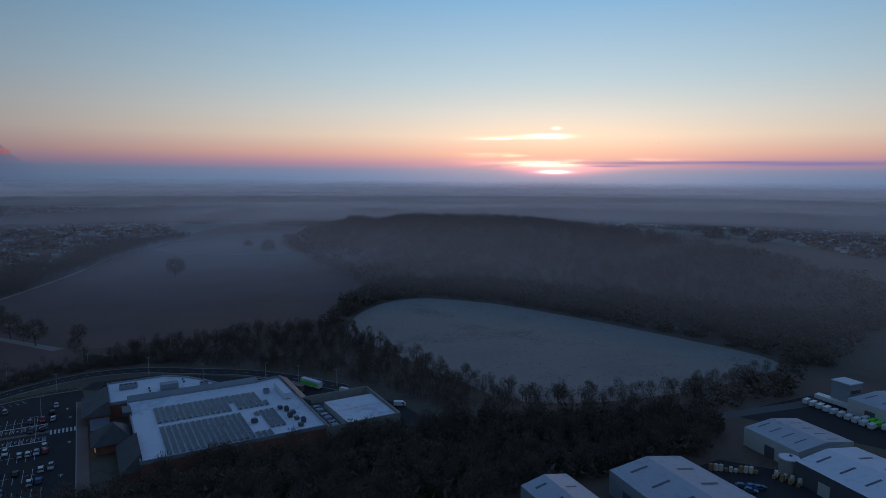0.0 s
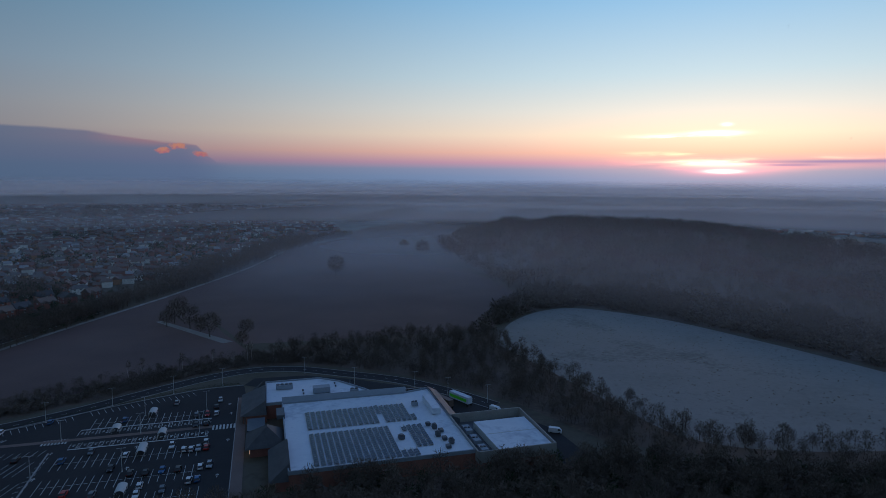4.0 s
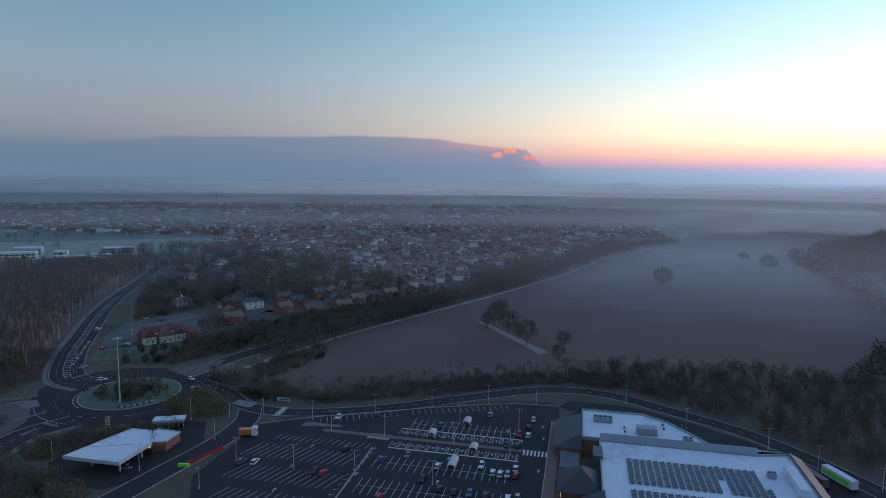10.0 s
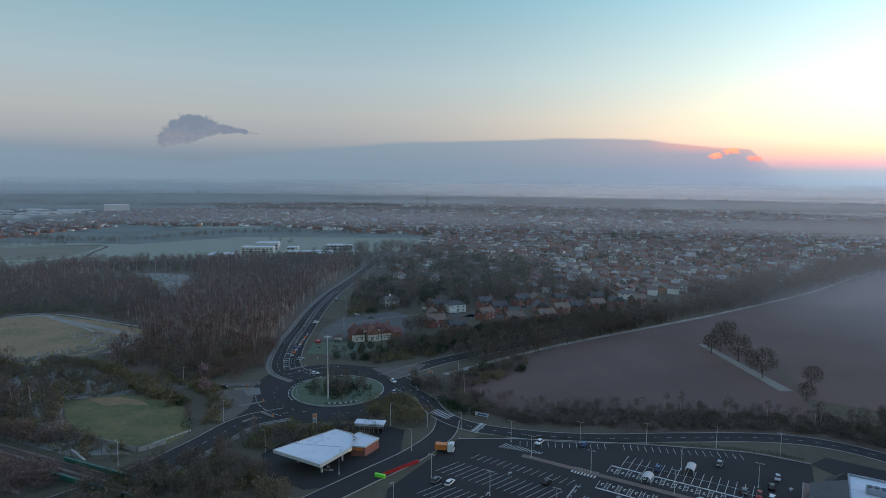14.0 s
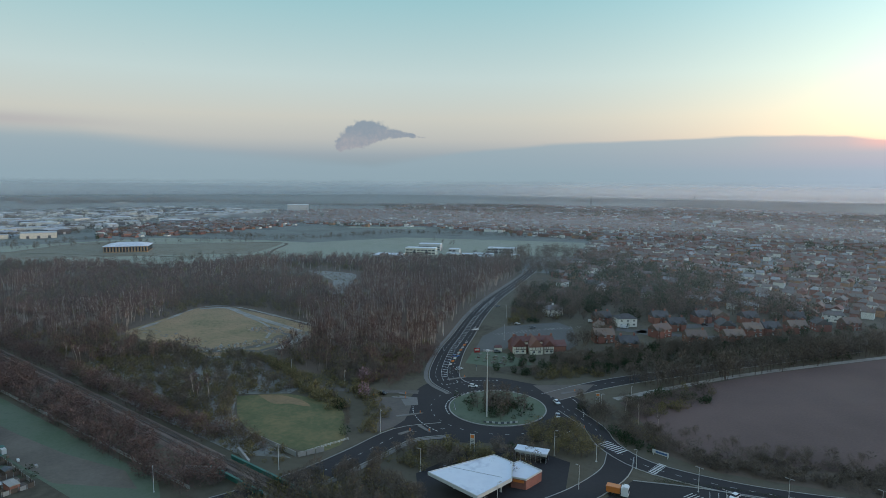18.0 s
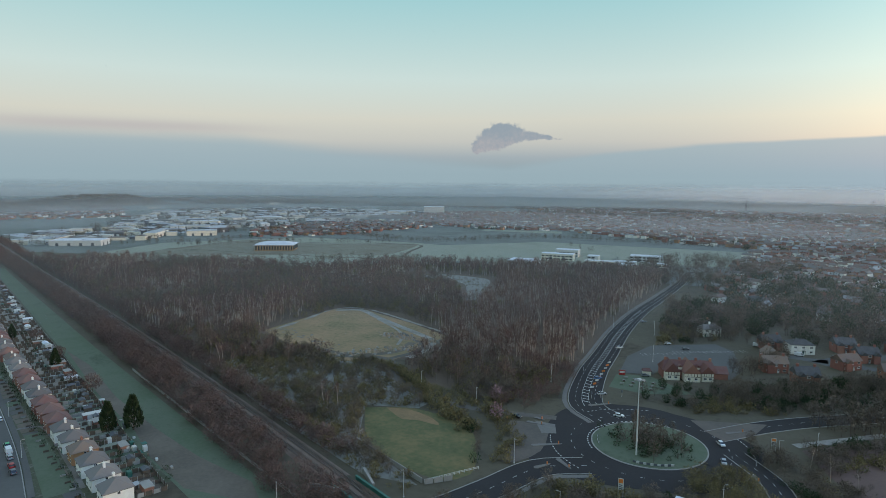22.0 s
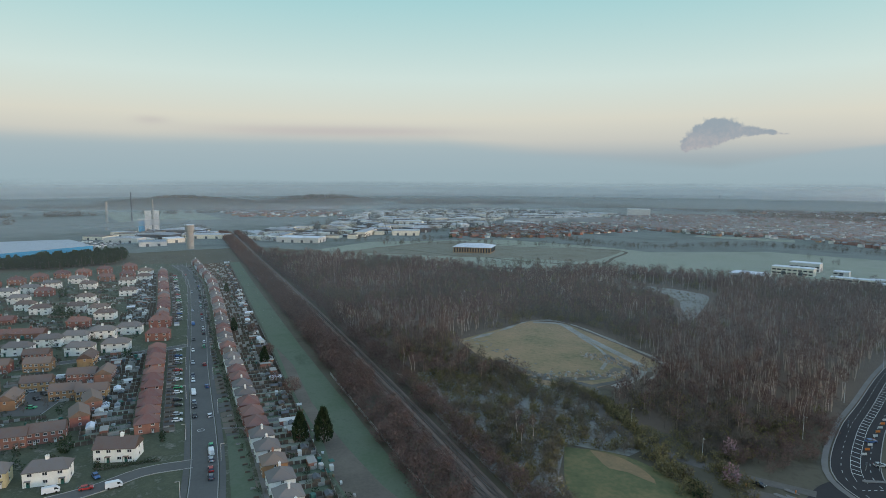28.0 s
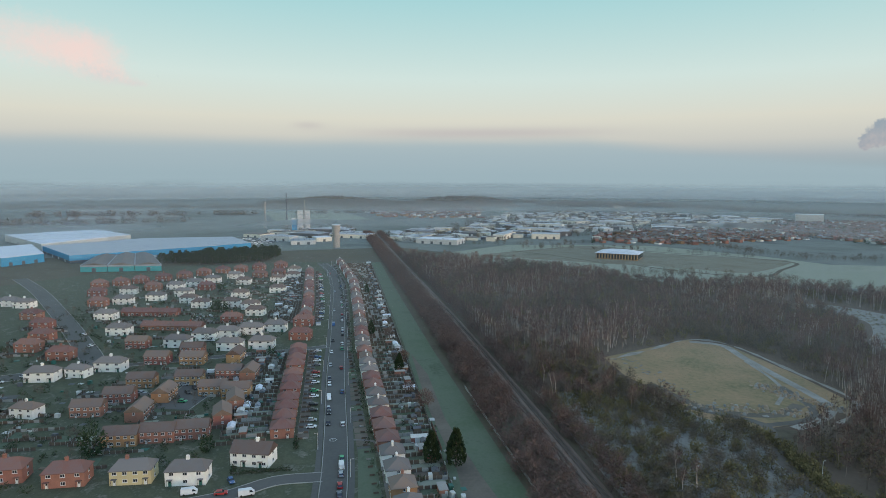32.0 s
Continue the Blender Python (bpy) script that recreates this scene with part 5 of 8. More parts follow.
gx, gy = np.meshgrid(np.linspace(-2950, -2200, 40), np.linspace(-450, 1050, 70))
hm = MB()
hm.v = [(x, y, z) for x, y, z in zip(gx.ravel(), gy.ravel(), (far_rise(gx, gy) - 1.2).ravel())]
hm.f = [(j * 40 + i, j * 40 + i + 1, j * 40 + 41 + i, j * 40 + 40 + i) for j in range(69) for i in range(39)]
hm.m = [0] * len(hm.f)
tagged(hm.ob("far_hill", M_LITTER), "long low wooded ridge far beyond the works", "hill", kind="structure")
P = scatter([(-2900, -350), (-2300, -350), (-2300, 1000), (-2900, 1000)], 330, rng)
P = P[far_rise(P[:, 0], P[:, 1]) > 7]
forest("ridge_wood", "dark leafless wood on the far ridge", P, P_FAR, .7, 1.1, [M_BARK, M_TWIG], 1.3, z=far_rise(P[:, 0], P[:, 1]) - 1.2)

# ---- houses ----
def window_mesh(w, h, name="window"):
    """A framed window lying in the plane y = 0, looking to -y."""
    key = (name, w, h)
    if key not in WIN:
        mb = MB()
        mb.box(0, -.03, 0, w, .10, h, m=0)
        n = 2 if w > 1.0 else 1
        pw = (w - .12 * (n + 1)) / n
        for i in range(n):
            mb.box(-w / 2 + .12 + pw / 2 + i * (pw + .12), -.06, .12, pw, .08, h - .24, m=1)
        mb.box(0, -.08, -.08, w + .2, .2, .08, m=0)
        me = mb.ob(name, [M_WINFRAME, M_PANE])
        WIN[key] = me.data
        bpy.data.objects.remove(me)
    return WIN[key]


WIN, HOUSE, KIND = {}, {}, {}


def house_parts(e, L, D, eave, ridge, wall, roof, hip, wins, chim, porch, gables, base):
    mb = MB()
    mb.box(0, 0, 0, L, D, eave, m=0)
    if hip < .1:
        for s in (-1, 1):
            x = s * (L / 2 - .15)
            mb.add([(x - .15, -D / 2, eave), (x + .15, -D / 2, eave), (x + .15, D / 2, eave), (x - .15, D / 2, eave), (x - .15, 0, ridge - .35), (x + .15, 0, ridge - .35)], [(0, 4, 3), (1, 2, 5), (0, 1, 5, 4), (2, 3, 4, 5)], 0)
    mb.ob("wall", wall, e)
    MB().gable(0, 0, eave, ridge, L, D, 0, 0, hip, .35).ob("roof", roof, e)
    for c in chim:
        q = MB()
        q.box(c, 0, ridge - 1.2, 1.1, .8, 2.1), q.box(c, 0, ridge + .9, 1.25, .95, .15)
        q.cyl(c - .25, 0, ridge + 1.05, ridge + 1.45, .14, .11, 6), q.cyl(c + .25, 0, ridge + 1.05, ridge + 1.45, .14, .11, 6)
        q.ob("chimney", M_RENDER if wall is M_RENDER else M_BRICK, e)
    for (x, z, w, h, side) in wins:
        o = new("window", window_mesh(w, h))
        o.parent = e
        o.matrix_basis = {"f": pose(x, -D / 2 - .01, z), "b": pose(x, D / 2 + .01, z, 0, 0, 180), "r": pose(L / 2 + .01, x, z, 0, 0, 90), "l": pose(-L / 2 - .01, x, z, 0, 0, -90)}[side]
    for x in porch:
        q = MB()
        q.box(x, -D / 2 - .05, 0, 1.0, .12, 2.05, m=0), q.box(x, -D / 2 - .13, 1.2, .5, .06, .6, m=1)
        q.ob("door", [M_WINFRAME if wall is not M_RENDER else M_GREENSTEEL, M_PANE], e)
        q = MB()
        q.box(x, -D / 2 - .5, 2.25, 1.8, 1.1, .14), q.box(x - .8, -D / 2 - .95, 0, .1, .1, 2.25), q.box(x + .8, -D / 2 - .95, 0, .1, .1, 2.25)
        q.ob("porch", roof, e)
    for x, s in gables:
        q = MB()
        q.box(x, s * (D / 2 + .6), 0, 3.2, 1.4, eave - .4, m=0)
        q.gable(x, s * (D / 2 + .2), eave - .4, eave + 1.4, 2.6, 3.2, 1.5708, 1, 0, .25)
        q.ob("bay", [wall, roof], e)


def houses_kind(key, label, L, D, eave, ridge, wall, roof, hip=0.0, floors=2, perfloor=4, chim=(0,), doors=(), gables=(), ends=True, back=True, cat="house"):
    wins = []
    for f in range(floors):
        z = 1.0 + f * 2.6
        for i in range(perfloor):
            x = -L / 2 + L * (i + .5) / perfloor
            if f or all(abs(x - d) > 1.2 for d in doors):
                wins.append((x, z, 1.5, 1.15, "f"))
            if back:
                wins.append((x, z, 1.3, 1.1, "b"))
        if ends:
            wins.append((0.0, z, 1.1, 1.1, "r"))
            if f:
                wins.append((0.0, z, 1.0, 1.1, "l"))
    KIND[key] = (label, cat, L, D, eave, ridge, wall, roof, hip, wins, chim, doors, gables)


houses_kind("semi_white", "white rendered semi-detached house with a grey hipped roof", 13, 7.6, 5.0, 7.7, M_RENDER, M_TILE_GREY, 2.6, chim=(0,), doors=(-4.9, 4.9), perfloor=3, back=False)
houses_kind("semi_cream", "semi-detached house, half white and half cream render", 13, 7.8, 5.0, 7.6, M_CREAM, M_TILE_GREY, 2.4, chim=(-2,), doors=(-4.9, 4.9), perfloor=4, back=False)
houses_kind("corner_white", "cream rendered corner house with a brown gabled roof", 14, 8, 5.0, 8.2, M_RENDER, M_TILE_BROWN, 0.0, chim=(1.5,), doors=(-2, 4), perfloor=4, back=False)
houses_kind("semi_red", "red brick semi-detached house with a red hipped roof", 13, 7.8, 5.0, 7.8, M_BRICK, M_TILE_RED, 2.6, chim=(0,), doors=(-4.9, 4.9), perfloor=3, back=False)
houses_kind("semi_brown", "pale rendered house with a brown hipped roof", 13, 8, 5.0, 7.7, M_RENDER, M_TILE_BROWN, 3.2, chim=(0,), doors=(0,), perfloor=3, back=False)
houses_kind("row_red", "small red brick house with a red pitched roof", 10.4, 9.4, 4.8, 7.9, M_BRICK, M_TILE_RED, 4.6, chim=(), doors=(2.5,), perfloor=2)
houses_kind("row_white", "white rendered house with a dark grey roof", 9.0, 9.6, 4.9, 8.0, M_RENDER, M_TILE_GREY, 3.9, chim=(-1.5,), doors=(2.5,), perfloor=2)
houses_kind("row_orange", "brick house with an orange-brown pitched roof", 9.0, 9.4, 4.9, 7.9, M_BRICKO, M_TILE_BROWN, 3.9, chim=(1.0,), doors=(-2.5,), perfloor=2)
houses_kind("block_red", "modern red brick terrace with a brown gabled roof", 14, 8.4, 5.1, 8.0, M_BRICK, M_TILE_BROWN, 0.0, chim=(), doors=(-4, 3.5), perfloor=5, back=False)
houses_kind("block_orange", "modern orange brick terrace with a brown gabled roof", 14, 8.4, 5.1, 8.0, M_BRICKO, M_TILE_BROWN, 0.0, chim=(), doors=(-4, 3.5), perfloor=5, back=False)
houses_kind("terrace_long", "long low brick terrace with a red-brown roof", 40, 8, 3.2, 5.8, M_BRICK, M_TILE_RED, 0.0, floors=1, chim=(-12, 0, 12), doors=(-14, -5, 5, 14), perfloor=12, back=False)
houses_kind("village_red", "red brick village house with a slate roof and bays", 11, 8.5, 5.2, 8.6, M_BRICK, M_SLATE, 0.0, chim=(-4, 4), doors=(0,), gables=((-3.3, -1), (3.3, -1)), perfloor=3)
houses_kind("village_gable", "red brick house with a red-brown gabled roof", 12, 8, 5.1, 8.4, M_BRICK, M_TILE_BROWN, 0.0, chim=(4.5,), doors=(1,), gables=((-3, -1),), perfloor=3)
houses_kind("white_square", "square white rendered house with a grey slate hipped roof", 13, 10, 5.6, 8.2, M_RENDER, M_SLATE, 4.5, chim=(), doors=(0,), perfloor=3)


def house(key, x, y, rz=0.0, s=1.0, label="", group="houses"):
    d = KIND[key]
    m = pose(x, y, 0, 0, 0, rz)
    if key in HOUSE:
        e = copy_thing(HOUSE[key], m)
    else:
        e = HOUSE[key] = empty("house", d[0], d[1], m=m)
        house_parts(e, *d[2:], 0)
    e.scale = (s, s, 1.0 if s > .9 else s)
    return tagged(e, label or d[0], "house", group)


# ---- vehicles ----
def paint(name, c, rough=0.28):
    return mat(name, c, tuple(v * .9 for v in c), rough=rough, big=.5, small=2.0, spec=.5)


PAINT = {"white": paint("white_car_paint", (.72, .73, .75)), "silver": paint("silver_car_paint", (.38, .40, .43)), "grey": paint("grey_car_paint", (.14, .15, .17)), "black": paint("black_car_paint", (.02, .02, .024)),
         "blue": paint("blue_car_paint", (.05, .12, .28)), "red": paint("red_car_paint", (.36, .03, .03)), "green": paint("green_car_paint", (.07, .36, .16)), "lime": paint("lime_paint", (.25, .8, .05)), "orange": paint("orange_van_paint", (.6, .2, .05))}
M_TYRE = mat("tyre", (.02, .02, .02), (.03, .03, .03), big=1, small=4)
M_LAMPW = mat("headlamp", (.7, .7, .7), (.6, .6, .6), rough=.2, big=2, small=4)
M_LAMPR = mat("tail_lamp", (.4, .02, .02), (.3, .02, .02), rough=.2, big=2, small=4)
CAR = {}


def loft(mb, profile, w0, w1, zmid, m):
    """A body from a side outline: full width below zmid, drawn in above it."""
    n = len(profile)
    half = lambda z: w0 / 2 if z <= zmid else w0 / 2 + (w1 - w0) / 2 * min(1, (z - zmid) / (profile_top(profile) - zmid))
    pts = [(x, -half(z), z) for x, z in profile] + [(x, half(z), z) for x, z in profile]
    mb.add(pts, [(i, n + i, n + (i + 1) % n, (i + 1) % n) for i in range(n)] + [tuple(range(n)), tuple(range(2 * n - 1, n - 1, -1))], m)


def profile_top(p):
    return max(z for x, z in p)


def car_build(col, kind):
    e = empty("car", "%s %s parked on asphalt" % (col, {"car": "hatchback car", "suv": "tall estate car", "van": "panel van"}[kind]), {"van": "van"}.get(kind, "car"))
    if kind == "van":
        e.name = "van"
        body, top, glass, L, W = [(-2.5, .35), (2.5, .35), (2.55, .9), (2.35, 1.15), (1.55, 1.95), (1.3, 2.1), (-2.45, 2.1), (-2.5, 1.0)], None, [(1.45, 1.25), (2.28, 1.2), (1.62, 1.86), (1.0, 1.86), (1.0, 1.25)], 5.0, 1.95
    else:
        h = 1.45 if kind == "car" else 1.68
        body = [(-2.05, .3), (2.05, .3), (2.1, .62), (1.95, .8), (.95, .93), (-1.95, .95), (-2.1, .7)]
        glass = [(1.0, .9), (.35, h - .1), (-1.35, h - .1), (-2.0, .92)]
        top = [(.42, h - .12), (.25, h), (-1.25, h), (-1.45, h - .12)]
        L, W = 4.2, 1.78
    mb = MB()
    loft(mb, body, W, W - .1 if kind != "van" else W - .25, .6 if kind != "van" else 1.2, 0)
    mb.ob("body", PAINT[col], e)
    mb = MB()
    loft(mb, glass, W - .08 if kind != "van" else W + .02, W - .42 if kind != "van" else W - .12, .9 if kind != "van" else 1.2, 0)
    mb.ob("glasshouse", M_PANE, e)
    if top:
        mb = MB()
        loft(mb, top, W - .40, W - .48, .9, 0)
        mb.ob("roof", PAINT[col], e)
    for sx in (-1, 1):
        for sy in (-1, 1):
            q = MB()
            pts = [(.33 * math.cos(a), sy * k, .33 + .33 * math.sin(a)) for k in (0, .2) for a in np.linspace(0, 6.2832, 10)[:-1]]
            q.add(pts, [(i, (i + 1) % 9, 9 + (i + 1) % 9, 9 + i) for i in range(9)] + [tuple(range(9)), tuple(range(17, 8, -1))])
            o = q.ob("wheel", M_TYRE, e)
            o.location = (sx * L * .31, sy * (W / 2 - .12), 0)
    for sy in (-1, 1):
        MB().box(L / 2 - .06, sy * .62, .6, .16, .32, .16).ob("headlight", M_LAMPW, e)
        MB().box(-L / 2 + .0, sy * .68, .68, .12, .25, .18).ob("tail_light", M_LAMPR, e)
    return e


def car(col, x, y, rz, kind="car", z=0.16, group="parked cars", label=""):
    k = (col, kind)
    m = pose(x, y, z, 0, 0, rz)
    if k in CAR:
        e = copy_thing(CAR[k], m)
    else:
        e = CAR[k] = car_build(col, kind)
        e.matrix_basis = m
    return tagged(e, label, group=group)


LORRY = {}


def lorry(name, label, x, y, rz, box_mat, cab_mat, L=12.0, z=.16, h=3.9, stripe=None):
    e = empty(name, label, "lorry", m=pose(x, y, z, 0, 0, rz))
    MB().box(0, 0, 1.1, L, 2.5, h - 1.1).box(0, 0, h - 1.12 + 1.1 - 1.1 + .02, L - .2, 2.3, .06).ob("trailer", box_mat, e)
    if stripe:
        for s in (-1, 1):
            MB().box(-.4, s * 1.26, 1.7, L - 1.2, .03, 1.3).ob("stripe", stripe, e, "coloured side panel")
    if cab_mat:
        q = MB()
        q.box(L / 2 + 1.4, 0, .6, 2.2, 2.4, 2.6), q.box(L / 2 + 1.7, 0, 3.2, 1.4, 2.3, .4)
        q.ob("cab", cab_mat, e)
        MB().box(L / 2 + 2.5, 0, 1.8, .08, 2.1, 1.0).ob("windscreen", M_PANE, e)
    for px in (-L / 2 + 1.2, -L / 2 + 2.5, L / 2 - .5):
        for s in (-1, 1):
            q = MB()
            pts = [(.5 * math.cos(a), s * k, .5 + .5 * math.sin(a)) for k in (0, .3) for a in np.linspace(0, 6.2832, 13)[:-1]]
            q.add(pts, [(i, (i + 1) % 12, 12 + (i + 1) % 12, 12 + i) for i in range(12)] + [tuple(range(12)), tuple(range(23, 11, -1))])
            o = q.ob("wheel", M_TYRE, e)
            o.location = (px, s * .95, 0)
    return e


LAMPS = {}


def street_lamp(x, y, h=8.0, rz=0.0, kind="twin", z=.1, label="grey steel car park lamp post with a flat head", group="lamp posts"):
    k = (h, kind)
    m = pose(x, y, z, 0, 0, rz)
    if k in LAMPS:
        e = copy_thing(LAMPS[k], m)
    else:
        e = LAMPS[k] = empty("street_lamp", label, "street lamp", m=m)
        MB().cyl(0, 0, 0, 1.2, .14, .12, 8).cyl(0, 0, 1.2, h, .10, .06, 8).ob("post", M_POLE, e)
        MB().box(0, 0, -.02, .5, .5, .05).ob("base_plate", M_POLE, e)
        for s in ((-1, 1) if kind == "twin" else (1,)):
            MB().box(s * .5, 0, h - .05, .9, .07, .07).ob("arm", M_POLE, e)
            MB().box(s * .95, 0, h - .08, .75, .34, .12).box(s * .95, 0, h + .04, .5, .22, .05).ob("lamp_head", M_CONC, e)
    return tagged(e, label, group=group)

# ---- store ----
ST = pose(40, 263, 0, 0, 0, -10.5)


def st(a, b, rz=0.0, z=0.0):
    return ST @ pose(a, b, z, 0, 0, rz)


def stw(a, b):
    v = ST @ Vector((a, b, 0))
    return v.x, v.y


def parapet(mb, poly, z0, z1, w=.45, m=0):
    n = len(poly)
    for i in range(n):
        (x0, y0), (x1, y1) = poly[i], poly[(i + 1) % n]
        L = math.hypot(x1 - x0, y1 - y0)
        mb.box((x0 + x1) / 2, (y0 + y1) / 2, z0, L + w * .98, w, z1 - z0, math.atan2(y1 - y0, x1 - x0), m)


land("car_park", "grey asphalt car park with white bay lines", [(-66, 284), (-46, 292), (-37, 295), (-12, 302), (8, 307), (35, 312), (54, 310), (53, 300), (38, 218), (28, 195), (-60, 205), (-74, 240), (-70, 262)], 0.108, M_ASPH2, "car park")
land("service_yard", "dark asphalt service yard behind the store", [(54, 310), (60, 318), (84, 312), (104, 296), (122, 276), (146, 236), (154, 205), (150, 176), (140, 178), (120, 230), (100, 262)], 0.112, M_ASPH2, "yard")
store = empty("store", "low supermarket with frosted flat roof and grey parapets", "supermarket", m=ST)
M_WARM = glow("lit_shop_interior", (1.0, .55, .22), 1.2)
MAIN = [(21, -58), (82, -58), (82, 6), (71, 3), (21, 3)]
mb = MB(); mb.prism(MAIN, 0, 6.0, 0, 1); mb.ob("main_hall", [M_BRICK, M_ROOFSNOW], store)
mb = MB(); parapet(mb, MAIN, 5.4, 6.7); mb.ob("main_parapet", M_STEEL, store)
mb = MB(); mb.add([(21, 2.8, 6.0), (72, 2.8, 6.0), (72, 5.2, 8.1), (21, 5.2, 8.1), (21, 6.2, 6.0), (72, 6.2, 6.0)], [(0, 1, 2, 3), (3, 2, 5, 4), (0, 3, 4), (1, 5, 2), (0, 4, 5, 1)]); mb.ob("ridge_wall", M_STEEL, store, "grey clad upstand between the two roofs")
WING = [(15, 4), (60, 4), (54, 14), (46, 25), (38, 31), (15, 31)]
mb = MB(); mb.prism(WING, 0, 6.2, 0, 1); mb.ob("wing_hall", [M_BRICK, M_ROOFSNOW], store)
mb = MB(); parapet(mb, WING, 5.6, 6.8, .5); mb.ob("wing_parapet", M_STEEL, store)
# slate mansards along the front
for nm, poly in (("front_roof_north", (5, 0, 15, 26)), ("front_roof_south", (15, -58, 22, -33))):
    x0, y0, x1, y1 = poly
    mb = MB()
    mb.box((x0 + x1) / 2 + 1, (y0 + y1) / 2, 0, x1 - x0 - 2, y1 - y0 - 1, 3.4, m=1)
    mb.add([(x0, y0, 3.3), (x1, y0, 3.3), (x1, y1, 3.3), (x0, y1, 3.3), (x1 - .5, y0 + 3, 8.0), (x1 - .5, y1 - 3, 8.0)], [(0, 1, 4), (1, 2, 5, 4), (2, 3, 5), (3, 0, 4, 5), (3, 2, 1, 0)], 0)
    mb.ob("front_roof", [M_SLATE, M_BRICK], store)
mb = MB(); mb.box(14.5, -24, 0, 11, 13, 3.6, m=1)
mb.add([(7.5, -32, 3.5), (22, -32, 3.5), (22, -16.5, 3.5), (7.5, -16.5, 3.5), (15, -25, 8.6), (15, -23, 8.6)], [(0, 1, 4), (1, 2, 5, 4), (2, 3, 5), (3, 0, 4, 5), (3, 2, 1, 0)], 0)
mb.ob("entrance_roof", [M_SLATE, M_BRICK], store)
MB().add([(9, 31, 3.4), (15, 31, 3.4), (15, 26, 3.4), (9, 26, 3.4), (14.5, 28.5, 8.4)], [(1, 0, 4), (2, 1, 4), (3, 2, 4), (0, 3, 4), (0, 1, 2, 3)]).box(12, 28.5, 0, 5, 4, 3.3).ob("corner_turret", M_SLATE, store)
MB().box(8.9, -27.5, 1.0, .2, 4.5, 1.9).ob("shop_window", M_WARM, store, "lit shop window glowing orange")
MB().box(8.9, -20.5, 1.0, .2, 4.5, 1.9).ob("shop_window", M_PANE, store)
for b in range(0, 26, 4):
    MB().box(6.1, b + 1, 0, .3, .3, 3.3).ob("pillar", M_BRICK, store)
MB().box(11, -9, 0, 6, 12, 3.2, m=0).box(11, -9, 3.2, 6.4, 12.4, .3, m=1).ob("link_block", [M_BRICK, M_DARKSTEEL], store)
MB().box(20, -9, 6.0, 3.0, 8, 1.6).ob("plant_screen", M_DARKSTEEL, store)
# annex with cold store roof
AN = [(82, -61), (110, -61), (111, -27), (82, -27)]
mb = MB(); mb.prism(AN, 0, 3.4, 0, 1); mb.ob("annex_base", [M_BRICK, M_DARKSTEEL], store)
mb = MB(); parapet(mb, AN, 3.0, 7.0, .4); mb.ob("annex_wall", M_CONC, store)
mb = MB(); mb.prism([(90, -60), (109.5, -60), (110, -34), (89.5, -34)], 3.4, 6.0, 0, 1); mb.box(99.8, -46, 6.0, 20, .3, .08, m=0); mb.ob("cold_store", [M_OFFWHITE, M_ROOFSNOW], store)
mb = MB(); mb.add([(82, -28, 7.2), (86, -28, 5.2), (86, 6, 5.2), (82, 6, 7.2), (86, -28, 0), (86, 6, 0), (82, -28, 0), (82, 6, 0)], [(0, 1, 2, 3), (1, 4, 5, 2), (0, 6, 4, 1), (3, 2, 5, 7)]); mb.ob("side_slope", M_DARKSTEEL, store)
mb = MB(); mb.add([(60, 4, 6.8), (82, 6, 6.8), (80, 10, 4.5), (62, 14, 4.5), (62, 14, 0), (80, 10, 0), (60, 4, 0), (82, 6, 0)], [(1, 0, 3, 2), (2, 3, 4, 5), (0, 6, 4, 3), (1, 2, 5, 7)]); mb.ob("rear_slope", M_DARKSTEEL, store)
MB().box(69, 9.5, 4.2, 9, 2.2, 1.5).ob("rooflight", M_ROOFSNOW, store)


def rooftop_unit(a, b, z, L, D, h, fans, label, m=None):
    e = empty("rooftop_unit", label, "ventilation unit", "rooftop units", m=st(a, b, 0, z))
    MB().box(0, 0, .25, L, D, h).box(0, 0, .25 + h, L - .2, D - .2, .08).ob("casing", m or M_STEEL, e)
    for i in range(fans):
        x = -L / 2 + L * (i + .5) / fans
        MB().cyl(x, 0, .33 + h, .33 + h + .35, min(L / fans, D) * .4, n=12).ob("fan_cowl", M_DARKSTEEL, e)
    for sx in (-1, 1):
        MB().box(sx * (L / 2 - .2), 0, 0, .15, D, .25).ob("skid", M_POLE, e)


rooftop_unit(22.5, 21, 6.2, 7, 2.6, 1.6, 4, "grey roof chiller with a row of fans")
rooftop_unit(37.5, 13, 6.2, 7, 4, 2.2, 0, "large pale ventilation box on the frosted roof")
rooftop_unit(50.5, 6.5, 6.2, 3.2, 2.6, 2.2, 2, "small ventilation box on the frosted roof")
rooftop_unit(78, -15.5, 6.0, 3.2, 16, 2.2, 0, "long white plant cabin on the frosted roof", M_ROOFSNOW)
rooftop_unit(86, -37, 3.4, 2.6, 6, 1.6, 2, "condenser bank in the annex well")
rooftop_unit(86, -46, 3.4, 2.6, 6, 1.6, 2, "condenser bank in the annex well")
rooftop_unit(86, -54, 3.4, 2.6, 5, 1.6, 2, "condenser bank in the annex well")
rooftop_unit(72, -12, 6.0, 2.4, 2.2, 1.3, 2, "small dark fan unit on the frosted roof")
for i in range(7):
    rooftop_unit(72 + (i % 3) * 1.2 + i * .3, -33 - i * 3.4, 6.0, 1.6, 2.0, .9 + (i % 2) * .5, i % 2, "dark roof fan and ducting on the frosted roof", M_DARKSTEEL)
rooftop_unit(60, -42, 6.0, 2.2, 2.0, 1.0, 1, "small dark fan unit between solar panels", M_DARKSTEEL)
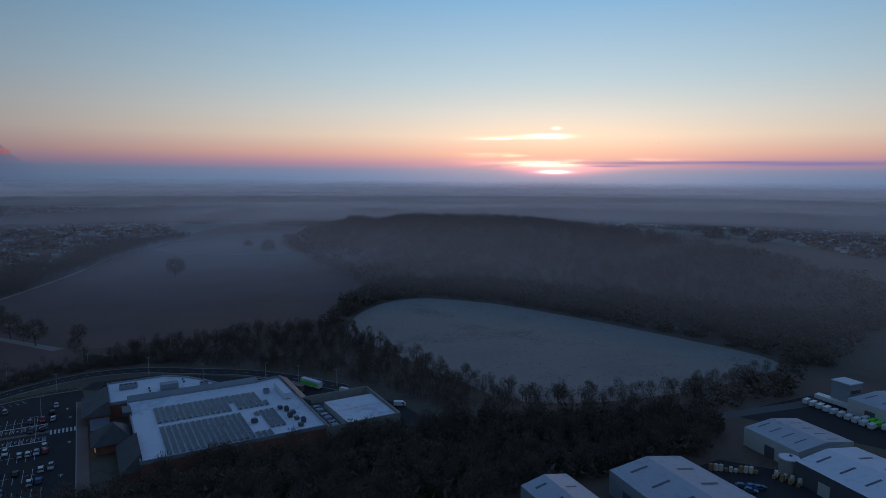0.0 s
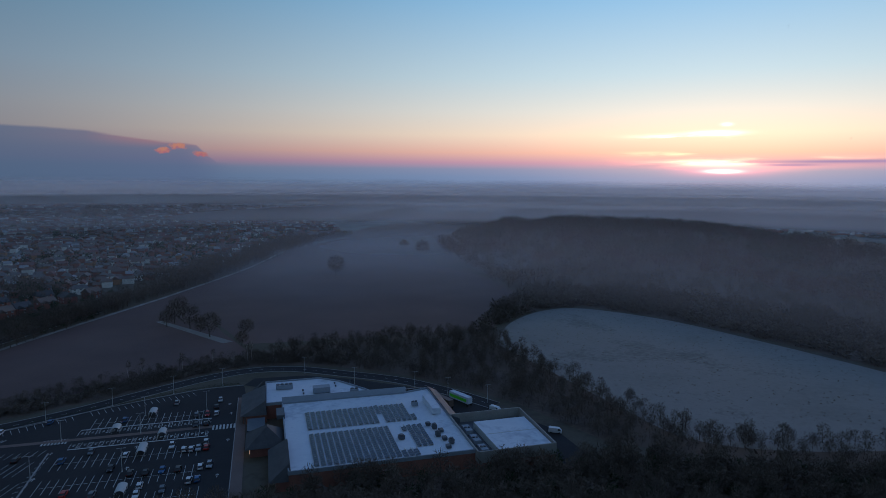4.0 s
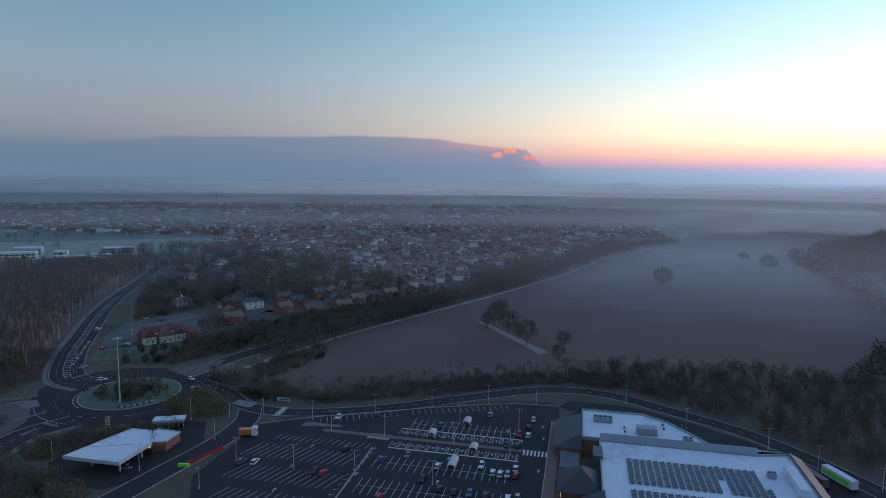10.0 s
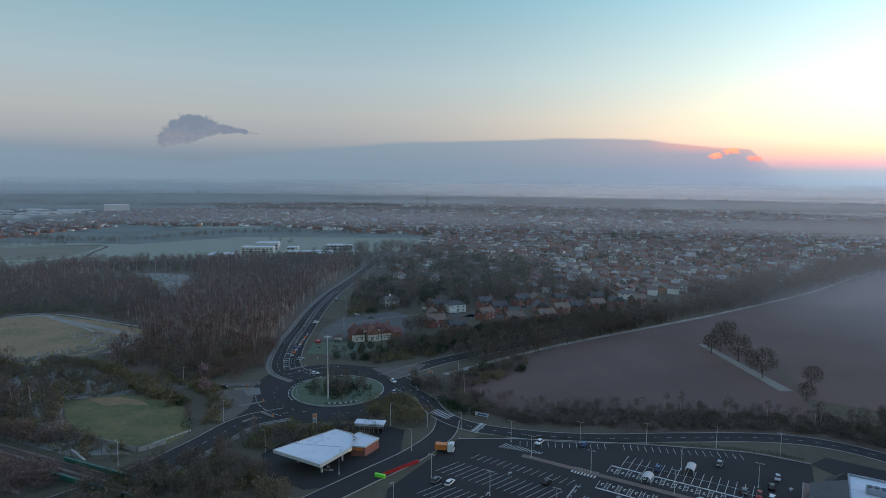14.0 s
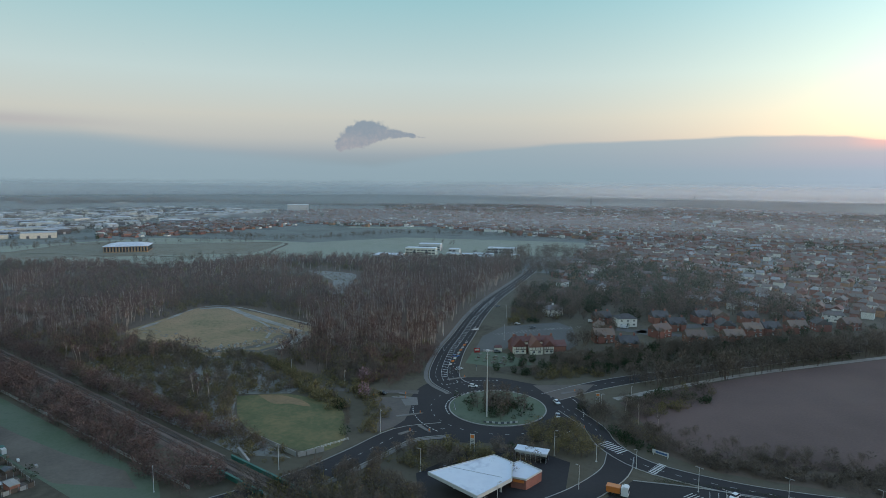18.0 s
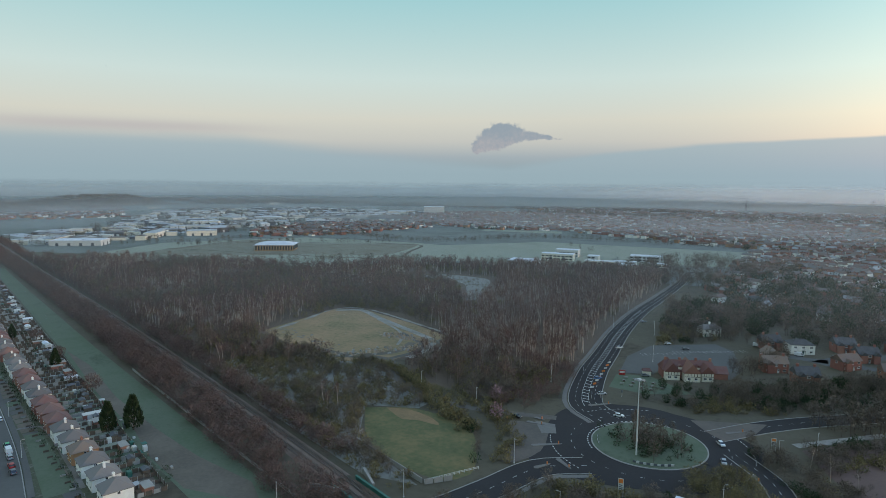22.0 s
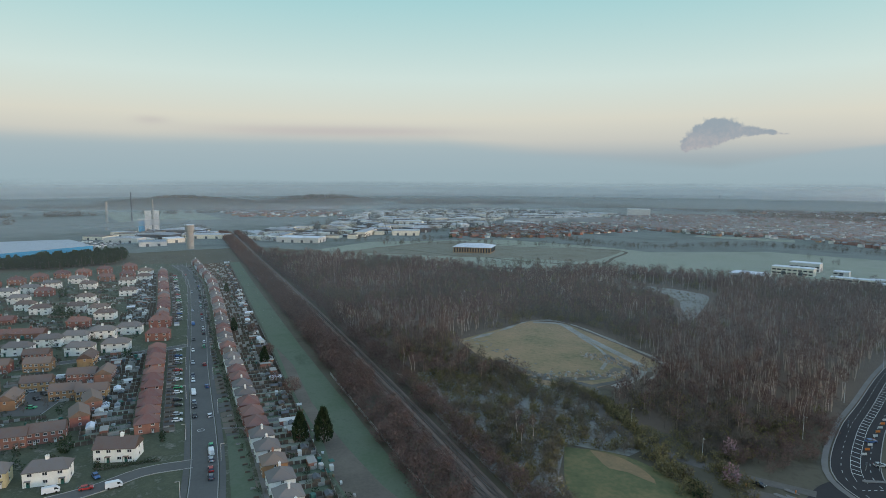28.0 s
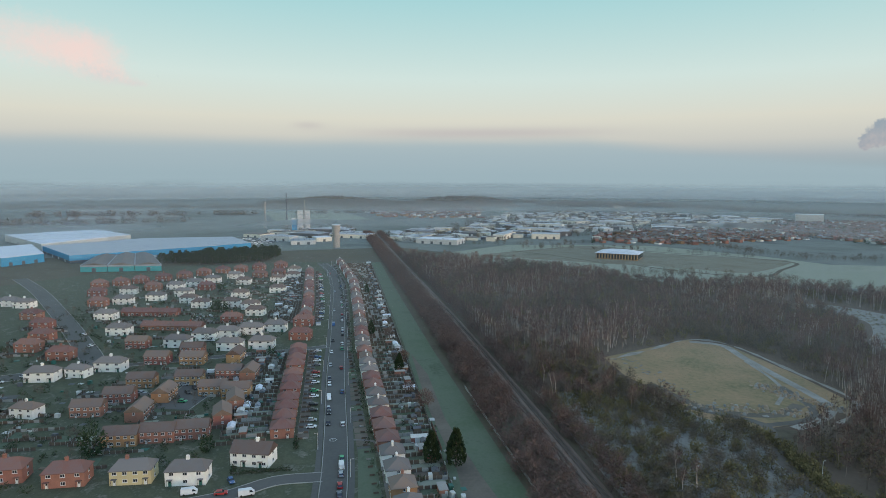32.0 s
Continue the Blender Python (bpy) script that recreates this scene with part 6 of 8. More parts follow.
for i in range(9):
    rooftop_unit(30 + (i * 7) % 28, 8 + (i * 5) % 16, 6.2, .7, .7, .5, 0, "small roof vent on the frosted roof", M_DARKSTEEL)
# solar rows, tilted strips of single panels
ROWS = []
a = 29.0
while a < 69:
    lo, hi = -26.5, -8.5
    if a > 54.5 and a < 57.5:
        lo = -17.5
    if a > 66.5:
        lo, hi = -26.5, -20.0
    ROWS.append((a, lo, hi))
    if a < 56:
        ROWS.append((a, -56.0, -29.5))
    elif a < 62:
        ROWS.append((a, -57.0, -50.5))
        if a > 60:
            ROWS.append((a, -36.0, -31.0))
    elif a < 69:
        ROWS.append((a, -50.0, -31.5))
    a += 2.05
solar = empty("solar_array", "dark solar panels in long rows on a frosted flat roof", "solar array", m=ST)
for a, lo, hi in ROWS:
    mb = MB()
    n = max(1, int((hi - lo) / 1.68))
    for i in range(n):
        b0 = lo + i * 1.68 + .04
        for k, (m_, w0, w1, dz) in enumerate(((0, 0, 1.62, 0), (1, .05, 1.57, .012))):
            mb.add([(a + w0 * .97, b0 + w0 * 0 + k * .05, 6.32 + w0 * .2 + dz), (a + w1 * .97, b0 + k * .05, 6.32 + w1 * .2 + dz), (a + w1 * .97, b0 + 1.6 - k * .05, 6.32 + w1 * .2 + dz), (a + w0 * .97, b0 + 1.6 - k * .05, 6.32 + w0 * .2 + dz)], [(0, 1, 2, 3)], m_)
    mb.box(a + .2, (lo + hi) / 2, 6.0, .08, hi - lo, .34, m=0)
    mb.box(a + 1.45, (lo + hi) / 2, 6.0, .08, hi - lo, .58, m=0)
    mb.ob("solar_strip", [M_POLE, M_SOLAR], solar)

# bay lines and arrows
PAINTED = MB()
LZ = .135


def stline(a0, b0, a1, b1, w=.12, mb=PAINTED, m=0, z=LZ):
    (x0, y0), (x1, y1) = stw(a0, b0), stw(a1, b1)
    d = Vector((x1 - x0, y1 - y0)).normalized() * w / 2
    n = Vector((-d.y, d.x))
    mb.add([(x0 - n.x, y0 - n.y, z), (x1 - n.x, y1 - n.y, z), (x1 + n.x, y1 + n.y, z), (x0 + n.x, y0 + n.y, z)], [(0, 1, 2, 3)], m)


def bays(a0, a1, b0, depth, step=2.5, skew=0.0):
    n = int((a1 - a0) / step)
    for i in range(n + 1):
        stline(a0 + i * step, b0, a0 + i * step + skew, b0 + depth, .16)


for b0, a0, a1 in ((16, -50, -8), (-19, -54, -8), (-36, -54, -8), (-52, -56, -6)):
    bays(a0, a1, b0, 5), bays(a0, a1, b0, -5)
    stline(a0, b0, a1, b0, .14)
for b0, a0, a1 in ((-20, -100, -62), (-36, -97, -60), (-52, -94, -60)):
    bays(a0, a1, b0, 5, skew=1.6), bays(a0, a1, b0, -5, skew=-1.6)
bays(-95, -60, -6, -4.5, skew=-1.2)
for (x0, y0), (x1, y1) in (((-44, 291), (-12, 300.5)), ((-8, 302), (34, 310))):
    n = int(math.hypot(x1 - x0, y1 - y0) / 2.5)
    for i in range(n):
        x, y = x0 + (x1 - x0) * i / n, y0 + (y1 - y0) * i / n
        PAINTED.add([(x - .07, y, LZ), (x + .9, y - 4.4, LZ), (x + 1.06, y - 4.4, LZ), (x + .09, y, LZ)], [(0, 1, 2, 3)])
for b0, s in ((5, 1), (-2, -1)):
    for i in range(13):
        a = -53 + i * 3.6
        stline(a, b0, a, b0 + s * 4.8, .16), stline(a + 2.4, b0, a + 2.4, b0 + s * 4.8, .16)
        for k in range(4):
            stline(a + 2.5, b0 + s * (.4 + k * 1.15), a + 3.5, b0 + s * (1.2 + k * 1.15), .16)
        stline(a + .8, b0 + s * 1.6, a + 1.7, b0 + s * 1.6, .5), stline(a + 1.0, b0 + s * 2.2, a + 1.3, b0 + s * 3.0, .4)
        stline(a, b0 + s * 5.4, a + 3.5, b0 + s * 5.4, .7)
for k in range(8):
    stline(-5 + k * 1.3, -2, -5 + k * 1.3, 2.5, .7)
    stline(-63 + k * 1.1, -1.5, -63 + k * 1.1, 3, .6)
for k in range(14):
    stline(-92 + k * 1.1, 3 + k * .2, -91 + k * 1.1, 7.5, .3)
for k in range(12):
    stline(-57.5, -8 - k * 4, -57.5, -10.4 - k * 4, .12)
    stline(-58.5 - .2 * k, -10 - k * 3.4, -57 - .2 * k, -9.2 - k * 3.4, .2)
for a, b in ((1, -12), (1, 15), (-1, -40), (0, 26), (-57, -28), (-30, -10), (-30, 24), (-30, -27), (-80, -12), (-80, -28), (-78, -44)):
    stline(a, b, a, b - 2.4, .25), stline(a - .6, b - 1.0, a, b, .25), stline(a + .6, b - 1.0, a, b, .25)
tagged(PAINTED.ob("bay_markings", M_WHITE), "white painted bay lines, hatching and arrows on asphalt", "road marking", kind="stuff")
mb = MB()
mb.sheet([stw(-82, .2), stw(-5.5, .2), stw(-5.5, 2.6), stw(-82, 2.6)], .17)
mb.sheet([stw(3.2, -60), stw(7, -60), stw(7, 32), stw(3.2, 32)], .2)
tagged(mb.ob("pavement_spine", M_BRICKPAVE), "pinkish block-paved walkway through the car park", "pavement", kind="structure")
mb = MB()
kerb(mb, np.array([stw(3.2, -60), stw(3.2, 32)]), z1=.24)
kerb(mb, smooth_line([(-66, 284), (-46, 292), (-12, 302), (8, 307), (35, 312), (54, 310)]), .4, z1=.26)
kerb(mb, np.array([stw(-58.5, -9), stw(-57.2, -58)]), .5, z1=.24)
tagged(mb.ob("car_park_kerb", M_CONC), "concrete kerb round the car park", "kerb", kind="structure")
P = np.array(smooth_line([(-60, 288), (-46, 294), (-12, 304), (8, 309), (35, 314), (52, 313)], 1.2)) + rng.normal(size=(1, 2)) * .2
forest("car_park_hedge", "low clipped dark hedge along the car park edge", P, P_LOW, .3, .5, [M_BARK, M_HEDGE], category="hedge")

CARS = [(-36.9, 291.4), (-61.5, 250.2), (-57.0, 250.3), (-35.2, 245.0), (-32.2, 243.5), (-14.3, 254.7), (-5.8, 258.6), (-28.2, 262.3), (5.1, 250.8), (19.8, 252.2), (23.3, 247.1), (25.7, 246.4), (28.1, 246.1), (31.1, 250.4), (30.7, 245.6), (0.6, 241.6), (6.3, 235.5), (10.8, 233.7), (15.7, 233.3), (20.5, 231.9),
        (27.2, 230.7), (30.1, 230.7), (-11.7, 229.3), (8.9, 225.0), (7.8, 219.3), (23.0, 222.2), (25.4, 222.0), (15.1, 219.5), (-4.1, 225.2), (24.4, 297.5), (41.5, 293.2), (38.9, 285.7), (38.0, 278.0), (34.6, 278.4), (30.5, 279.6), (33.2, 268.5), (29.4, 268.7), (4.7, 285.6), (-21.3, 295.7)]
COLS = "white grey white black red blue grey black white white white white silver white red black black black blue black white silver red white white white blue grey grey silver silver black white red grey black black blue blue".split()
for i, ((x, y), c) in enumerate(zip(CARS, COLS)):
    car(c, x, y, 79.5 + (180 if i % 3 == 0 else 0) + (i * 37 % 7 - 3), "suv" if i % 4 == 1 else "car", group="cars in the store car park")
lorry("delivery_van", "orange and white box delivery van on asphalt", -68, 271.5, 10, PAINT["orange"], PAINT["white"], 4.2, h=3.0)
lorry("lorry_trailer", "white articulated trailer with yellow and green side", 134.5, 247, -76, M_ROOFSNOW, None, 12, stripe=PAINT["lime"])
lorry("old_trailer", "brown-grey container trailer beside the store", 126, 247, -78, M_TILE_BROWN, None, 11)
car("white", 143, 232, -70, "van", group="yard vehicles", label="white panel van in the service yard")
car("white", 152, 203, -40, "van", group="yard vehicles", label="white panel van in the service yard")


def shelter(x, y, L):
    e = empty("trolley_shelter", "curved translucent white trolley shelter on posts", "trolley shelter", "trolley shelters", m=pose(x, y, .12, 0, 0, 79.5))
    n = 8
    mb = MB()
    for k, r in ((0, 0), (1, .06)):
        for i in range(n + 1):
            t = math.pi * (.12 + .76 * i / n)
            for s in (-1, 1):
                mb.v.append((s * L / 2, math.cos(t) * (1.5 + r), 1.2 + math.sin(t) * (1.2 + r)))
    for i in range(n):
        a, b = 2 * i, 2 * (n + 1) + 2 * i
        mb.f += [(a, a + 1, a + 3, a + 2), (b + 2, b + 3, b + 1, b)]
        mb.m += [0, 0]
    mb.ob("canopy", M_OFFWHITE, e)
    for sx in (-1, 0, 1):
        for sy in (-1, 1):
            MB().cyl(sx * (L / 2 - .2), sy * 1.35, 0, 1.75, .05, n=6).ob("post", M_POLE, e)
    for sy in (-1, 1):
        MB().box(0, sy * 1.38, .8, L, .05, .1).ob("side_rail", M_POLE, e)


for x, y, L in ((14.9, 288, 5.5), (1.8, 276, 4.5), (17.2, 264.2, 5), (10.1, 251.7, 7.5), (3.8, 222.9, 6)):
    shelter(x, y, L)
for i, (x, y) in enumerate(((-47, 289), (-37, 278.5), (-23, 297.5), (0, 305.5), (12, 288.5), (24, 312), (45, 314), (-16, 274.5), (10, 270), (35, 285), (-64, 252), (-43, 248), (-22, 245), (4, 239), (30, 262), (101, 290), (124, 272), (134, 258), (145, 242), (84, 316))):
    street_lamp(x, y, 8.0, -10.5, "twin")
# petrol station
land("forecourt_slab", "stained concrete filling station forecourt", [(-126, 246), (-122, 270), (-108, 286), (-88, 284), (-80, 262), (-84, 240), (-98, 230), (-116, 234)], .119, M_ASPH2, "forecourt")
canopy = empty("station_canopy", "flat frosted filling station canopy on posts", "canopy")
CAN = [(-116.6, 240.2), (-106.2, 263.2), (-98.6, 262.0), (-93.4, 252.3), (-96.1, 236.7)]
mb = MB(); mb.prism(CAN, 4.7, 5.5, 0, 1); mb.ob("roof_slab", [M_OFFWHITE, M_ROOFSNOW], canopy)
mb = MB(); parapet(mb, CAN, 4.6, 5.75, .25); mb.ob("fascia", M_OFFWHITE, canopy)
for x, y in ((-110, 245), (-105, 256), (-99, 242), (-97, 252)):
    MB().box(x, y, .13, .5, .5, 4.6).ob("post", M_POLE, canopy)
mb = MB(); mb.box(-106, 249, 5.52, 20, .12, .06, math.radians(12)); mb.ob("roof_seam", M_STEEL, canopy)
for x, y in ((-110, 247), (-105, 258), (-99, 244)):
    e = empty("fuel_pump", "dark fuel pump under the canopy", "fuel pump", "fuel pumps", m=pose(x, y, .13, 0, 0, 12))
    MB().box(1.2, 0, .1, .9, .5, 1.6).ob("cabinet", M_DARKSTEEL, e), MB().box(1.2, 0, 0, 3.2, 1.1, .14).ob("plinth", M_CONC, e), MB().box(1.2, -.28, 1.1, .6, .04, .4).ob("display", M_OFFWHITE, e)
shop = empty("station_shop", "small red brick filling station shop with flat frosted roof", "shop")
SH = [(-100.5, 264.5), (-99, 268), (-90, 266), (-91.2, 257.7), (-96, 256.5)]
mb = MB(); mb.prism(SH, .1, 3.5, 0, 1); mb.ob("wall", [M_BRICK, M_ROOFSNOW], shop)
mb = MB(); parapet(mb, SH, 3.3, 3.85, .2); mb.ob("roof_edge", M_OFFWHITE, shop)
MB().box(-96.9, 259.2, .8, .15, 3.4, 1.8, math.radians(-30)).ob("shop_window", M_WARM, shop, "lit shop window glowing orange")
MB().box(-93.5, 256.9, 2.3, 3.5, .12, .8, math.radians(14)).ob("sign_band", PAINT["orange"], shop)
wash = empty("car_wash", "glazed car wash box with a blue-grey roof", "car wash", m=pose(-100, 278.5, .13, 0, 0, 14))
MB().box(0, 0, 3.2, 11.5, 4.4, .4).ob("roof", M_ROOFSNOW, wash)
MB().box(0, -2.0, 2.5, 11.3, .2, .7).ob("fascia", M_OFFWHITE, wash)
for i in range(7):
    MB().box(-5.4 + i * 1.8, -1.9, 0, .14, .14, 2.6).ob("post", M_POLE, wash)
MB().box(0, 1.9, 0, 11.2, .12, 3.2).ob("rear_wall", M_STEEL, wash)
for s in (-1, 1):
    MB().box(s * 5.5, 0, 0, .1, 3.8, 3.2).ob("side_glass", M_PANE, wash)


def totem(x, y, h, rz, z=.1):
    e = empty("price_sign", "tall totem sign with orange panel and plain bars", "sign", "totem signs", m=pose(x, y, z, 0, 0, rz))
    for s in (-1, 1):
        MB().box(s * .75, 0, 0, .14, .2, h).ob("post", M_POLE, e)
    MB().box(0, 0, h * .45, 1.4, .25, h * .55).ob("panel", M_OFFWHITE, e)
    MB().box(0, -.14, h * .78, 1.3, .04, h * .2).box(0, .14, h * .78, 1.3, .04, h * .2).ob("orange_panel", PAINT["orange"], e)
    for k in range(3):
        MB().box(0, -.15, h * (.48 + k * .09), 1.1, .04, .28).box(0, .15, h * (.48 + k * .09), 1.1, .04, .28).ob("bar", M_DARKSTEEL, e)


totem(-120, 271, 6.5, 20)
totem(-101.7, 343.3, 5.0, 30)
fence = empty("red_fence", "low red painted fence with a bright lime end panel", "fence")
for i in range(9):
    t = i / 9
    MB().box(-79 + 7 * t + .4, 247 + 13.5 * t + .8, .1, 1.75, .12, 1.3, math.radians(62)).ob("board", PAINT["red"], fence)
MB().box(-79.6, 246.2, .1, 3.6, 1.0, 1.1, 0).ob("end_panel", PAINT["lime"], fence, "bright lime green panel")
sign = empty("store_banner", "white banner sign with dark bars on two posts", "sign", m=pose(-64, 307, .1, 0, 0, -8))
MB().box(0, 0, .8, 6, .15, 1.4).ob("board", M_OFFWHITE, sign)
MB().box(.3, -.1, 1.2, 4.2, .05, .6).ob("bar", PAINT["blue"], sign)
for s in (-1, 1):
    MB().box(s * 2.6, 0, 0, .12, .12, .9).ob("post", M_POLE, sign)

# ---- public house and village ----
land("pub_car_park", "pale worn tarmac car park with white bays", [(-191, 383), (-205, 414), (-208, 445), (-184, 478), (-170, 470), (-150, 436), (-148, 415), (-164, 428), (-182, 412), (-178, 394)], .12, M_STREET, "car park")
land("pub_lawn", "frosted lawn with picnic tables", [(-191, 381), (-177, 390), (-160, 384), (-150, 380), (-165, 364), (-182, 360)], .1, M_GREEN, "lawn")
mb = MB()
for r, (x0, y0) in enumerate(((-200, 422), (-190, 440), (-180, 452))):
    for i in range(12):
        x, y = x0 + i * 1.5, y0 + i * 2.0
        dashes(mb, np.array([(x, y), (x - 3.6, y + 2.8)]), .14, 4.4, 9, .14)
tagged(mb.ob("pub_bay_lines", M_WHITE), "white painted bay lines", "road marking", kind="stuff")
M_TUDOR = mat("tudor_infill", (.74, .70, .60), (.6, .56, .48), big=.4, small=2.0)
M_BEAM = mat("dark_timber", (.05, .035, .03), (.03, .022, .02), big=.6, small=4.0)
pub = empty("public_house", "public house with red tiled roofs and half-timbered gables", "public house", m=pose(-163, 402, 0, 0, 0, 42))
MB().box(0, 4, 0, 26, 9, 4.2).ob("main_wall", M_BRICK, pub)
MB().gable(0, 4, 4.2, 8.4, 26, 9, 0, 0, 2, .5).ob("main_roof", M_TILE_RED, pub)
MB().box(14, 3, 0, 9, 8, 3.2).ob("side_wall", M_BRICK, pub)
MB().gable(14, 3, 3.2, 6.0, 9, 8, 0, 0, 0, .4).ob("side_roof", M_TILE_RED, pub)
for x, d, wd in ((-9, -2.5, 7), (0, -4.5, 7.5), (7.5, -3.5, 5.5)):
    q = MB(); q.box(x, (d + 4) / 2 - .5, 0, wd, 6 - d, 4.4, m=0)
    q.add([(x - wd / 2, d - 1.5, 4.4), (x + wd / 2, d - 1.5, 4.4), (x, d - 1.5, 4.4 + wd * .55)], [(0, 1, 2)], 0)
    q.ob("gable_wall", M_TUDOR, pub)
    MB().gable(x, 3.1 + d / 2, 4.4, 4.6 + wd * .58, 9 - d, wd, 1.5708, 0, 0, .4).ob("gable_roof", M_TILE_RED, pub)
    for k in (-.3, -.1, .1, .3):
        MB().box(x + k * wd, d - 1.56, 2.6, .2, .1, 2.0 + (.45 - abs(k)) * wd * 1.0).ob("timber", M_BEAM, pub)
    MB().box(x, d - 1.56, 2.5, wd, .1, .22).ob("timber", M_BEAM, pub)
    for k in (-.22, .22):
        o = new("window", window_mesh(1.5, 1.15)); o.parent = pub; o.matrix_basis = pose(x + k * wd, d - 1.53, 1.0)
for x in (-11, -4, 4, 11):
    q = MB(); q.box(x, 4, 7.6, 1.1, .9, 2.0); q.ob("chimney", M_BRICK, pub)
for x in (-4.5, 4.2):
    q = MB(); q.box(x, .6, 4.6, 1.8, 2.2, 1.5, m=0); q.gable(x, .6, 6.1, 7.0, 2.4, 1.8, 1.5708, 1, 0, .2); q.ob("dormer", [M_TUDOR, M_TILE_RED], pub)
MB().box(0, -5.6, 3.1, 3.4, .1, .8).box(0, -5.68, 3.25, 2.6, .06, .5, m=1).ob("sign_board", [M_BEAM, M_OFFWHITE], pub, "dark sign board with a pale bar")
sgn = empty("pub_sign", "red roofed roadside sign with dark board", "sign", m=pose(-188, 381, .1, 0, 0, 40))
MB().box(0, 0, 0, 3.2, .3, 2.6).ob("board", PAINT["red"], sgn)
MB().box(0, -.2, 1.2, 2.4, .06, .9).ob("bar", M_OFFWHITE, sgn)
hut = empty("garden_hut", "small red roofed garden hut", "hut", m=pose(-180, 391, .1, 0, 0, 40))
MB().box(0, 0, 0, 4, 3, 2.4).ob("wall", M_TUDOR, hut); MB().gable(0, 0, 2.4, 3.6, 4, 3, 0, 0, .8).ob("roof", M_TILE_RED, hut)
for i in range(14):
    x, y = -184 + (i % 5) * 4.6 + (i // 5) * 2.0, 378 - (i // 5) * 5.0 + (i % 5) * .8
    e = empty("picnic_table", "frosted timber picnic table on the lawn", "picnic table", "picnic tables", m=pose(x, y, .1, 0, 0, 40 + i * 17))
    MB().box(0, 0, .7, 1.8, .75, .06).ob("top", M_FROST, e)
    for s in (-1, 1):
        MB().box(0, s * .7, .42, 1.8, .28, .05).ob("bench", M_FROST, e)
        MB().box(s * .7, 0, 0, .1, 1.4, .44).ob("leg", M_TIMBER, e)
for i, (k, x, y, rz) in enumerate((("white_square", -144, 498, 42), ("village_red", -159, 494, 45), ("village_gable", -147, 464, 130), ("village_gable", -140, 448, 40), ("village_red", -122, 439, 40), ("village_gable", -116, 482, 60), ("village_red", -113, 506, 40), ("village_red", -105, 540, 50), ("village_gable", -94, 478, 35), ("village_red", -86, 520, 120),
                                   ("village_gable", -76, 494, 40), ("village_red", -78, 557, 50), ("village_red", -61, 531, 40), ("village_gable", -48, 546, 40), ("village_red", -36, 563, 120), ("semi_white", -197, 497, 60), ("village_gable", -207, 505, 20), ("village_gable", -222, 560, 60), ("village_red", -216, 618, 20), ("semi_brown", -219, 640, 60),
                                   ("village_gable", -120, 638, 10), ("village_red", -100, 656, 40), ("village_red", -128, 520, 40), ("village_gable", -95, 550, 120), ("village_gable", -70, 520, 40), ("village_red", -52, 575, 30), ("semi_white", -30, 600, 20), ("semi_brown", -60, 620, 50), ("village_red", -180, 600, 30), ("semi_white", -160, 640, 60), ("village_gable", -20, 578, 45))):
    house(k, x, y, rz, group="village houses")
mb = MB()
for pts, wd in (([(-128, 480), (-122, 500), (-108, 522), (-92, 540)], 5), ([(-122, 492), (-100, 492), (-80, 508), (-50, 555)], 4), ([(-160, 484), (-140, 484), (-126, 488)], 4)):
    ribbon(mb, smooth_line(pts), wd, wd, .11)
tagged(mb.ob("road_village", M_STREET), "grey residential court between village houses", "road", kind="structure")
for i, (x, y, rz, c) in enumerate(((-165, 492, 20, "white"), (-141, 489, 20, "white"), (-126, 500, 50, "grey"), (-112, 520, 60, "silver"), (-100, 530, 10, "black"), (-92, 495, 80, "white"), (-82, 508, 30, "silver"), (-203, 455, 50, "white"), (-190, 452, 50, "grey"), (-179, 388, 40, "grey"), (-182, 394, 40, "silver"))):
    car(c, x, y, rz, "van" if i < 2 else "car", group="cars by the village")
# cars on the roads
for x, y, rz, c in ((-216.9, 424.5, 65, "white"), (-192.3, 366, 70, "blue"), (-178, 348, 60, "silver"), (-185.3, 297, 10, "black"), (-116.7, 334, -40, "white"), (-109.3, 319.5, -60, "silver"), (-244, 498, 68, "silver"), (-157.7, 330, 20, "white")):
    car(c, x, y, rz, z=.17, group="cars on the roads", label="%s car stopped on the dark road" % c)

# ---- roundabout furniture and markings ----
RM = MB()
RZ = .175
ml = ROADS["main"]
dashes(RM, offset_line(ml, 4.3), .18, 2, 4, RZ), dashes(RM, offset_line(ml, -4.3), .18, 2, 4, RZ)
for o in (1.5, -1.5):
    dashes(RM, offset_line(ml[4:], o), .16, 3.6, .4, RZ)
seg = ml[5:58:1]
for i in range(0, len(seg) - 1):
    g = seg[i + 1] - seg[i]
    g = g / np.linalg.norm(g)
    n = np.array([-g[1], g[0]])
    p, q = seg[i] - n * 1.4, seg[i] + n * 1.4 + g * 1.2
    RM.add([(*p, RZ), (*(p + g * .5), RZ), (*(q + g * .5), RZ), (*q, RZ)], [(0, 1, 2, 3)])
for r in (28.5,):
    dashes(RM, circle(*RC, r, 90), .16, 1.6, 4.5, RZ)
dashes(RM, circle(*RC, 22.2, 90, 100, 240), .5, 1.0, 1.0, RZ)
for a0, a1 in ((120, 165), (215, 262), (20, 62), (-25, 10)):
    dashes(RM, circle(*RC, 36.2, 60, a0, a1), .35, 1.0, 1.0, RZ)
for k in ("bridge", "east", "store"):
    dashes(RM, ROADS[k], .15, 2.0, 3.5, RZ)
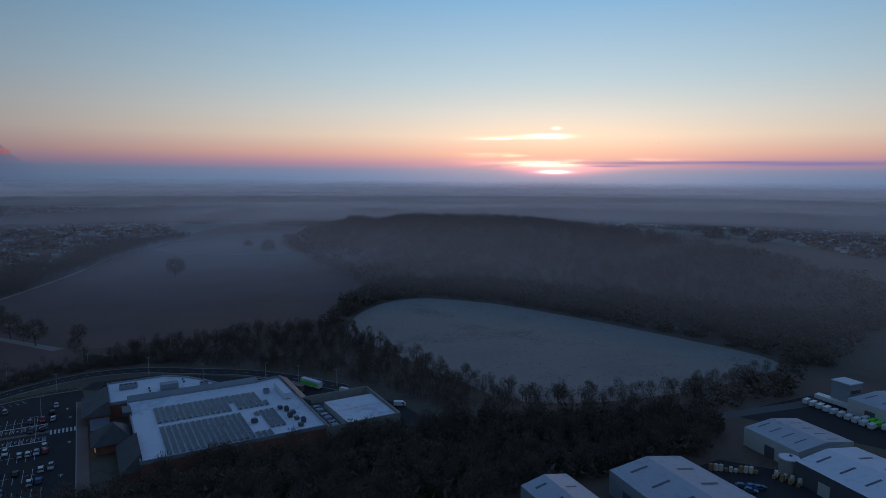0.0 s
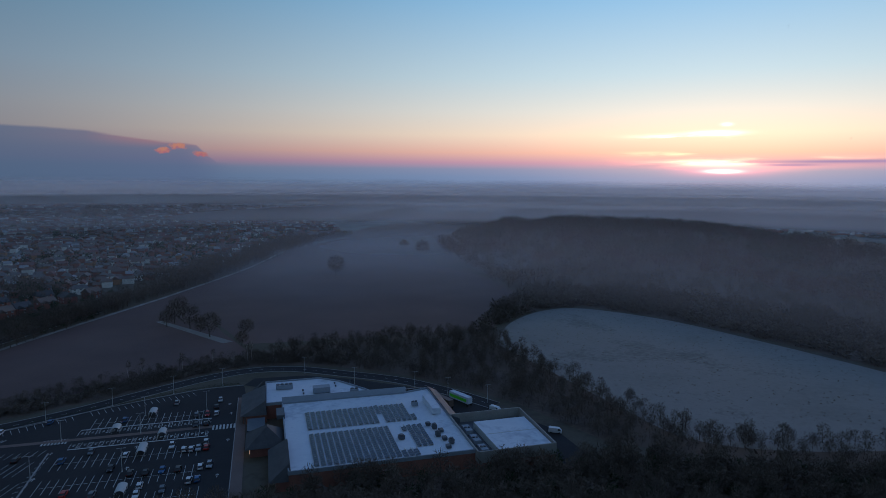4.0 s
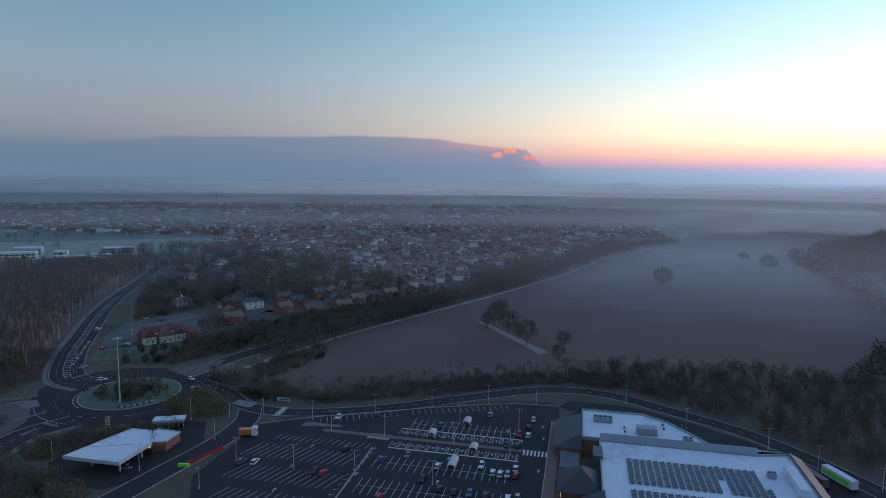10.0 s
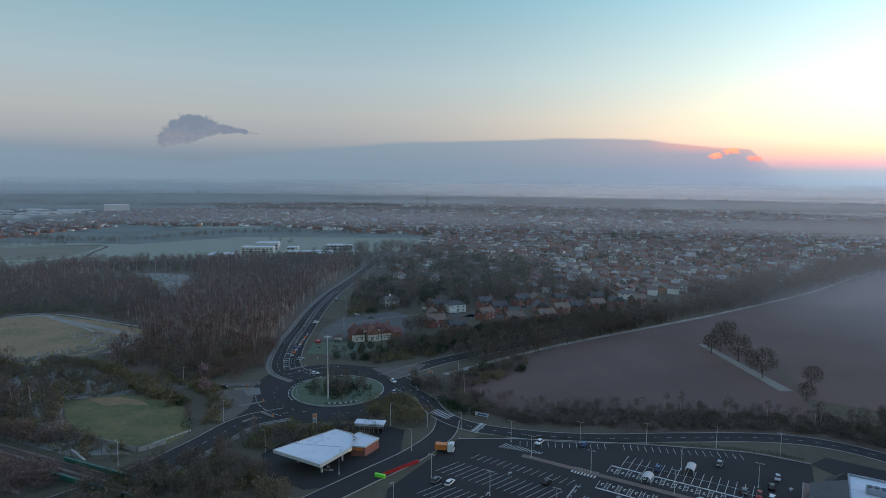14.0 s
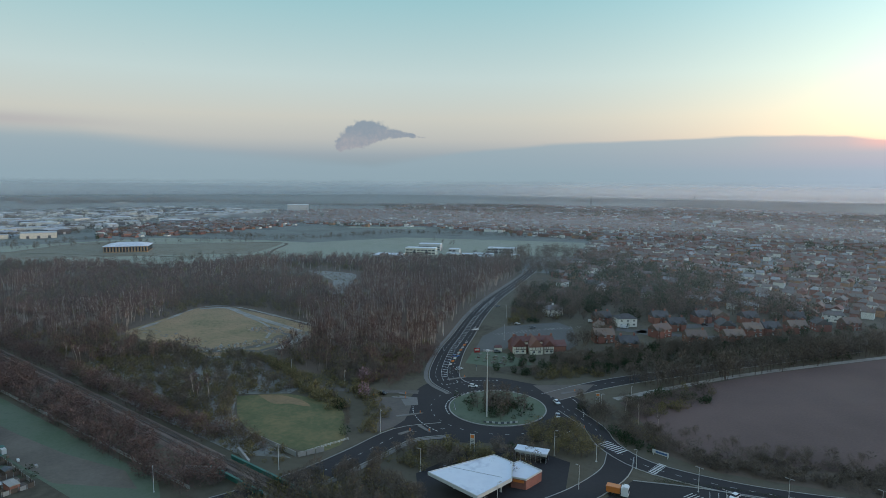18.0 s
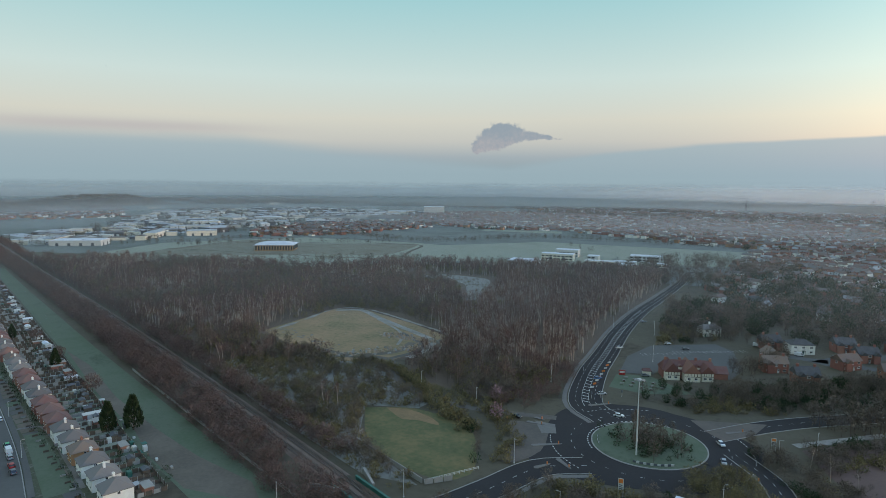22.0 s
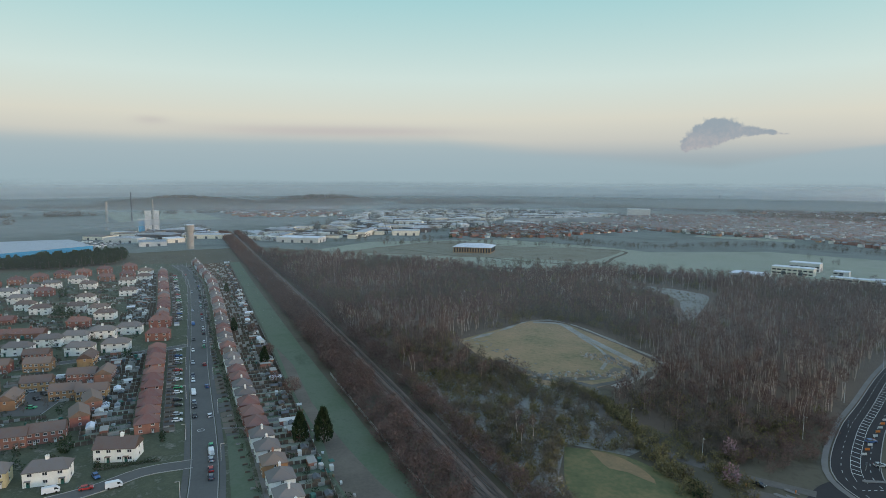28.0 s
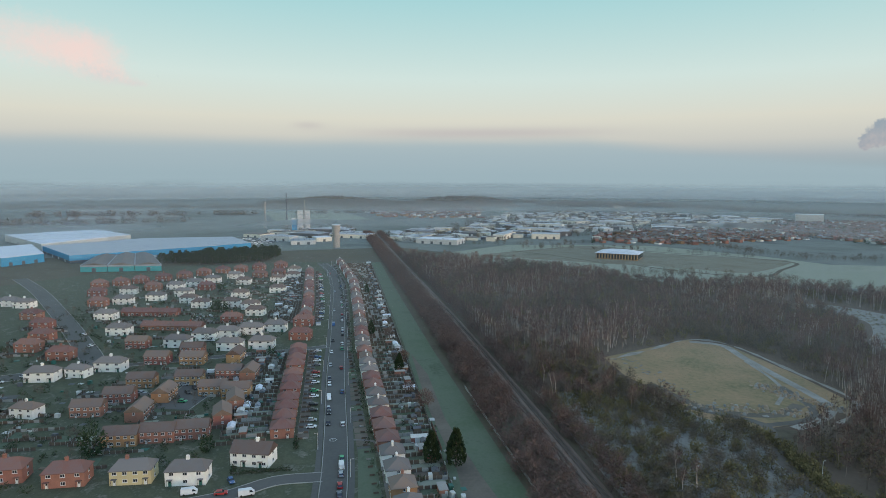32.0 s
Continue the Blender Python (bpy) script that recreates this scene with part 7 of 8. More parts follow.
for k in range(9):
    x = -63 + k * .15
    RM.add([(x - 1.2, 292.3 + k * 1.1, RZ), (x + 1.6, 291.8 + k * 1.1, RZ), (x + 1.6, 292.4 + k * 1.1, RZ), (x - 1.2, 292.9 + k * 1.1, RZ)], [(0, 1, 2, 3)])
for k in range(8):
    RM.add([(-86 + k * 1.2, 304 - k * .5, RZ), (-85.4 + k * 1.2, 304 - k * .5, RZ), (-83.4 + k * 1.2, 309 - k * .5, RZ), (-84 + k * 1.2, 309 - k * .5, RZ)], [(0, 1, 2, 3)])
c = circle(-306, 132, 1.3, 20)
ribbon(RM, c, .12, .12, RZ)
RM.box(-306, 132, RZ, .2, .9, .01)
dashes(RM, np.array([(-270, 126.5), (-281, 126.5)]), .14, 1.0, .8, RZ)
tagged(RM.ob("road_markings", M_WHITE), "white road markings, chevrons and dashes", "road marking", kind="stuff")
# splitter islands, with bollards
for i, (cx, cy, L, rz) in enumerate(((-160, 285, 12, 55), (-146, 277, 9, -20), (-171, 336, 11, 60), (-176, 298, 8, 20), (-178, 303, 5, 10), (-118, 350, 9, 60), (-97, 316, 6, -45), (-150, 270, 7, 75), (-188, 292, 6, 15))):
    e = empty("traffic_island", "pale kerbed splitter island with a lit bollard", "traffic island", "splitter islands", m=pose(cx, cy, .14, 0, 0, rz))
    MB().prism([(-L / 2, 0), (-L / 2 + .6, -.9), (L / 2 - 1, -.5), (L / 2, 0), (L / 2 - 1, .5), (-L / 2 + .6, .9)], 0, .2).ob("kerb", M_PAVE, e)
    MB().box(L / 2 - 1.4, 0, .2, .3, .3, 1.0).ob("bollard", PAINT["orange"], e, "orange bollard")
mast = empty("high_mast", "tall pale steel lighting mast on the roundabout", "lighting mast", m=pose(-133, 302, .3))
MB().cyl(0, 0, 0, 3, .32, .3, 10).cyl(0, 0, 3, 28, .3, .12, 10).ob("mast", M_OFFWHITE, mast)
MB().cyl(0, 0, 27.6, 28.2, .8, .8, 10).ob("head_ring", M_POLE, mast)
for i in range(6):
    a = i * 1.0472
    MB().box(1.5 * math.cos(a), 1.5 * math.sin(a), 27.7, 1.1, .55, .3, a).ob("floodlight", M_CONC, mast)
for cx, a0, a1 in ((0, 285, 325), (1, 205, 228)):
    e = empty("chevron_board", "low black and white chevron boards on the island kerb", "chevron sign", "chevron signs", m=pose(*RC, .34))
    for i, a in enumerate(np.linspace(a0, a1, 12 if cx == 0 else 6)):
        p = (18.6 * math.cos(radians(a)), 18.6 * math.sin(radians(a)))
        MB().box(*p, .1, 1.05, .12, .75, radians(a + 90)).ob("board", M_OFFWHITE if i % 2 else M_DARKSTEEL, e)
for x, y, h in ((-125.8, 248, 8), (-93, 243, 8), (-165, 221, 9), (-158, 264.5, 9), (-95, 286, 9), (-78, 268, 8), (-68.3, 232.4, 7), (-242, 293, 7), (-209, 297, 7), (-81, 290, 6), (-68, 293, 7), (-184, 188, 8), (-205, 345, 9), (-225, 400, 9), (-250, 470, 9), (-190, 415, 9), (-220, 470, 9), (-98, 338, 7), (-90, 352, 8), (-275, 530, 9)):
    street_lamp(x, y, h, x * 7, "single", label="slim grey roadside lamp post", group="roadside lamps")
for x, y in ((-178, 340), (-176, 344), (-205, 372), (-170, 352)):
    e = empty("traffic_signal", "dark temporary traffic signal on the road edge", "traffic light", "traffic signals", m=pose(x, y, .2))
    MB().cyl(0, 0, 0, 2.2, .07, n=6).ob("post", M_POLE, e), MB().box(0, 0, 2.0, .5, .35, 1.1).ob("head", M_DARKSTEEL, e)
for i in range(9):
    e = empty("barrier", "orange and white roadworks barrier", "barrier", "roadworks barriers", m=pose(-186 - i * 2.2, 352 + i * 5.2, .16, 0, 0, 66))
    MB().box(0, 0, .1, 1.8, .1, .9).ob("board", PAINT["orange"] if i % 2 else M_OFFWHITE, e), MB().box(0, 0, 0, .3, .6, .1).ob("foot", M_TYRE, e)

# ---- railway ----
BAL = MB()
ribbon(BAL, RAIL[RAIL[:, 0] < -178], 3.6, 3.6, .5)
for sgn in (1, -1):
    l0, l1 = offset_line(RAIL[RAIL[:, 0] < -178], sgn * 3.6), offset_line(RAIL[RAIL[:, 0] < -178], sgn * 4.8)
    k, n = len(BAL.v), len(l0)
    BAL.v += [(*p, .5) for p in l0] + [(*p, .0) for p in l1]
    BAL.f += [(k + i, k + i + 1, k + n + i + 1, k + n + i) for i in range(n - 1)]
    BAL.m += [0] * (n - 1)
tagged(BAL.ob("trackbed", M_BALLAST), "brown stone ballast trackbed", "trackbed", kind="structure")
for o in (-1.9, 1.9):
    tr = empty("railway_track", "steel railway track on timber sleepers", "railway track", "railway tracks")
    for g in (-.72, .72):
        mb = MB(); kerb(mb, offset_line(RAIL, o + g), .12, .62, .78); mb.ob("rail", M_RAIL, tr)
    mb = MB()
    line = offset_line(RAIL, o)
    seg = np.r_[0, np.cumsum(np.linalg.norm(np.diff(line, axis=0), axis=1))]
    for s in np.arange(0, 420, .75):
        p = [np.interp(s, seg, line[:, k]) for k in (0, 1)]
        mb.box(*p, .48, .28, 2.5, .14, .02)
    tagged(mb.ob("sleeper_bed", M_BARK, tr), kind="stuff")
bridge = empty("railway_bridge", "green steel girder railway bridge over the road", "bridge")
for o in (-4.4, 4.4):
    l = offset_line(np.array([(-184.0, 211.6), (-142.0, 209.8)]), o)
    (x0, y0), (x1, y1) = l
    an = math.atan2(y1 - y0, x1 - x0)
    MB().box((x0 + x1) / 2, (y0 + y1) / 2, .1, 42, .35, 1.7, an).box((x0 + x1) / 2, (y0 + y1) / 2, 1.8, 42, .8, .12, an).ob("girder", M_GREENSTEEL, bridge)
    for i in range(14):
        t = (i + .5) / 14
        MB().box(x0 + (x1 - x0) * t, y0 + (y1 - y0) * t, .1, .12, .75, 1.65, an).ob("stiffener", M_GREENSTEEL, bridge)
MB().box(-163, 210.7, .2, 42, 8.5, .22, -.043).ob("deck", M_BALLAST, bridge)
for x, y, L, rz, h in ((-183, 204.5, 12, 30, 2.2), (-181, 219, 12, -20, 1.8), (-150, 204, 8, -30, 2.0)):
    MB().box(x, y, 0, L, .6, h, radians(rz)).box(x, y, h, L + .2, .8, .15, radians(rz)).ob("abutment", M_CONC, bridge)
wall_ob = empty("plot_wall", "pale concrete panel wall round the grass plot", "wall")
for (x0, y0), (x1, y1) in (((-213, 233.5), (-168, 231)), ((-213, 233.5), (-214, 240)), ((-167, 231), (-163, 240))):
    n = max(1, int(math.hypot(x1 - x0, y1 - y0) / 3))
    for i in range(n):
        t = (i + .5) / n
        MB().box(x0 + (x1 - x0) * t, y0 + (y1 - y0) * t, 0, 2.9, .25, 1.8, math.atan2(y1 - y0, x1 - x0)).ob("panel", M_CONC, wall_ob)
rail_f = empty("verge_railing", "white post and rail fence at the road edge", "fence")
for i in range(12):
    t = i / 11
    x, y = -168 + 5 * t, 232 + 20 * t
    MB().box(x, y, 0, .12, .12, 1.1).ob("post", M_OFFWHITE, rail_f)
    if i < 11:
        MB().box(x + .23, y + .9, .85, 1.9, .06, .14, 1.33).box(x + .23, y + .9, .45, 1.9, .06, .12, 1.33).ob("rail", M_OFFWHITE, rail_f)
lf = empty("lineside_fence", "grey concrete panel fence along the railway", "fence")
for i in range(60):
    x = -178 - i * 3
    MB().box(x, 195.5 + (-178 - x) * .004, 0, 2.9, .12, 1.3, -.004).ob("panel", M_CONC, lf)

# ---- housing estate ----
for i in range(50):
    x = -222 - i * 12.4
    if x < -835:
        break
    y = np.interp(x, (-840, -753, -674, -545, -433, -303, -222), (149, 154, 158, 155, 151, 151, 153))
    k = ("row_white", "row_white", "row_white", "row_orange", "row_white", "row_white", "row_red", "row_red")[(i) % 8] if i < 8 else ("row_red", "row_white", "row_white", "row_red", "row_red", "row_white", "row_white", "row_brown")[i % 8]
    house("semi_brown" if k == "row_brown" else k, x, y + 1, 180 if i % 2 else 0, .8 if k == "row_brown" else .88, group="houses along the street")
for i, x in enumerate((-315, -326, -337, -348, -362, -373, -384, -400, -411, -422, -433, -515, -526, -537, -556, -568, -580, -600, -612, -624, -645, -657, -669, -690, -702, -714, -735, -747, -759)):
    house("row_red" if i % 5 != 3 or i < 11 else "row_white", x, np.interp(x, (-760, -574, -439, -316), (116, 118, 115, 112.5)), 90, .86, group="houses along the street")
house("corner_white", -292, 104, 72)
house("semi_white", -282, 84, 84)
house("semi_cream", -286, 66, 86)
house("semi_red", -288, 45, 88), house("semi_red", -294, 24, 90)
for key, pts in (("semi_white", [(-462, 43), (-476, 56), (-480, 69), (-487, 83), (-492, 98), (-449, 75), (-450, 93), (-418, 19), (-500, -1), (-549, -24), (-672, -3), (-686, 11), (-706, 24), (-728, 42), (-634, 12), (-618, -7), (-607, -29), (-613, -114), (-406, -9), (-604, -100)]),
                 ("block_red", [(-319, 66), (-320, 78), (-345, 52), (-367, 38), (-352, 30), (-394, 82), (-392, 92), (-427, 40), (-443, 55), (-464, 20)]),
                 ("block_orange", [(-318, 53), (-388, 42), (-367, 57), (-388, 64), (-370, 78), (-365, 89), (-426, 81), (-423, 59)]),
                 ("semi_red", [(-701, -58), (-713, -44), (-726, -26), (-739, -9), (-755, 7), (-770, 24), (-775, 42), (-731, 66), (-745, 84), (-790, 60), (-803, 83), (-505, 116), (-467, 115), (-601, -46), (-664, 25), (-522, 66), (-692, -74), (-648, -62), (-670, -22), (-558, -76), (-492, -43), (-445, -15), (-466, -40), (-525, -56)]),
                 ("semi_brown", [(-581, 58), (-568, 74), (-545, 80), (-582, 35), (-654, -38), (-603, 22), (-700, 86), (-720, 100), (-640, 90), (-620, 60), (-760, 100), (-690, 55)]),
                 ("terrace_long", [(-508, 30), (-557, 4)])):
    for i, (x, y) in enumerate(pts):
        tilt = np.interp(x, (-700, -450, -320), (76, 78, 88))
        house(key, x, y, tilt + (i * 13 % 5 - 2) + (90 if key.startswith("block") and i in (2, 6) else 0), .9 if key.startswith("block") else (1.1 if key == "semi_white" else 1.02), group="estate houses")
for x, y, k in ((-335, 87, "block_red"), (-352, 90, "block_red"), (-410, 6, "semi_white"), (-430, -62, "semi_red"), (-480, -80, "semi_red"), (-520, -105, "semi_red"), (-340, -10, "semi_red"), (-372, -22, "semi_red"), (-355, 5, "semi_brown")):
    house(k, x, y, 8 if k == "block_red" else 70, .86, group="estate houses")
# gardens: plots, fences, sheds
er = random.Random(11)
PLOT = MB()
FEN = MB()


def fence_run(x0, y0, x1, y1, h=1.5):
    n = max(1, int(math.hypot(x1 - x0, y1 - y0) / 1.9))
    an = math.atan2(y1 - y0, x1 - x0)
    for i in range(n):
        t = (i + .5) / n
        FEN.box(x0 + (x1 - x0) * t, y0 + (y1 - y0) * t, .02, 1.75, .08, h * er.uniform(.85, 1.1), an, er.choice((0, 0, 0, 1)))
        FEN.box(x0 + (x1 - x0) * i / n, y0 + (y1 - y0) * i / n, .02, .12, .14, h + .12, an, 1)


def plot(x, y, w, d, m):
    PLOT.sheet([(x - w / 2, y - d / 2), (x + w / 2, y - d / 2), (x + w / 2, y + d / 2), (x - w / 2, y + d / 2)], .05, m)


SHED = {}


def shed(x, y, rz, k):
    key = k % 4
    m = pose(x, y, .05, 0, 0, rz)
    if key in SHED:
        return copy_thing(SHED[key], m)
    e = SHED[key] = empty("shed", ("weathered timber garden shed with a felt roof", "pale metal garage with a frosted roof", "white conservatory with a frosted roof", "low brick garage with a flat roof")[key], "shed", "garden sheds", m=m)
    L, D, h, wm, rm = ((3, 2.2, 1.9, M_TIMBER, M_DARKSTEEL), (5.5, 2.8, 2.2, M_OFFWHITE, M_ROOFSNOW), (3.6, 3, 2.1, M_WINFRAME, M_OFFWHITE), (5.2, 2.8, 2.3, M_BRICK, M_CONC))[key]
    MB().box(0, 0, 0, L, D, h).ob("wall", wm, e)
    MB().gable(0, 0, h, h + (.7 if key != 3 else .15), L, D, 0, 0, 0, .15).ob("roof", rm, e)
    MB().box(L * .2, -D / 2 - .02, 0, .9, .06, 1.8).ob("door", M_TIMBER if key != 2 else M_PANE, e)


for i in range(98):
    x = -218 - i * 6.2
    if x < -825:
        break
    yf = np.interp(x, (-840, -753, -674, -545, -433, -303, -222), (149, 154, 158, 155, 151, 151, 153))
    yb = np.interp(x, (-840, -446, -222), (188, 176, 168))
    fence_run(x, yf + 6, x + .5, yb)
    fence_run(x, yb, x - 6.2, yb + .2)
    plot(x - 3, (yf + yb) / 2 + 3, 5.6, yb - yf - 8, er.choice((0, 0, 1, 2)))
    if i % 2 == 0 or er.random() < .4:
        shed(x - 3, yb - er.uniform(2, 7), er.choice((0, 90, 180)), er.choice((0, 0, 3, 1, 0, 3, 2)))
    fence_run(x, yf - 5.5, x, yf - 9, .8)
    plot(x - 3, yf - 8, 5.2, 5, er.choice((0, 3, 2)))
for i in range(80):
    x = -309 - i * 5.7
    if x < -765:
        break
    if -512 < x < -440:
        continue
    y = np.interp(x, (-760, -574, -439, -316), (116, 118, 115, 112.5))
    d = er.uniform(17, 23)
    fence_run(x, y - 6, x + .6, y - 6 - d)
    fence_run(x, y - 6 - d, x - 5.7, y - 6 - d)
    plot(x - 2.8, y - 6 - d / 2, 5.2, d - 2, er.choice((0, 0, 1, 2)))
    if er.random() < .75:
        shed(x - 2.8, y - 5 - er.uniform(.3, .9) * d, er.choice((0, 90, 180)), er.choice((0, 0, 3, 1, 0, 3, 2)))
    fence_run(x, y + 6, x, y + 10, .8)
    plot(x - 2.8, y + 8, 5.2, 4.5, er.choice((3, 3, 2)))
for i in range(190):
    x, y = er.uniform(-740, -290), er.uniform(-70, 84)
    if -430 < x and y < -25:
        continue
    if near_line(np.array([[x, y]]), ROADS["left"], 14)[0] or near_line(np.array([[x, y]]), ROADS["cross"], 8)[0]:
        continue
    an = radians(np.interp(x, (-700, -320), (76, 88)))
    L = er.uniform(8, 22)
    fence_run(x, y, x + L * math.cos(an), y + L * math.sin(an), 1.3)
    fence_run(x, y, x - 9 * math.sin(an), y + 9 * math.cos(an), 1.3)
    plot(x - 5, y + 4, 8, 7, er.choice((0, 0, 1, 2, 3)))
tagged(FEN.ob("garden_fences", [M_TIMBER, M_CONC]), "rows of weathered panel fences between back gardens", "fence", kind="stuff")
M_LAWN = mat("garden_lawn", (.075, .10, .055), (.05, .07, .04), big=.2, small=1.5, c3=(.11, .14, .10))
tagged(PLOT.ob("garden_plots", [M_LAWN, M_FROSTY2, M_MUD, M_STREET]), "small lawns, beds and drives round the houses", "garden", kind="stuff")
P = np.array([(er.uniform(-740, -280), er.uniform(-60, 86)) for i in range(1150)] + [(-220 - i * 9, 146 + er.uniform(-1, 1)) for i in range(60)] + [(-225 - i * 7, er.uniform(160, 172)) for i in range(70)] + [(-312 - i * 7, er.uniform(88, 104)) for i in range(60)])
forest("garden_shrubs", "dark shrubs and hedges in the gardens", P, P_LOW, .5, 1.1, [M_BARK, M_HEDGE], category="shrubs")
P = np.array([(er.uniform(-760, -300), er.uniform(-80, 86)) for i in range(280)])
forest("garden_trees_estate", "small bare trees in the gardens", P, P_WOOD, .25, .6, [M_BARK, M_TWIG], 1.3)
for x, y, s in ((-308, 46, 1.3), (-304, 86, .8), (-560, 55, 1.0), (-566, 48, 1.1), (-650, 40, 1.0), (-430, 100, .6), (-345, 96, .45)):
    tree_thing("garden_evergreen", "dense dark green evergreen tree in a garden", x, y, P_EVER[int(-x) % 3], s, [M_BARK, M_HEDGE], "garden evergreens", rz=x)
P = scatter([(-855, -60), (-880, -50), (-935, 55), (-915, 75), (-860, 60), (-840, 0)], 30, rng)
forest("dark_pine_belt", "belt of dark green pines in front of the factory", P, P_PINE, .8, 1.25, [M_BARK, M_HEDGE], 1.5)
CLUT = MB()
for i in range(900):
    row = i % 3
    if row == 0:
        x, y = er.uniform(-820, -225), er.uniform(161, 174)
    elif row == 1:
        x, y = er.uniform(-755, -312), er.uniform(90, 107)
        if -512 < x < -440:
            continue
    else:
        x, y = er.uniform(-720, -300), er.uniform(-40, 84)
        if near_line(np.array([[x, y]]), ROADS["left"], 9)[0] or near_line(np.array([[x, y]]), ROADS["cross"], 6)[0] or near_line(np.array([[x, y]]), ROADS["court"], 10)[0]:
            continue
    L, D, h = er.choice(((.6, .6, 1.0), (1.6, .8, .7), (2.4, 1.8, .12), (1.9, 1.4, 1.8), (3.0, 2.2, .1), (1.2, .9, .5)))
    CLUT.box(x, y, .06, L, D, h, er.uniform(-.2, .2) + row * .7, er.choice((0, 0, 1, 2, 3, 4)))
tagged(CLUT.ob("garden_clutter", [M_OFFWHITE, M_TIMBER, M_CONC, M_DARKSTEEL, M_GREENSTEEL]), "bins, paving, benches and small stores in the back gardens", "clutter", kind="stuff")
# street cars
CL = "white silver black grey white blue white silver red black white green".split()
for i, (x, dy) in enumerate([(-262, 2.8), (-268, 2.8), (-276, 2.9), (-282, 2.9), (-288, 2.9), (-320, 2.9), (-322, -3.0), (-334, -3.0), (-338, -3.0), (-352, -3), (-360, 3), (-372, -3), (-380, -3), (-398, 2.9), (-404, -3), (-430, -3), (-436, 3), (-448, 3), (-456, -2.9), (-470, 3), (-478, 3), (-486, 3), (-500, -3), (-512, 3), (-520, 3), (-532, 3), (-548, -3), (-560, 3), (-566, 3), (-580, 3), (-600, 3), (-612, 3), (-630, -3), (-644, 3), (-660, 3), (-690, 3), (-720, 3), (-740, -3), (-770, 3)]):
    y = np.interp(x, (-830, -760, -654, -474, -390, -307, -240), (130, 140, 143.5, 138.5, 135, 133, 129)) + dy
    car(CL[(i * 5 + 3) % 12], x, y, 181 if dy > 0 else 1, "van" if i in (3, 9, 22) else ("suv" if i % 4 == 0 else "car"), group="cars parked along the street")
for i in range(46):
    x = -318 - i * 9.6 + er.uniform(-2, 2)
    if x < -740:
        break
    if -512 < x < -440:
        continue
    car(CL[(i * 7) % 12], x, np.interp(x, (-760, -574, -439, -316), (116, 118, 115, 112.5)) + 11, 88, z=.06, group="cars on front drives")
for x, y, rz, c, k in ((-268, 104, 96, "white", "van"), (-270, 96, 92, "red", "car"), (-272, 86, 95, "white", "van"), (-278, 98, 20, "blue", "car"), (-372, 66, 30, "black", "car"), (-378, 68, 30, "black", "car"), (-384, 62, 100, "silver", "car"), (-360, 66, 70, "green", "car"), (-402, 72, 90, "white", "van"), (-375, 45, 60, "silver", "car"), (-440, 12, 150, "silver", "car"), (-470, -8, 150, "white", "car"),
                       (-500, -22, 150, "white", "car"), (-520, -44, 150, "black", "car"), (-412, -20, 80, "white", "car"), (-404, -28, 95, "white", "car"), (-470, 60, 80, "white", "car"), (-480, 88, 80, "grey", "car"), (-430, 84, 80, "white", "van"), (-540, 60, 20, "silver", "car"), (-545, 48, 20, "white", "car"), (-538, 40, 20, "grey", "car"), (-330, 58, 90, "grey", "car")):
    car(c, x, y, rz, k, group="cars on the estate")
for i in range(24):
    x = -250 - i * 24
    street_lamp(x, np.interp(x, (-830, -760, -654, -474, -390, -307, -240), (130, 140, 143.5, 138.5, 135, 133, 129)) + (6.2 if i % 2 else -6.2), 6.5, 90 if i % 2 else -90, "single", label="slim grey street lamp on the footway", group="street lamps")
land("street_verge", "green verge strip beside the street", [(-236, 137.5), (-296, 141), (-296, 147), (-236, 146)], .09, M_GREEN, "verge")

# hedge, long shed and red fence by the nearest gardens
P = np.array([(-300 + i * .9, 97.5 + math.sin(i) * .3) for i in range(18)] + [(-283.5 + math.sin(i) * .3, 98 + i * .9) for i in range(22)] + [(-300 - i * .9, 118 + math.sin(i) * .3) for i in range(10)])
forest("corner_hedge", "clipped dark green hedge round the corner garden", P, P_LOW, .55, .75, [M_BARK, M_HEDGE], category="hedge")
e = empty("long_shed", "long low red garden store with a pale roof", "shed", m=pose(-299, 166, .05, 0, 0, 88))
MB().box(0, 0, 0, 9, 3.2, 2.2).ob("wall", M_BRICK, e), MB().gable(0, 0, 2.2, 2.8, 9, 3.2, 0, 0, 0, .2).ob("roof", M_OFFWHITE, e), MB().box(-2, -1.63, 0, 2.2, .06, 1.9).ob("door", M_WINFRAME, e)
rf = empty("red_fence", "red-brown stained panel fence behind the gardens", "fence", m=pose(0, 0, 0))
for i in range(14):
    MB().box(-289 - i * 1.9, 171.5 + .05 * i, .02, 1.82, .08, 1.7, -.03).ob("fence_panel", M_TILE_RED, rf)
mb = MB()
ribbon(mb, smooth_line([(-236, 148.2), (-262, 148.6), (-296, 148.6), (-303, 146), (-305, 139)]), .8, .8, .1)
tagged(mb.ob("footpath", M_PAVE), "narrow concrete footpath beside the verge", "footpath", kind="structure")
for i, (x, y, rz) in enumerate(((-356, 92, 0), (-395, 78, 0), (-470, 44, 80), (-512, 118, 90))):
    e = empty("greenhouse", "small glazed garden greenhouse with white frame", "greenhouse", "greenhouses", m=pose(x + 9, y + 8, .05, 0, 0, rz))
    MB().box(0, 0, 0, 3.2, 2.2, 1.5).ob("wall", M_WINFRAME, e), MB().gable(0, 0, 1.5, 2.4, 3.2, 2.2, 0, 0, 0, .05).ob("roof", M_STEEL, e)

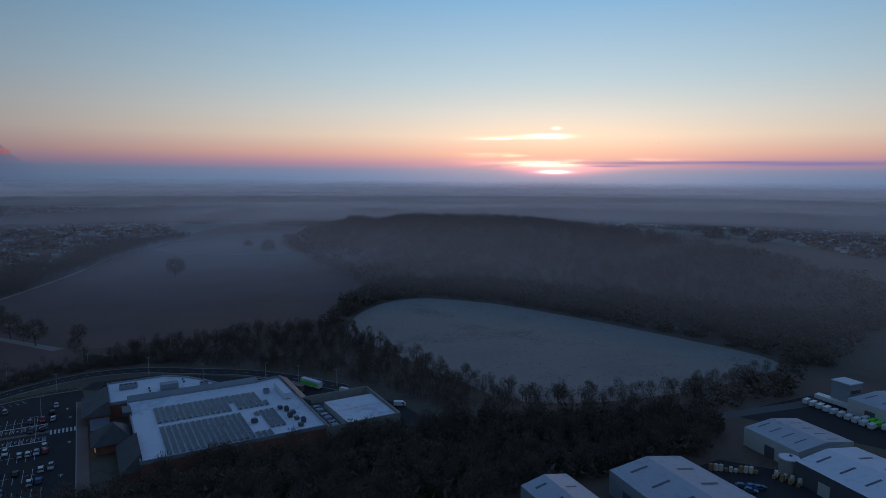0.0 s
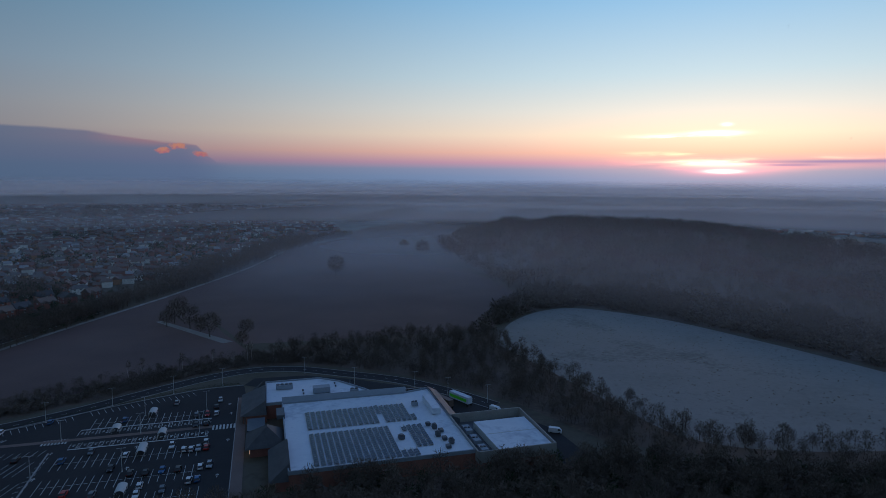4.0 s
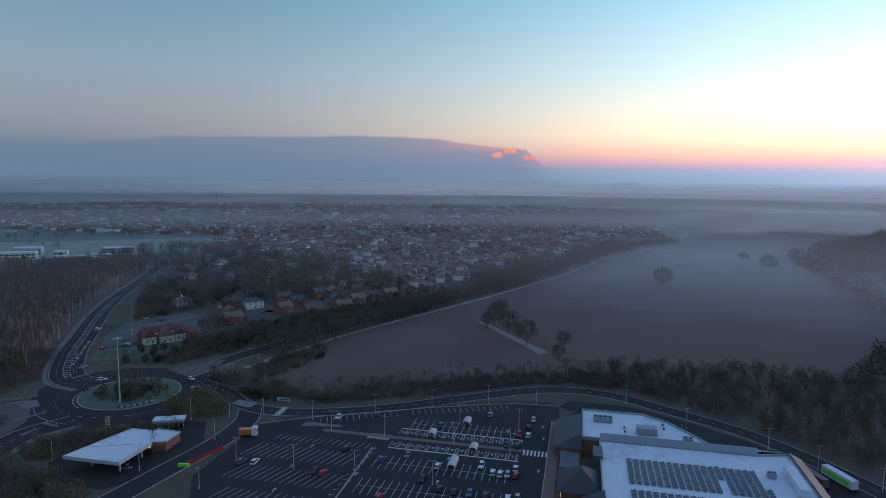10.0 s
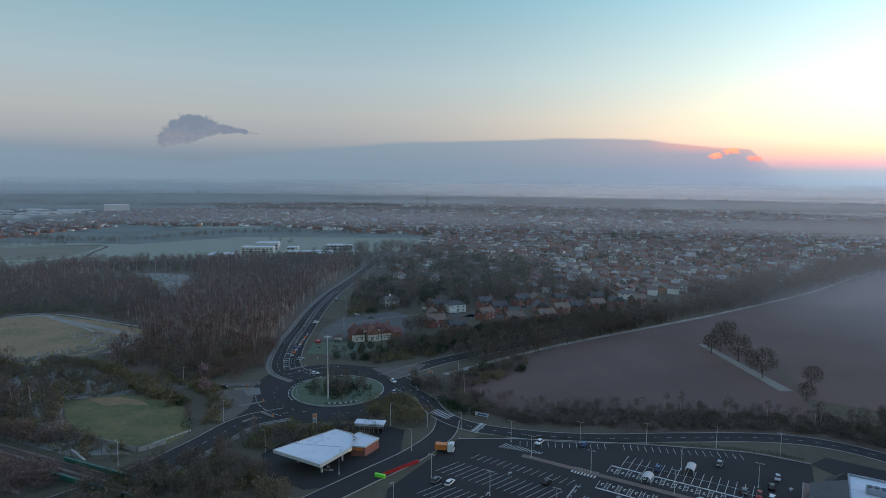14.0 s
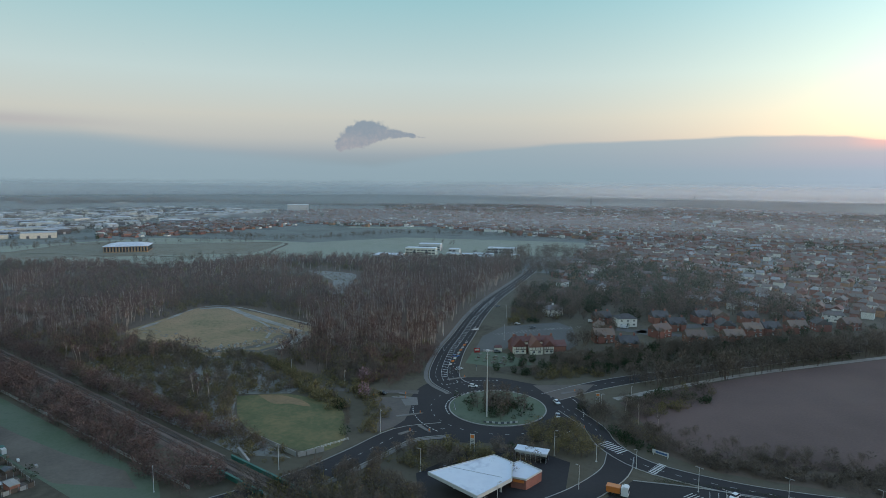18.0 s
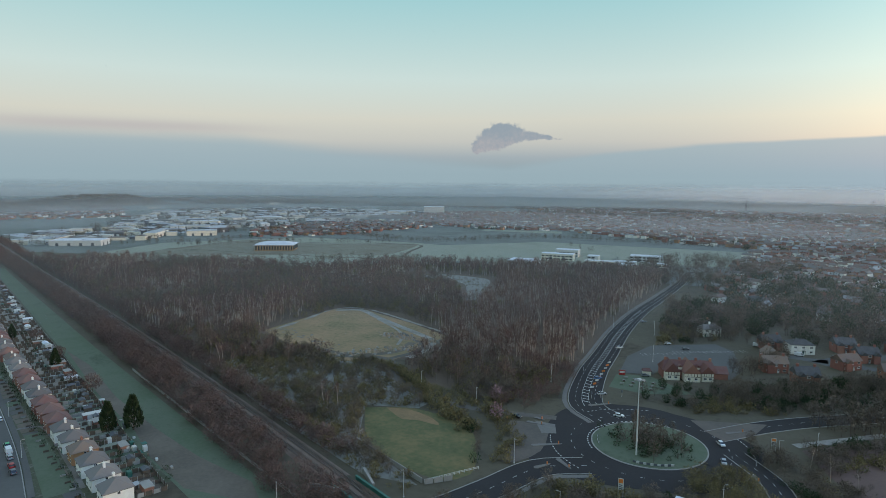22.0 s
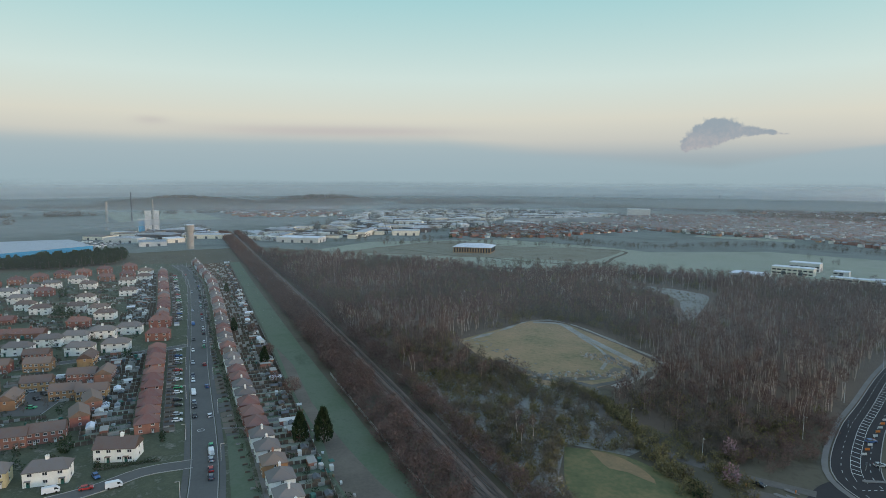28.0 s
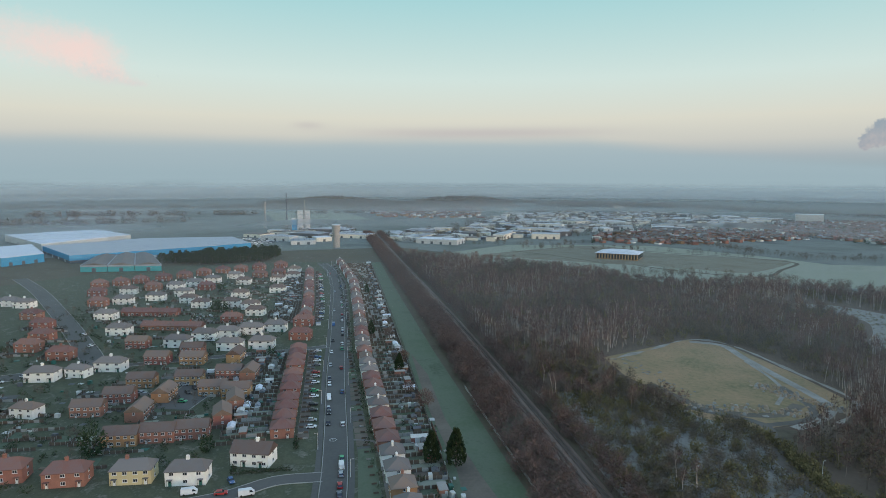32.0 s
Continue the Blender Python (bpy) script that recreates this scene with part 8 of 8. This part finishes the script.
# ---- industry and far landmarks ----
def shed_block(name, label, poly, h, wall, roof, ridge=0.0, bands=(), group="industrial sheds", cat="warehouse"):
    """A large flat or low-pitched shed with a corrugated wall, doors and roof lights."""
    cx, cy = sum(p[0] for p in poly) / len(poly), sum(p[1] for p in poly) / len(poly)
    e = empty(name, label, cat, group, m=pose(cx, cy, 0))
    q = [(x - cx, y - cy) for x, y in poly]
    mb = MB(); mb.prism(q, 0, h, 0, 0); mb.ob("wall", wall, e)
    mb = MB()
    if ridge and len(q) == 4:
        (a, b, c, d) = q
        m0, m1 = ((a[0] + b[0]) / 2, (a[1] + b[1]) / 2), ((d[0] + c[0]) / 2, (d[1] + c[1]) / 2)
        mb.add([(*a, h), (*b, h), (*c, h), (*d, h), (*m0, h + ridge), (*m1, h + ridge)], [(0, 4, 5, 3), (4, 1, 2, 5), (0, 1, 4), (2, 3, 5)])
        mb2 = MB()
        for i in range(1, 9):
            for s, (p0, p1) in enumerate(((a, d), (b, c))):
                if (i + s) % 2:
                    continue
                t = i / 9
                x0, y0 = p0[0] + (p1[0] - p0[0]) * t, p0[1] + (p1[1] - p0[1]) * t
                x1, y1 = m0[0] + (m1[0] - m0[0]) * t, m0[1] + (m1[1] - m0[1]) * t
                dx, dy = (p1[0] - p0[0]) * .012, (p1[1] - p0[1]) * .012
                P = lambda u: (x0 + (x1 - x0) * u, y0 + (y1 - y0) * u, h + ridge * u + .05)
                A, B = P(.3), P(.75)
                mb2.add([(A[0] - dx, A[1] - dy, A[2]), (B[0] - dx, B[1] - dy, B[2]), (B[0] + dx, B[1] + dy, B[2]), (A[0] + dx, A[1] + dy, A[2])], [(0, 1, 2, 3)])
        mb.ob("roof", roof, e)
        mb2.ob("rooflights", M_DARKSTEEL if roof is not M_DARKSTEEL else M_ROOFSNOW, e)
    else:
        mb.prism(q, h, h + .5); mb.ob("roof", roof, e)
    if bands:
        mb = MB(); parapet(mb, q, h * bands[0], h + .3, .5); mb.ob("fascia", bands[1], e)
    n = len(q)
    for i in range(n):
        (x0, y0), (x1, y1) = q[i], q[(i + 1) % n]
        L = math.hypot(x1 - x0, y1 - y0)
        k = min(4, int(L / 14))
        for j in range(k):
            t = (j + .7) / (k + .4)
            MB().box(x0 + (x1 - x0) * t, y0 + (y1 - y0) * t, 0, 4, .3, min(4.2, h * .6), math.atan2(y1 - y0, x1 - x0)).ob("loading_door", M_DARKSTEEL if wall is not M_DARKSTEEL else M_OFFWHITE, e)
    return e


def rect(cx, cy, L, D, rz):
    c, s = math.cos(radians(rz)), math.sin(radians(rz))
    return [(cx + a * L / 2 * c - b * D / 2 * s, cy + a * L / 2 * s + b * D / 2 * c) for a, b in ((-1, -1), (1, -1), (1, 1), (-1, 1))]


M_RIBROOF = mat("frosted_ribbed_roof", (.36, .39, .44), (.26, .28, .33), big=.08, small=.6, rough=.6, c3=(.42, .45, .50))
# warehouses near the store
shed_block("warehouse", "grey warehouse with frosted roof and dark rooflights", [(145, 110), (129, 114), (118, 78), (134, 74)], 7.5, M_STEEL, M_RIBROOF, 1.6)
shed_block("warehouse", "wide grey warehouse with frosted ribbed roof", [(183, 94), (157, 103), (141, 62), (170, 53)], 7.5, M_STEEL, M_RIBROOF, 2.2)
shed_block("warehouse", "pale grey warehouse with rows of rooflights", [(249, 83), (225, 92), (217, 71), (241, 62)], 6.8, M_OFFWHITE, M_RIBROOF, 1.6)
shed_block("warehouse", "large dark-walled warehouse with white frosted roof", [(236, 60), (209, 69), (195, 36), (224, 24)], 7.0, M_DARKSTEEL, M_ROOFSNOW, 1.8)
shed_block("warehouse", "grey warehouse with blue door beside parked vans", [(320, 66), (290, 78), (280, 48), (312, 38)], 6.5, M_OFFWHITE, M_RIBROOF, 1.4)
e = empty("office_block", "small dark tower block behind the warehouse", "office block", m=pose(302, 82, 0, 0, 0, -18))
MB().box(0, 0, 0, 8, 8, 10).ob("wall", M_STEEL, e), MB().box(0, 0, 10, 8.4, 8.4, .4).ob("roof", M_ROOFSNOW, e), MB().box(0, -4.05, 6, 6, .1, 1.4).ob("window", M_PANE, e)
tank = empty("storage_tank", "round concrete tank with a lid", "tank", m=pose(212, 72, 0))
MB().cyl(0, 0, 0, 6.0, 3.0, n=24).ob("shell", M_CONC, tank), MB().cyl(0, 0, 6.0, 6.3, 3.15, n=24).ob("lid", M_ROOFSNOW, tank), MB().box(1.2, 0, 6.3, .8, .8, .4).ob("hatch", M_DARKSTEEL, tank)
land("works_yard", "dark asphalt works yard among warehouses", [(186, 96), (206, 92), (214, 74), (206, 40), (180, 30), (172, 54)], .1, M_ASPH2, "yard")
land("van_yard", "asphalt yard with rows of parked vans", [(250, 110), (300, 96), (318, 80), (290, 40), (262, 50), (255, 84)], .1, M_ASPH2, "yard")
pr = random.Random(3)
for i in range(34):
    x, y = ((196 + i * 1.0, 90 - i * 1.2) if i < 10 else (206 + (i % 6) * 1.5, 62 + (i // 6) * 2.4))
    e = empty("pallet_stack", "stack of pale timber pallets and boxes", "pallet stack", "pallet stacks", m=pose(x, y, .1, 0, 0, pr.uniform(-20, 20)))
    h = pr.choice((1.0, 1.5, 2.1))
    MB().box(0, 0, .15, 1.2, 1.0, h).ob("load", M_TUDOR if i % 3 else M_BRICKO, e)
    MB().box(0, 0, 0, 1.25, 1.05, .14).ob("pallet", M_TIMBER, e)
for i in range(30):
    r, c = divmod(i, 10)
    x, y = 290 - c * 1.2 + r * 5.2, 93 - c * 3.0 - r * 2.0
    if r == 1:
        x, y = 300 - c * .5, 92 - c * 1.6
    if r == 2:
        x, y = 284 - c * 1.3, 70 - c * 2.6
    car("lime" if r == 2 and c % 3 else "white", x + r, y, -10 + pr.uniform(-4, 4), "van", group="vans in the yard", label="%s van parked in a frosty yard row" % ("lime and white" if r == 2 and c % 3 else "white"))
for x, y in ((192, 78), (194, 76), (191, 75), (195, 74)):
    car("blue", x, y, 20 + x * 9, group="cars in the works yard")
mb = MB(); ribbon(mb, smooth_line([(240, 112), (262, 104), (290, 93), (330, 84)]), 3, 3, .12)
tagged(mb.ob("road_works", M_STREET), "pale frosted access lane", "road", kind="structure")

# big factory
shed_block("factory_hall", "huge white-roofed distribution hall", [(-1190, -374), (-1287, -267), (-1162, -177), (-1020, -253)], 10, M_OFFWHITE, M_ROOFSNOW, 0, group="factory halls")
shed_block("factory_hall", "white-roofed warehouse with blue walls", [(-984, -300), (-1022, -266), (-899, -202), (-857, -230)], 10, M_BLUE, M_ROOFSNOW, 0, group="factory halls")
shed_block("blue_factory", "wide factory with a bright blue band and grey roof", [(-997, -242), (-1100, -142), (-1109, -11), (-1000, 29), (-957, -31), (-877, -166)], 9.5, M_DARKSTEEL, M_RIBROOF, 0, (.35, M_BLUE), group="factory halls", cat="factory")
for i in range(3):
    u, v = i / 3, (i + 1) / 3 - .01
    A, B, C, D = (-800, -128), (-797, -44), (-902, -80), (-946, -150)
    mixp = lambda p, q, t: (p[0] + (q[0] - p[0]) * t, p[1] + (q[1] - p[1]) * t)
    shed_block("teal_unit", "workshop bay with teal front and grey ribbed roof", [mixp(A, B, u), mixp(A, B, v), mixp(D, C, v), mixp(D, C, u)], 7, M_TEAL, M_TILE_GREY, 2.6, (.8, M_STEEL), group="workshop bays", cat="workshop")
plant = empty("process_tower", "tall white process tower with twin columns and blue base", "industrial tower", m=pose(-1325, 96, 0))
for s in (-1, 1):
    MB().box(0, s * 6.5, 0, 14, 11, 40).box(0, s * 6.5, 40, 14.4, 11.4, .8).ob("column", M_OFFWHITE, plant)
MB().box(-3, -18, 0, 12, 12, 26).ob("annex", M_OFFWHITE, plant), MB().box(3.2, -18, 2, .6, 10, 20).ob("blue_panel", M_BLUE, plant)
MB().cyl(7.6, 2, 0, 62, 1.4, 1.2, 10).ob("stack", M_CONC, plant)
for k in range(4):
    MB().box(7.2, 0, 6 + k * 9, .4, 20, .8).ob("ledge", M_STEEL, plant)
for x, y, h, r, m, lb in ((-1420, 14, 55, 2.2, M_CONC, "tall pale concrete factory chimney"), (-1480, 55, 71, 1.1, M_DARKSTEEL, "tall dark steel factory chimney")):
    e = empty("chimney_stack", lb, "chimney", "factory chimneys", m=pose(x, y, 0))
    MB().cyl(0, 0, 0, h, r * 1.3, r, 12).ob("shaft", m, e), MB().cyl(0, 0, h, h + 1.2, r * 1.15, n=12).ob("rim", M_DARKSTEEL, e), MB().cyl(0, 0, 0, 2, r * 1.9, n=12).ob("base", M_CONC, e)
wt = empty("silo_tower", "pale concrete tower with a wider head", "tower", m=pose(-1005, 151, 0))
MB().cyl(0, 0, 0, 26, 5.2, 4.8, 16).ob("shaft", M_CONC, wt), MB().cyl(0, 0, 26, 34, 6.2, 6.2, 16).ob("head", M_CONC, wt), MB().cyl(0, 0, 34, 34.8, 6.5, n=16).ob("cap", M_ROOFSNOW, wt)
ir = random.Random(9)
INDUS = [(-1140, 60), (-1180, 110), (-1120, 130), (-1240, 60), (-1280, 150), (-1180, 180), (-1080, 100), (-1350, 160), (-1220, 20), (-1201, 268), (-1268, 320), (-1120, 300), (-1050, 318), (-1180, 400), (-1130, 450), (-1247, 560), (-1330, 520), (-1359, 620), (-1319, 690), (-1160, 560), (-1110, 520), (-1309, 775), (-1230, 830), (-1549, 674), (-1640, 800), (-1709, 918),
         (-1450, 720), (-1420, 800), (-1276, 1026), (-1462, 1182), (-1619, 1240), (-1708, 1180), (-1400, 1100), (-1500, 1000), (-1560, 880), (-1700, 600), (-1850, 700), (-2064, 585), (-2165, 766), (-2258, 1241), (-1900, 1000), (-1350, 900), (-1250, 700), (-1480, 560)]
for i, (x, y) in enumerate(INDUS):
    shed_block("industrial_unit", ("pale grey industrial shed with frosted roof", "long dark industrial shed with pale roof", "cream industrial shed with low roof")[i % 3], rect(x, y, ir.uniform(28, 85), ir.uniform(18, 40), ir.choice((60, 65, 150, 10)) + ir.uniform(-6, 6)), ir.uniform(5, 9), (M_OFFWHITE, M_DARKSTEEL, M_TUDOR)[i % 3], (M_RIBROOF, M_STEEL, M_ROOFSNOW, M_TILE_GREY, M_RIBROOF)[i % 5], ir.choice((0, 1.2, 1.8)))
shed_block("office_tower", "tall pale block among sheds", rect(-1400, 1315, 60, 30, 50), 22, M_OFFWHITE, M_ROOFSNOW, 0, group="offices", cat="office block")
mb = MB()
YARDS = [[(-1090, 255), (-1200, 240), (-1420, 420), (-1900, 700), (-1950, 1150), (-1450, 1330), (-1230, 1010), (-1290, 760), (-1180, 600), (-1060, 420)], [(-1110, 70), (-1330, 40), (-1420, 190), (-1190, 200)]]
for poly in YARDS:
    for x, y in scatter(poly, 1500, rng):
        L, D, h, a = ir.uniform(12, 46), ir.uniform(8, 22), ir.uniform(3.5, 7.5), radians(ir.choice((60, 65, 150, 152)))
        m = ir.choice((0, 0, 1, 2))
        mb.box(x, y, 0, L, D, h, a, m)
        mb.gable(x, y, h, h + ir.choice((.4, 1.5)), L, D, a, ir.choice((3, 3, 4, 5)), 0, .2)
tagged(mb.ob("distant_sheds", [M_OFFWHITE, M_DARKSTEEL, M_TUDOR, M_RIBROOF, M_OFFWHITE, M_TILE_GREY]), "crowded pale-roofed works buildings far off", "sheds", kind="stuff")
forest("works_trees", "dark bare trees between the works buildings", np.concatenate([scatter(p, 520, rng) for p in YARDS]), P_FAR, .4, .85, [M_BARK, M_TWIG])
mb = MB()
for i in range(420):
    x, y = (ir.uniform(-1400, -1200), ir.uniform(600, 820)) if i % 2 else (ir.uniform(-1180, -1060), ir.uniform(-60, 60))
    mb.box(x, y, 0, 4.2, 1.9, 1.5, ir.choice((.9, 2.5)), i % 3)
tagged(mb.ob("distant_vehicles", [PAINT["white"], PAINT["silver"], PAINT["grey"]]), "rows of parked vehicles far off among sheds", "vehicles", kind="stuff")
# brown office with colonnade
off = empty("brown_office", "square tan office with a frosted pyramid roof and columns", "office", m=pose(-823, 515, 0, 0, 0, 52))
MB().box(0, 0, 0, 52, 40, 8).ob("wall", M_BRICKO, off)
MB().gable(0, 0, 8, 12, 52, 40, 0, 0, 16, 1.5).ob("roof", M_ROOFSNOW, off)
for i in range(14):
    for s in (-1, 1):
        MB().box(-24 + i * 3.7, s * 20.2, 1, 1.9, .4, 6.2).ob("window", M_PANE, off)
for i in range(10):
    for s in (-1, 1):
        MB().box(s * 26.2, -17 + i * 3.8, 1, .4, 1.9, 6.2).ob("window", M_PANE, off)
# school
for i, (x, y, L, D, h, rz, m) in enumerate(((-502, 672, 34, 24, 5, 24, M_OFFWHITE), (-500, 735, 40, 14, 8, 24, M_TUDOR), (-515, 775, 30, 16, 9, 24, M_OFFWHITE), (-463, 758, 14, 12, 7, 24, M_OFFWHITE), (-440, 742, 40, 10, 4, 24, M_TUDOR), (-420, 760, 26, 10, 4, 24, M_OFFWHITE), (-420, 808, 38, 16, 7, 24, M_OFFWHITE), (-384, 770, 20, 10, 4, 24, M_TUDOR), (-405, 738, 18, 8, 4, 24, M_OFFWHITE))):
    e = shed_block("school_block", "white flat-roofed school block with frosted roof", rect(x, y, L, D, rz), h, m, M_ROOFSNOW, 0, group="school blocks", cat="school")
    for k in range(int(L / 5)):
        for f in range(max(1, int(h / 3.5))):
            t = -L / 2 + 2.5 + k * 5
            c, s = math.cos(radians(rz)), math.sin(radians(rz))
            MB().box(t * c + (D / 2 + .1) * s, t * s - (D / 2 + .1) * c, 1.2 + f * 3.4, 3.6, .25, 1.5, radians(rz)).ob("window", M_PANE, e)
for i, (x, y) in enumerate(((-273, 908), (-240, 899), (-215, 905), (-190, 912), (-165, 922), (-146, 934))):
    e = house("terrace_long", x, y, 10 + i * 7, .85, label="long red-roofed brick hall among houses", group="red-roofed halls")


def pylon(x, y, h, rz):
    key = "pylon"
    m = pose(x, y, 0, 0, 0, rz) @ Matrix.Scale(h / 45, 4)
    if key in LORRY:
        return copy_thing(LORRY[key], m)
    e = LORRY[key] = empty("pylon", "grey lattice electricity pylon fading into mist", "pylon", "pylons", m=m)
    for sx in (-1, 1):
        for sy in (-1, 1):
            V, F = [], []
            tube(V, F, (sx * 4, sy * 4, 0), (sx * 1.1, sy * 1.1, 28), .35, .3, 4), tube(V, F, (sx * 1.1, sy * 1.1, 28), (0, 0, 46), .3, .2, 4)
            fast_mesh("leg", np.array(V), np.array(F), np.zeros(len(F)), [M_DARKSTEEL]).parent = e
    for z, wd in ((29, 9), (35, 7.5), (41, 6)):
        V, F = [], []
        tube(V, F, (-wd, 0, z), (wd, 0, z), .3, .3, 4), tube(V, F, (-wd, 0, z), (0, 0, z + 3), .2, .2, 3), tube(V, F, (wd, 0, z), (0, 0, z + 3), .2, .2, 3)
        fast_mesh("cross_arm", np.array(V), np.array(F), np.zeros(len(F)), [M_DARKSTEEL]).parent = e
    V, F = [], []
    for k in range(7):
        a, b = 4 - k * .42, 4 - (k + 1) * .42
        for sx, sy in ((1, 0), (0, 1)):
            for s in (-1, 1):
                tube(V, F, (-a if sx else s * a, s * a if sx else -a, k * 4), (b if sx else s * b, s * b if sx else b, k * 4 + 4), .16, .16, 3)
    fast_mesh("bracing", np.array(V), np.array(F), np.zeros(len(F)), [M_DARKSTEEL]).parent = e
    return e


for t_az, R, h in ((-65, 2600, 46), (-58.5, 2700, 46), (-53, 2700, 46), (-41, 2600, 44), (-36.5, 2500, 44), (-31.5, 2400, 44), (-17, 2450, 46), (-10.5, 2600, 46), (-1, 2300, 46), (4.5, 2250, 48), (13.5, 2300, 48), (22, 2100, 48), (29, 2500, 44), (42, 2700, 44), (52, 2600, 44), (60, 2500, 44), (69, 2500, 40), (-24, 2500, 44)):
    pylon(-math.sin(radians(t_az)) * R, math.cos(radians(t_az)) * R + 60, h, t_az + 20)
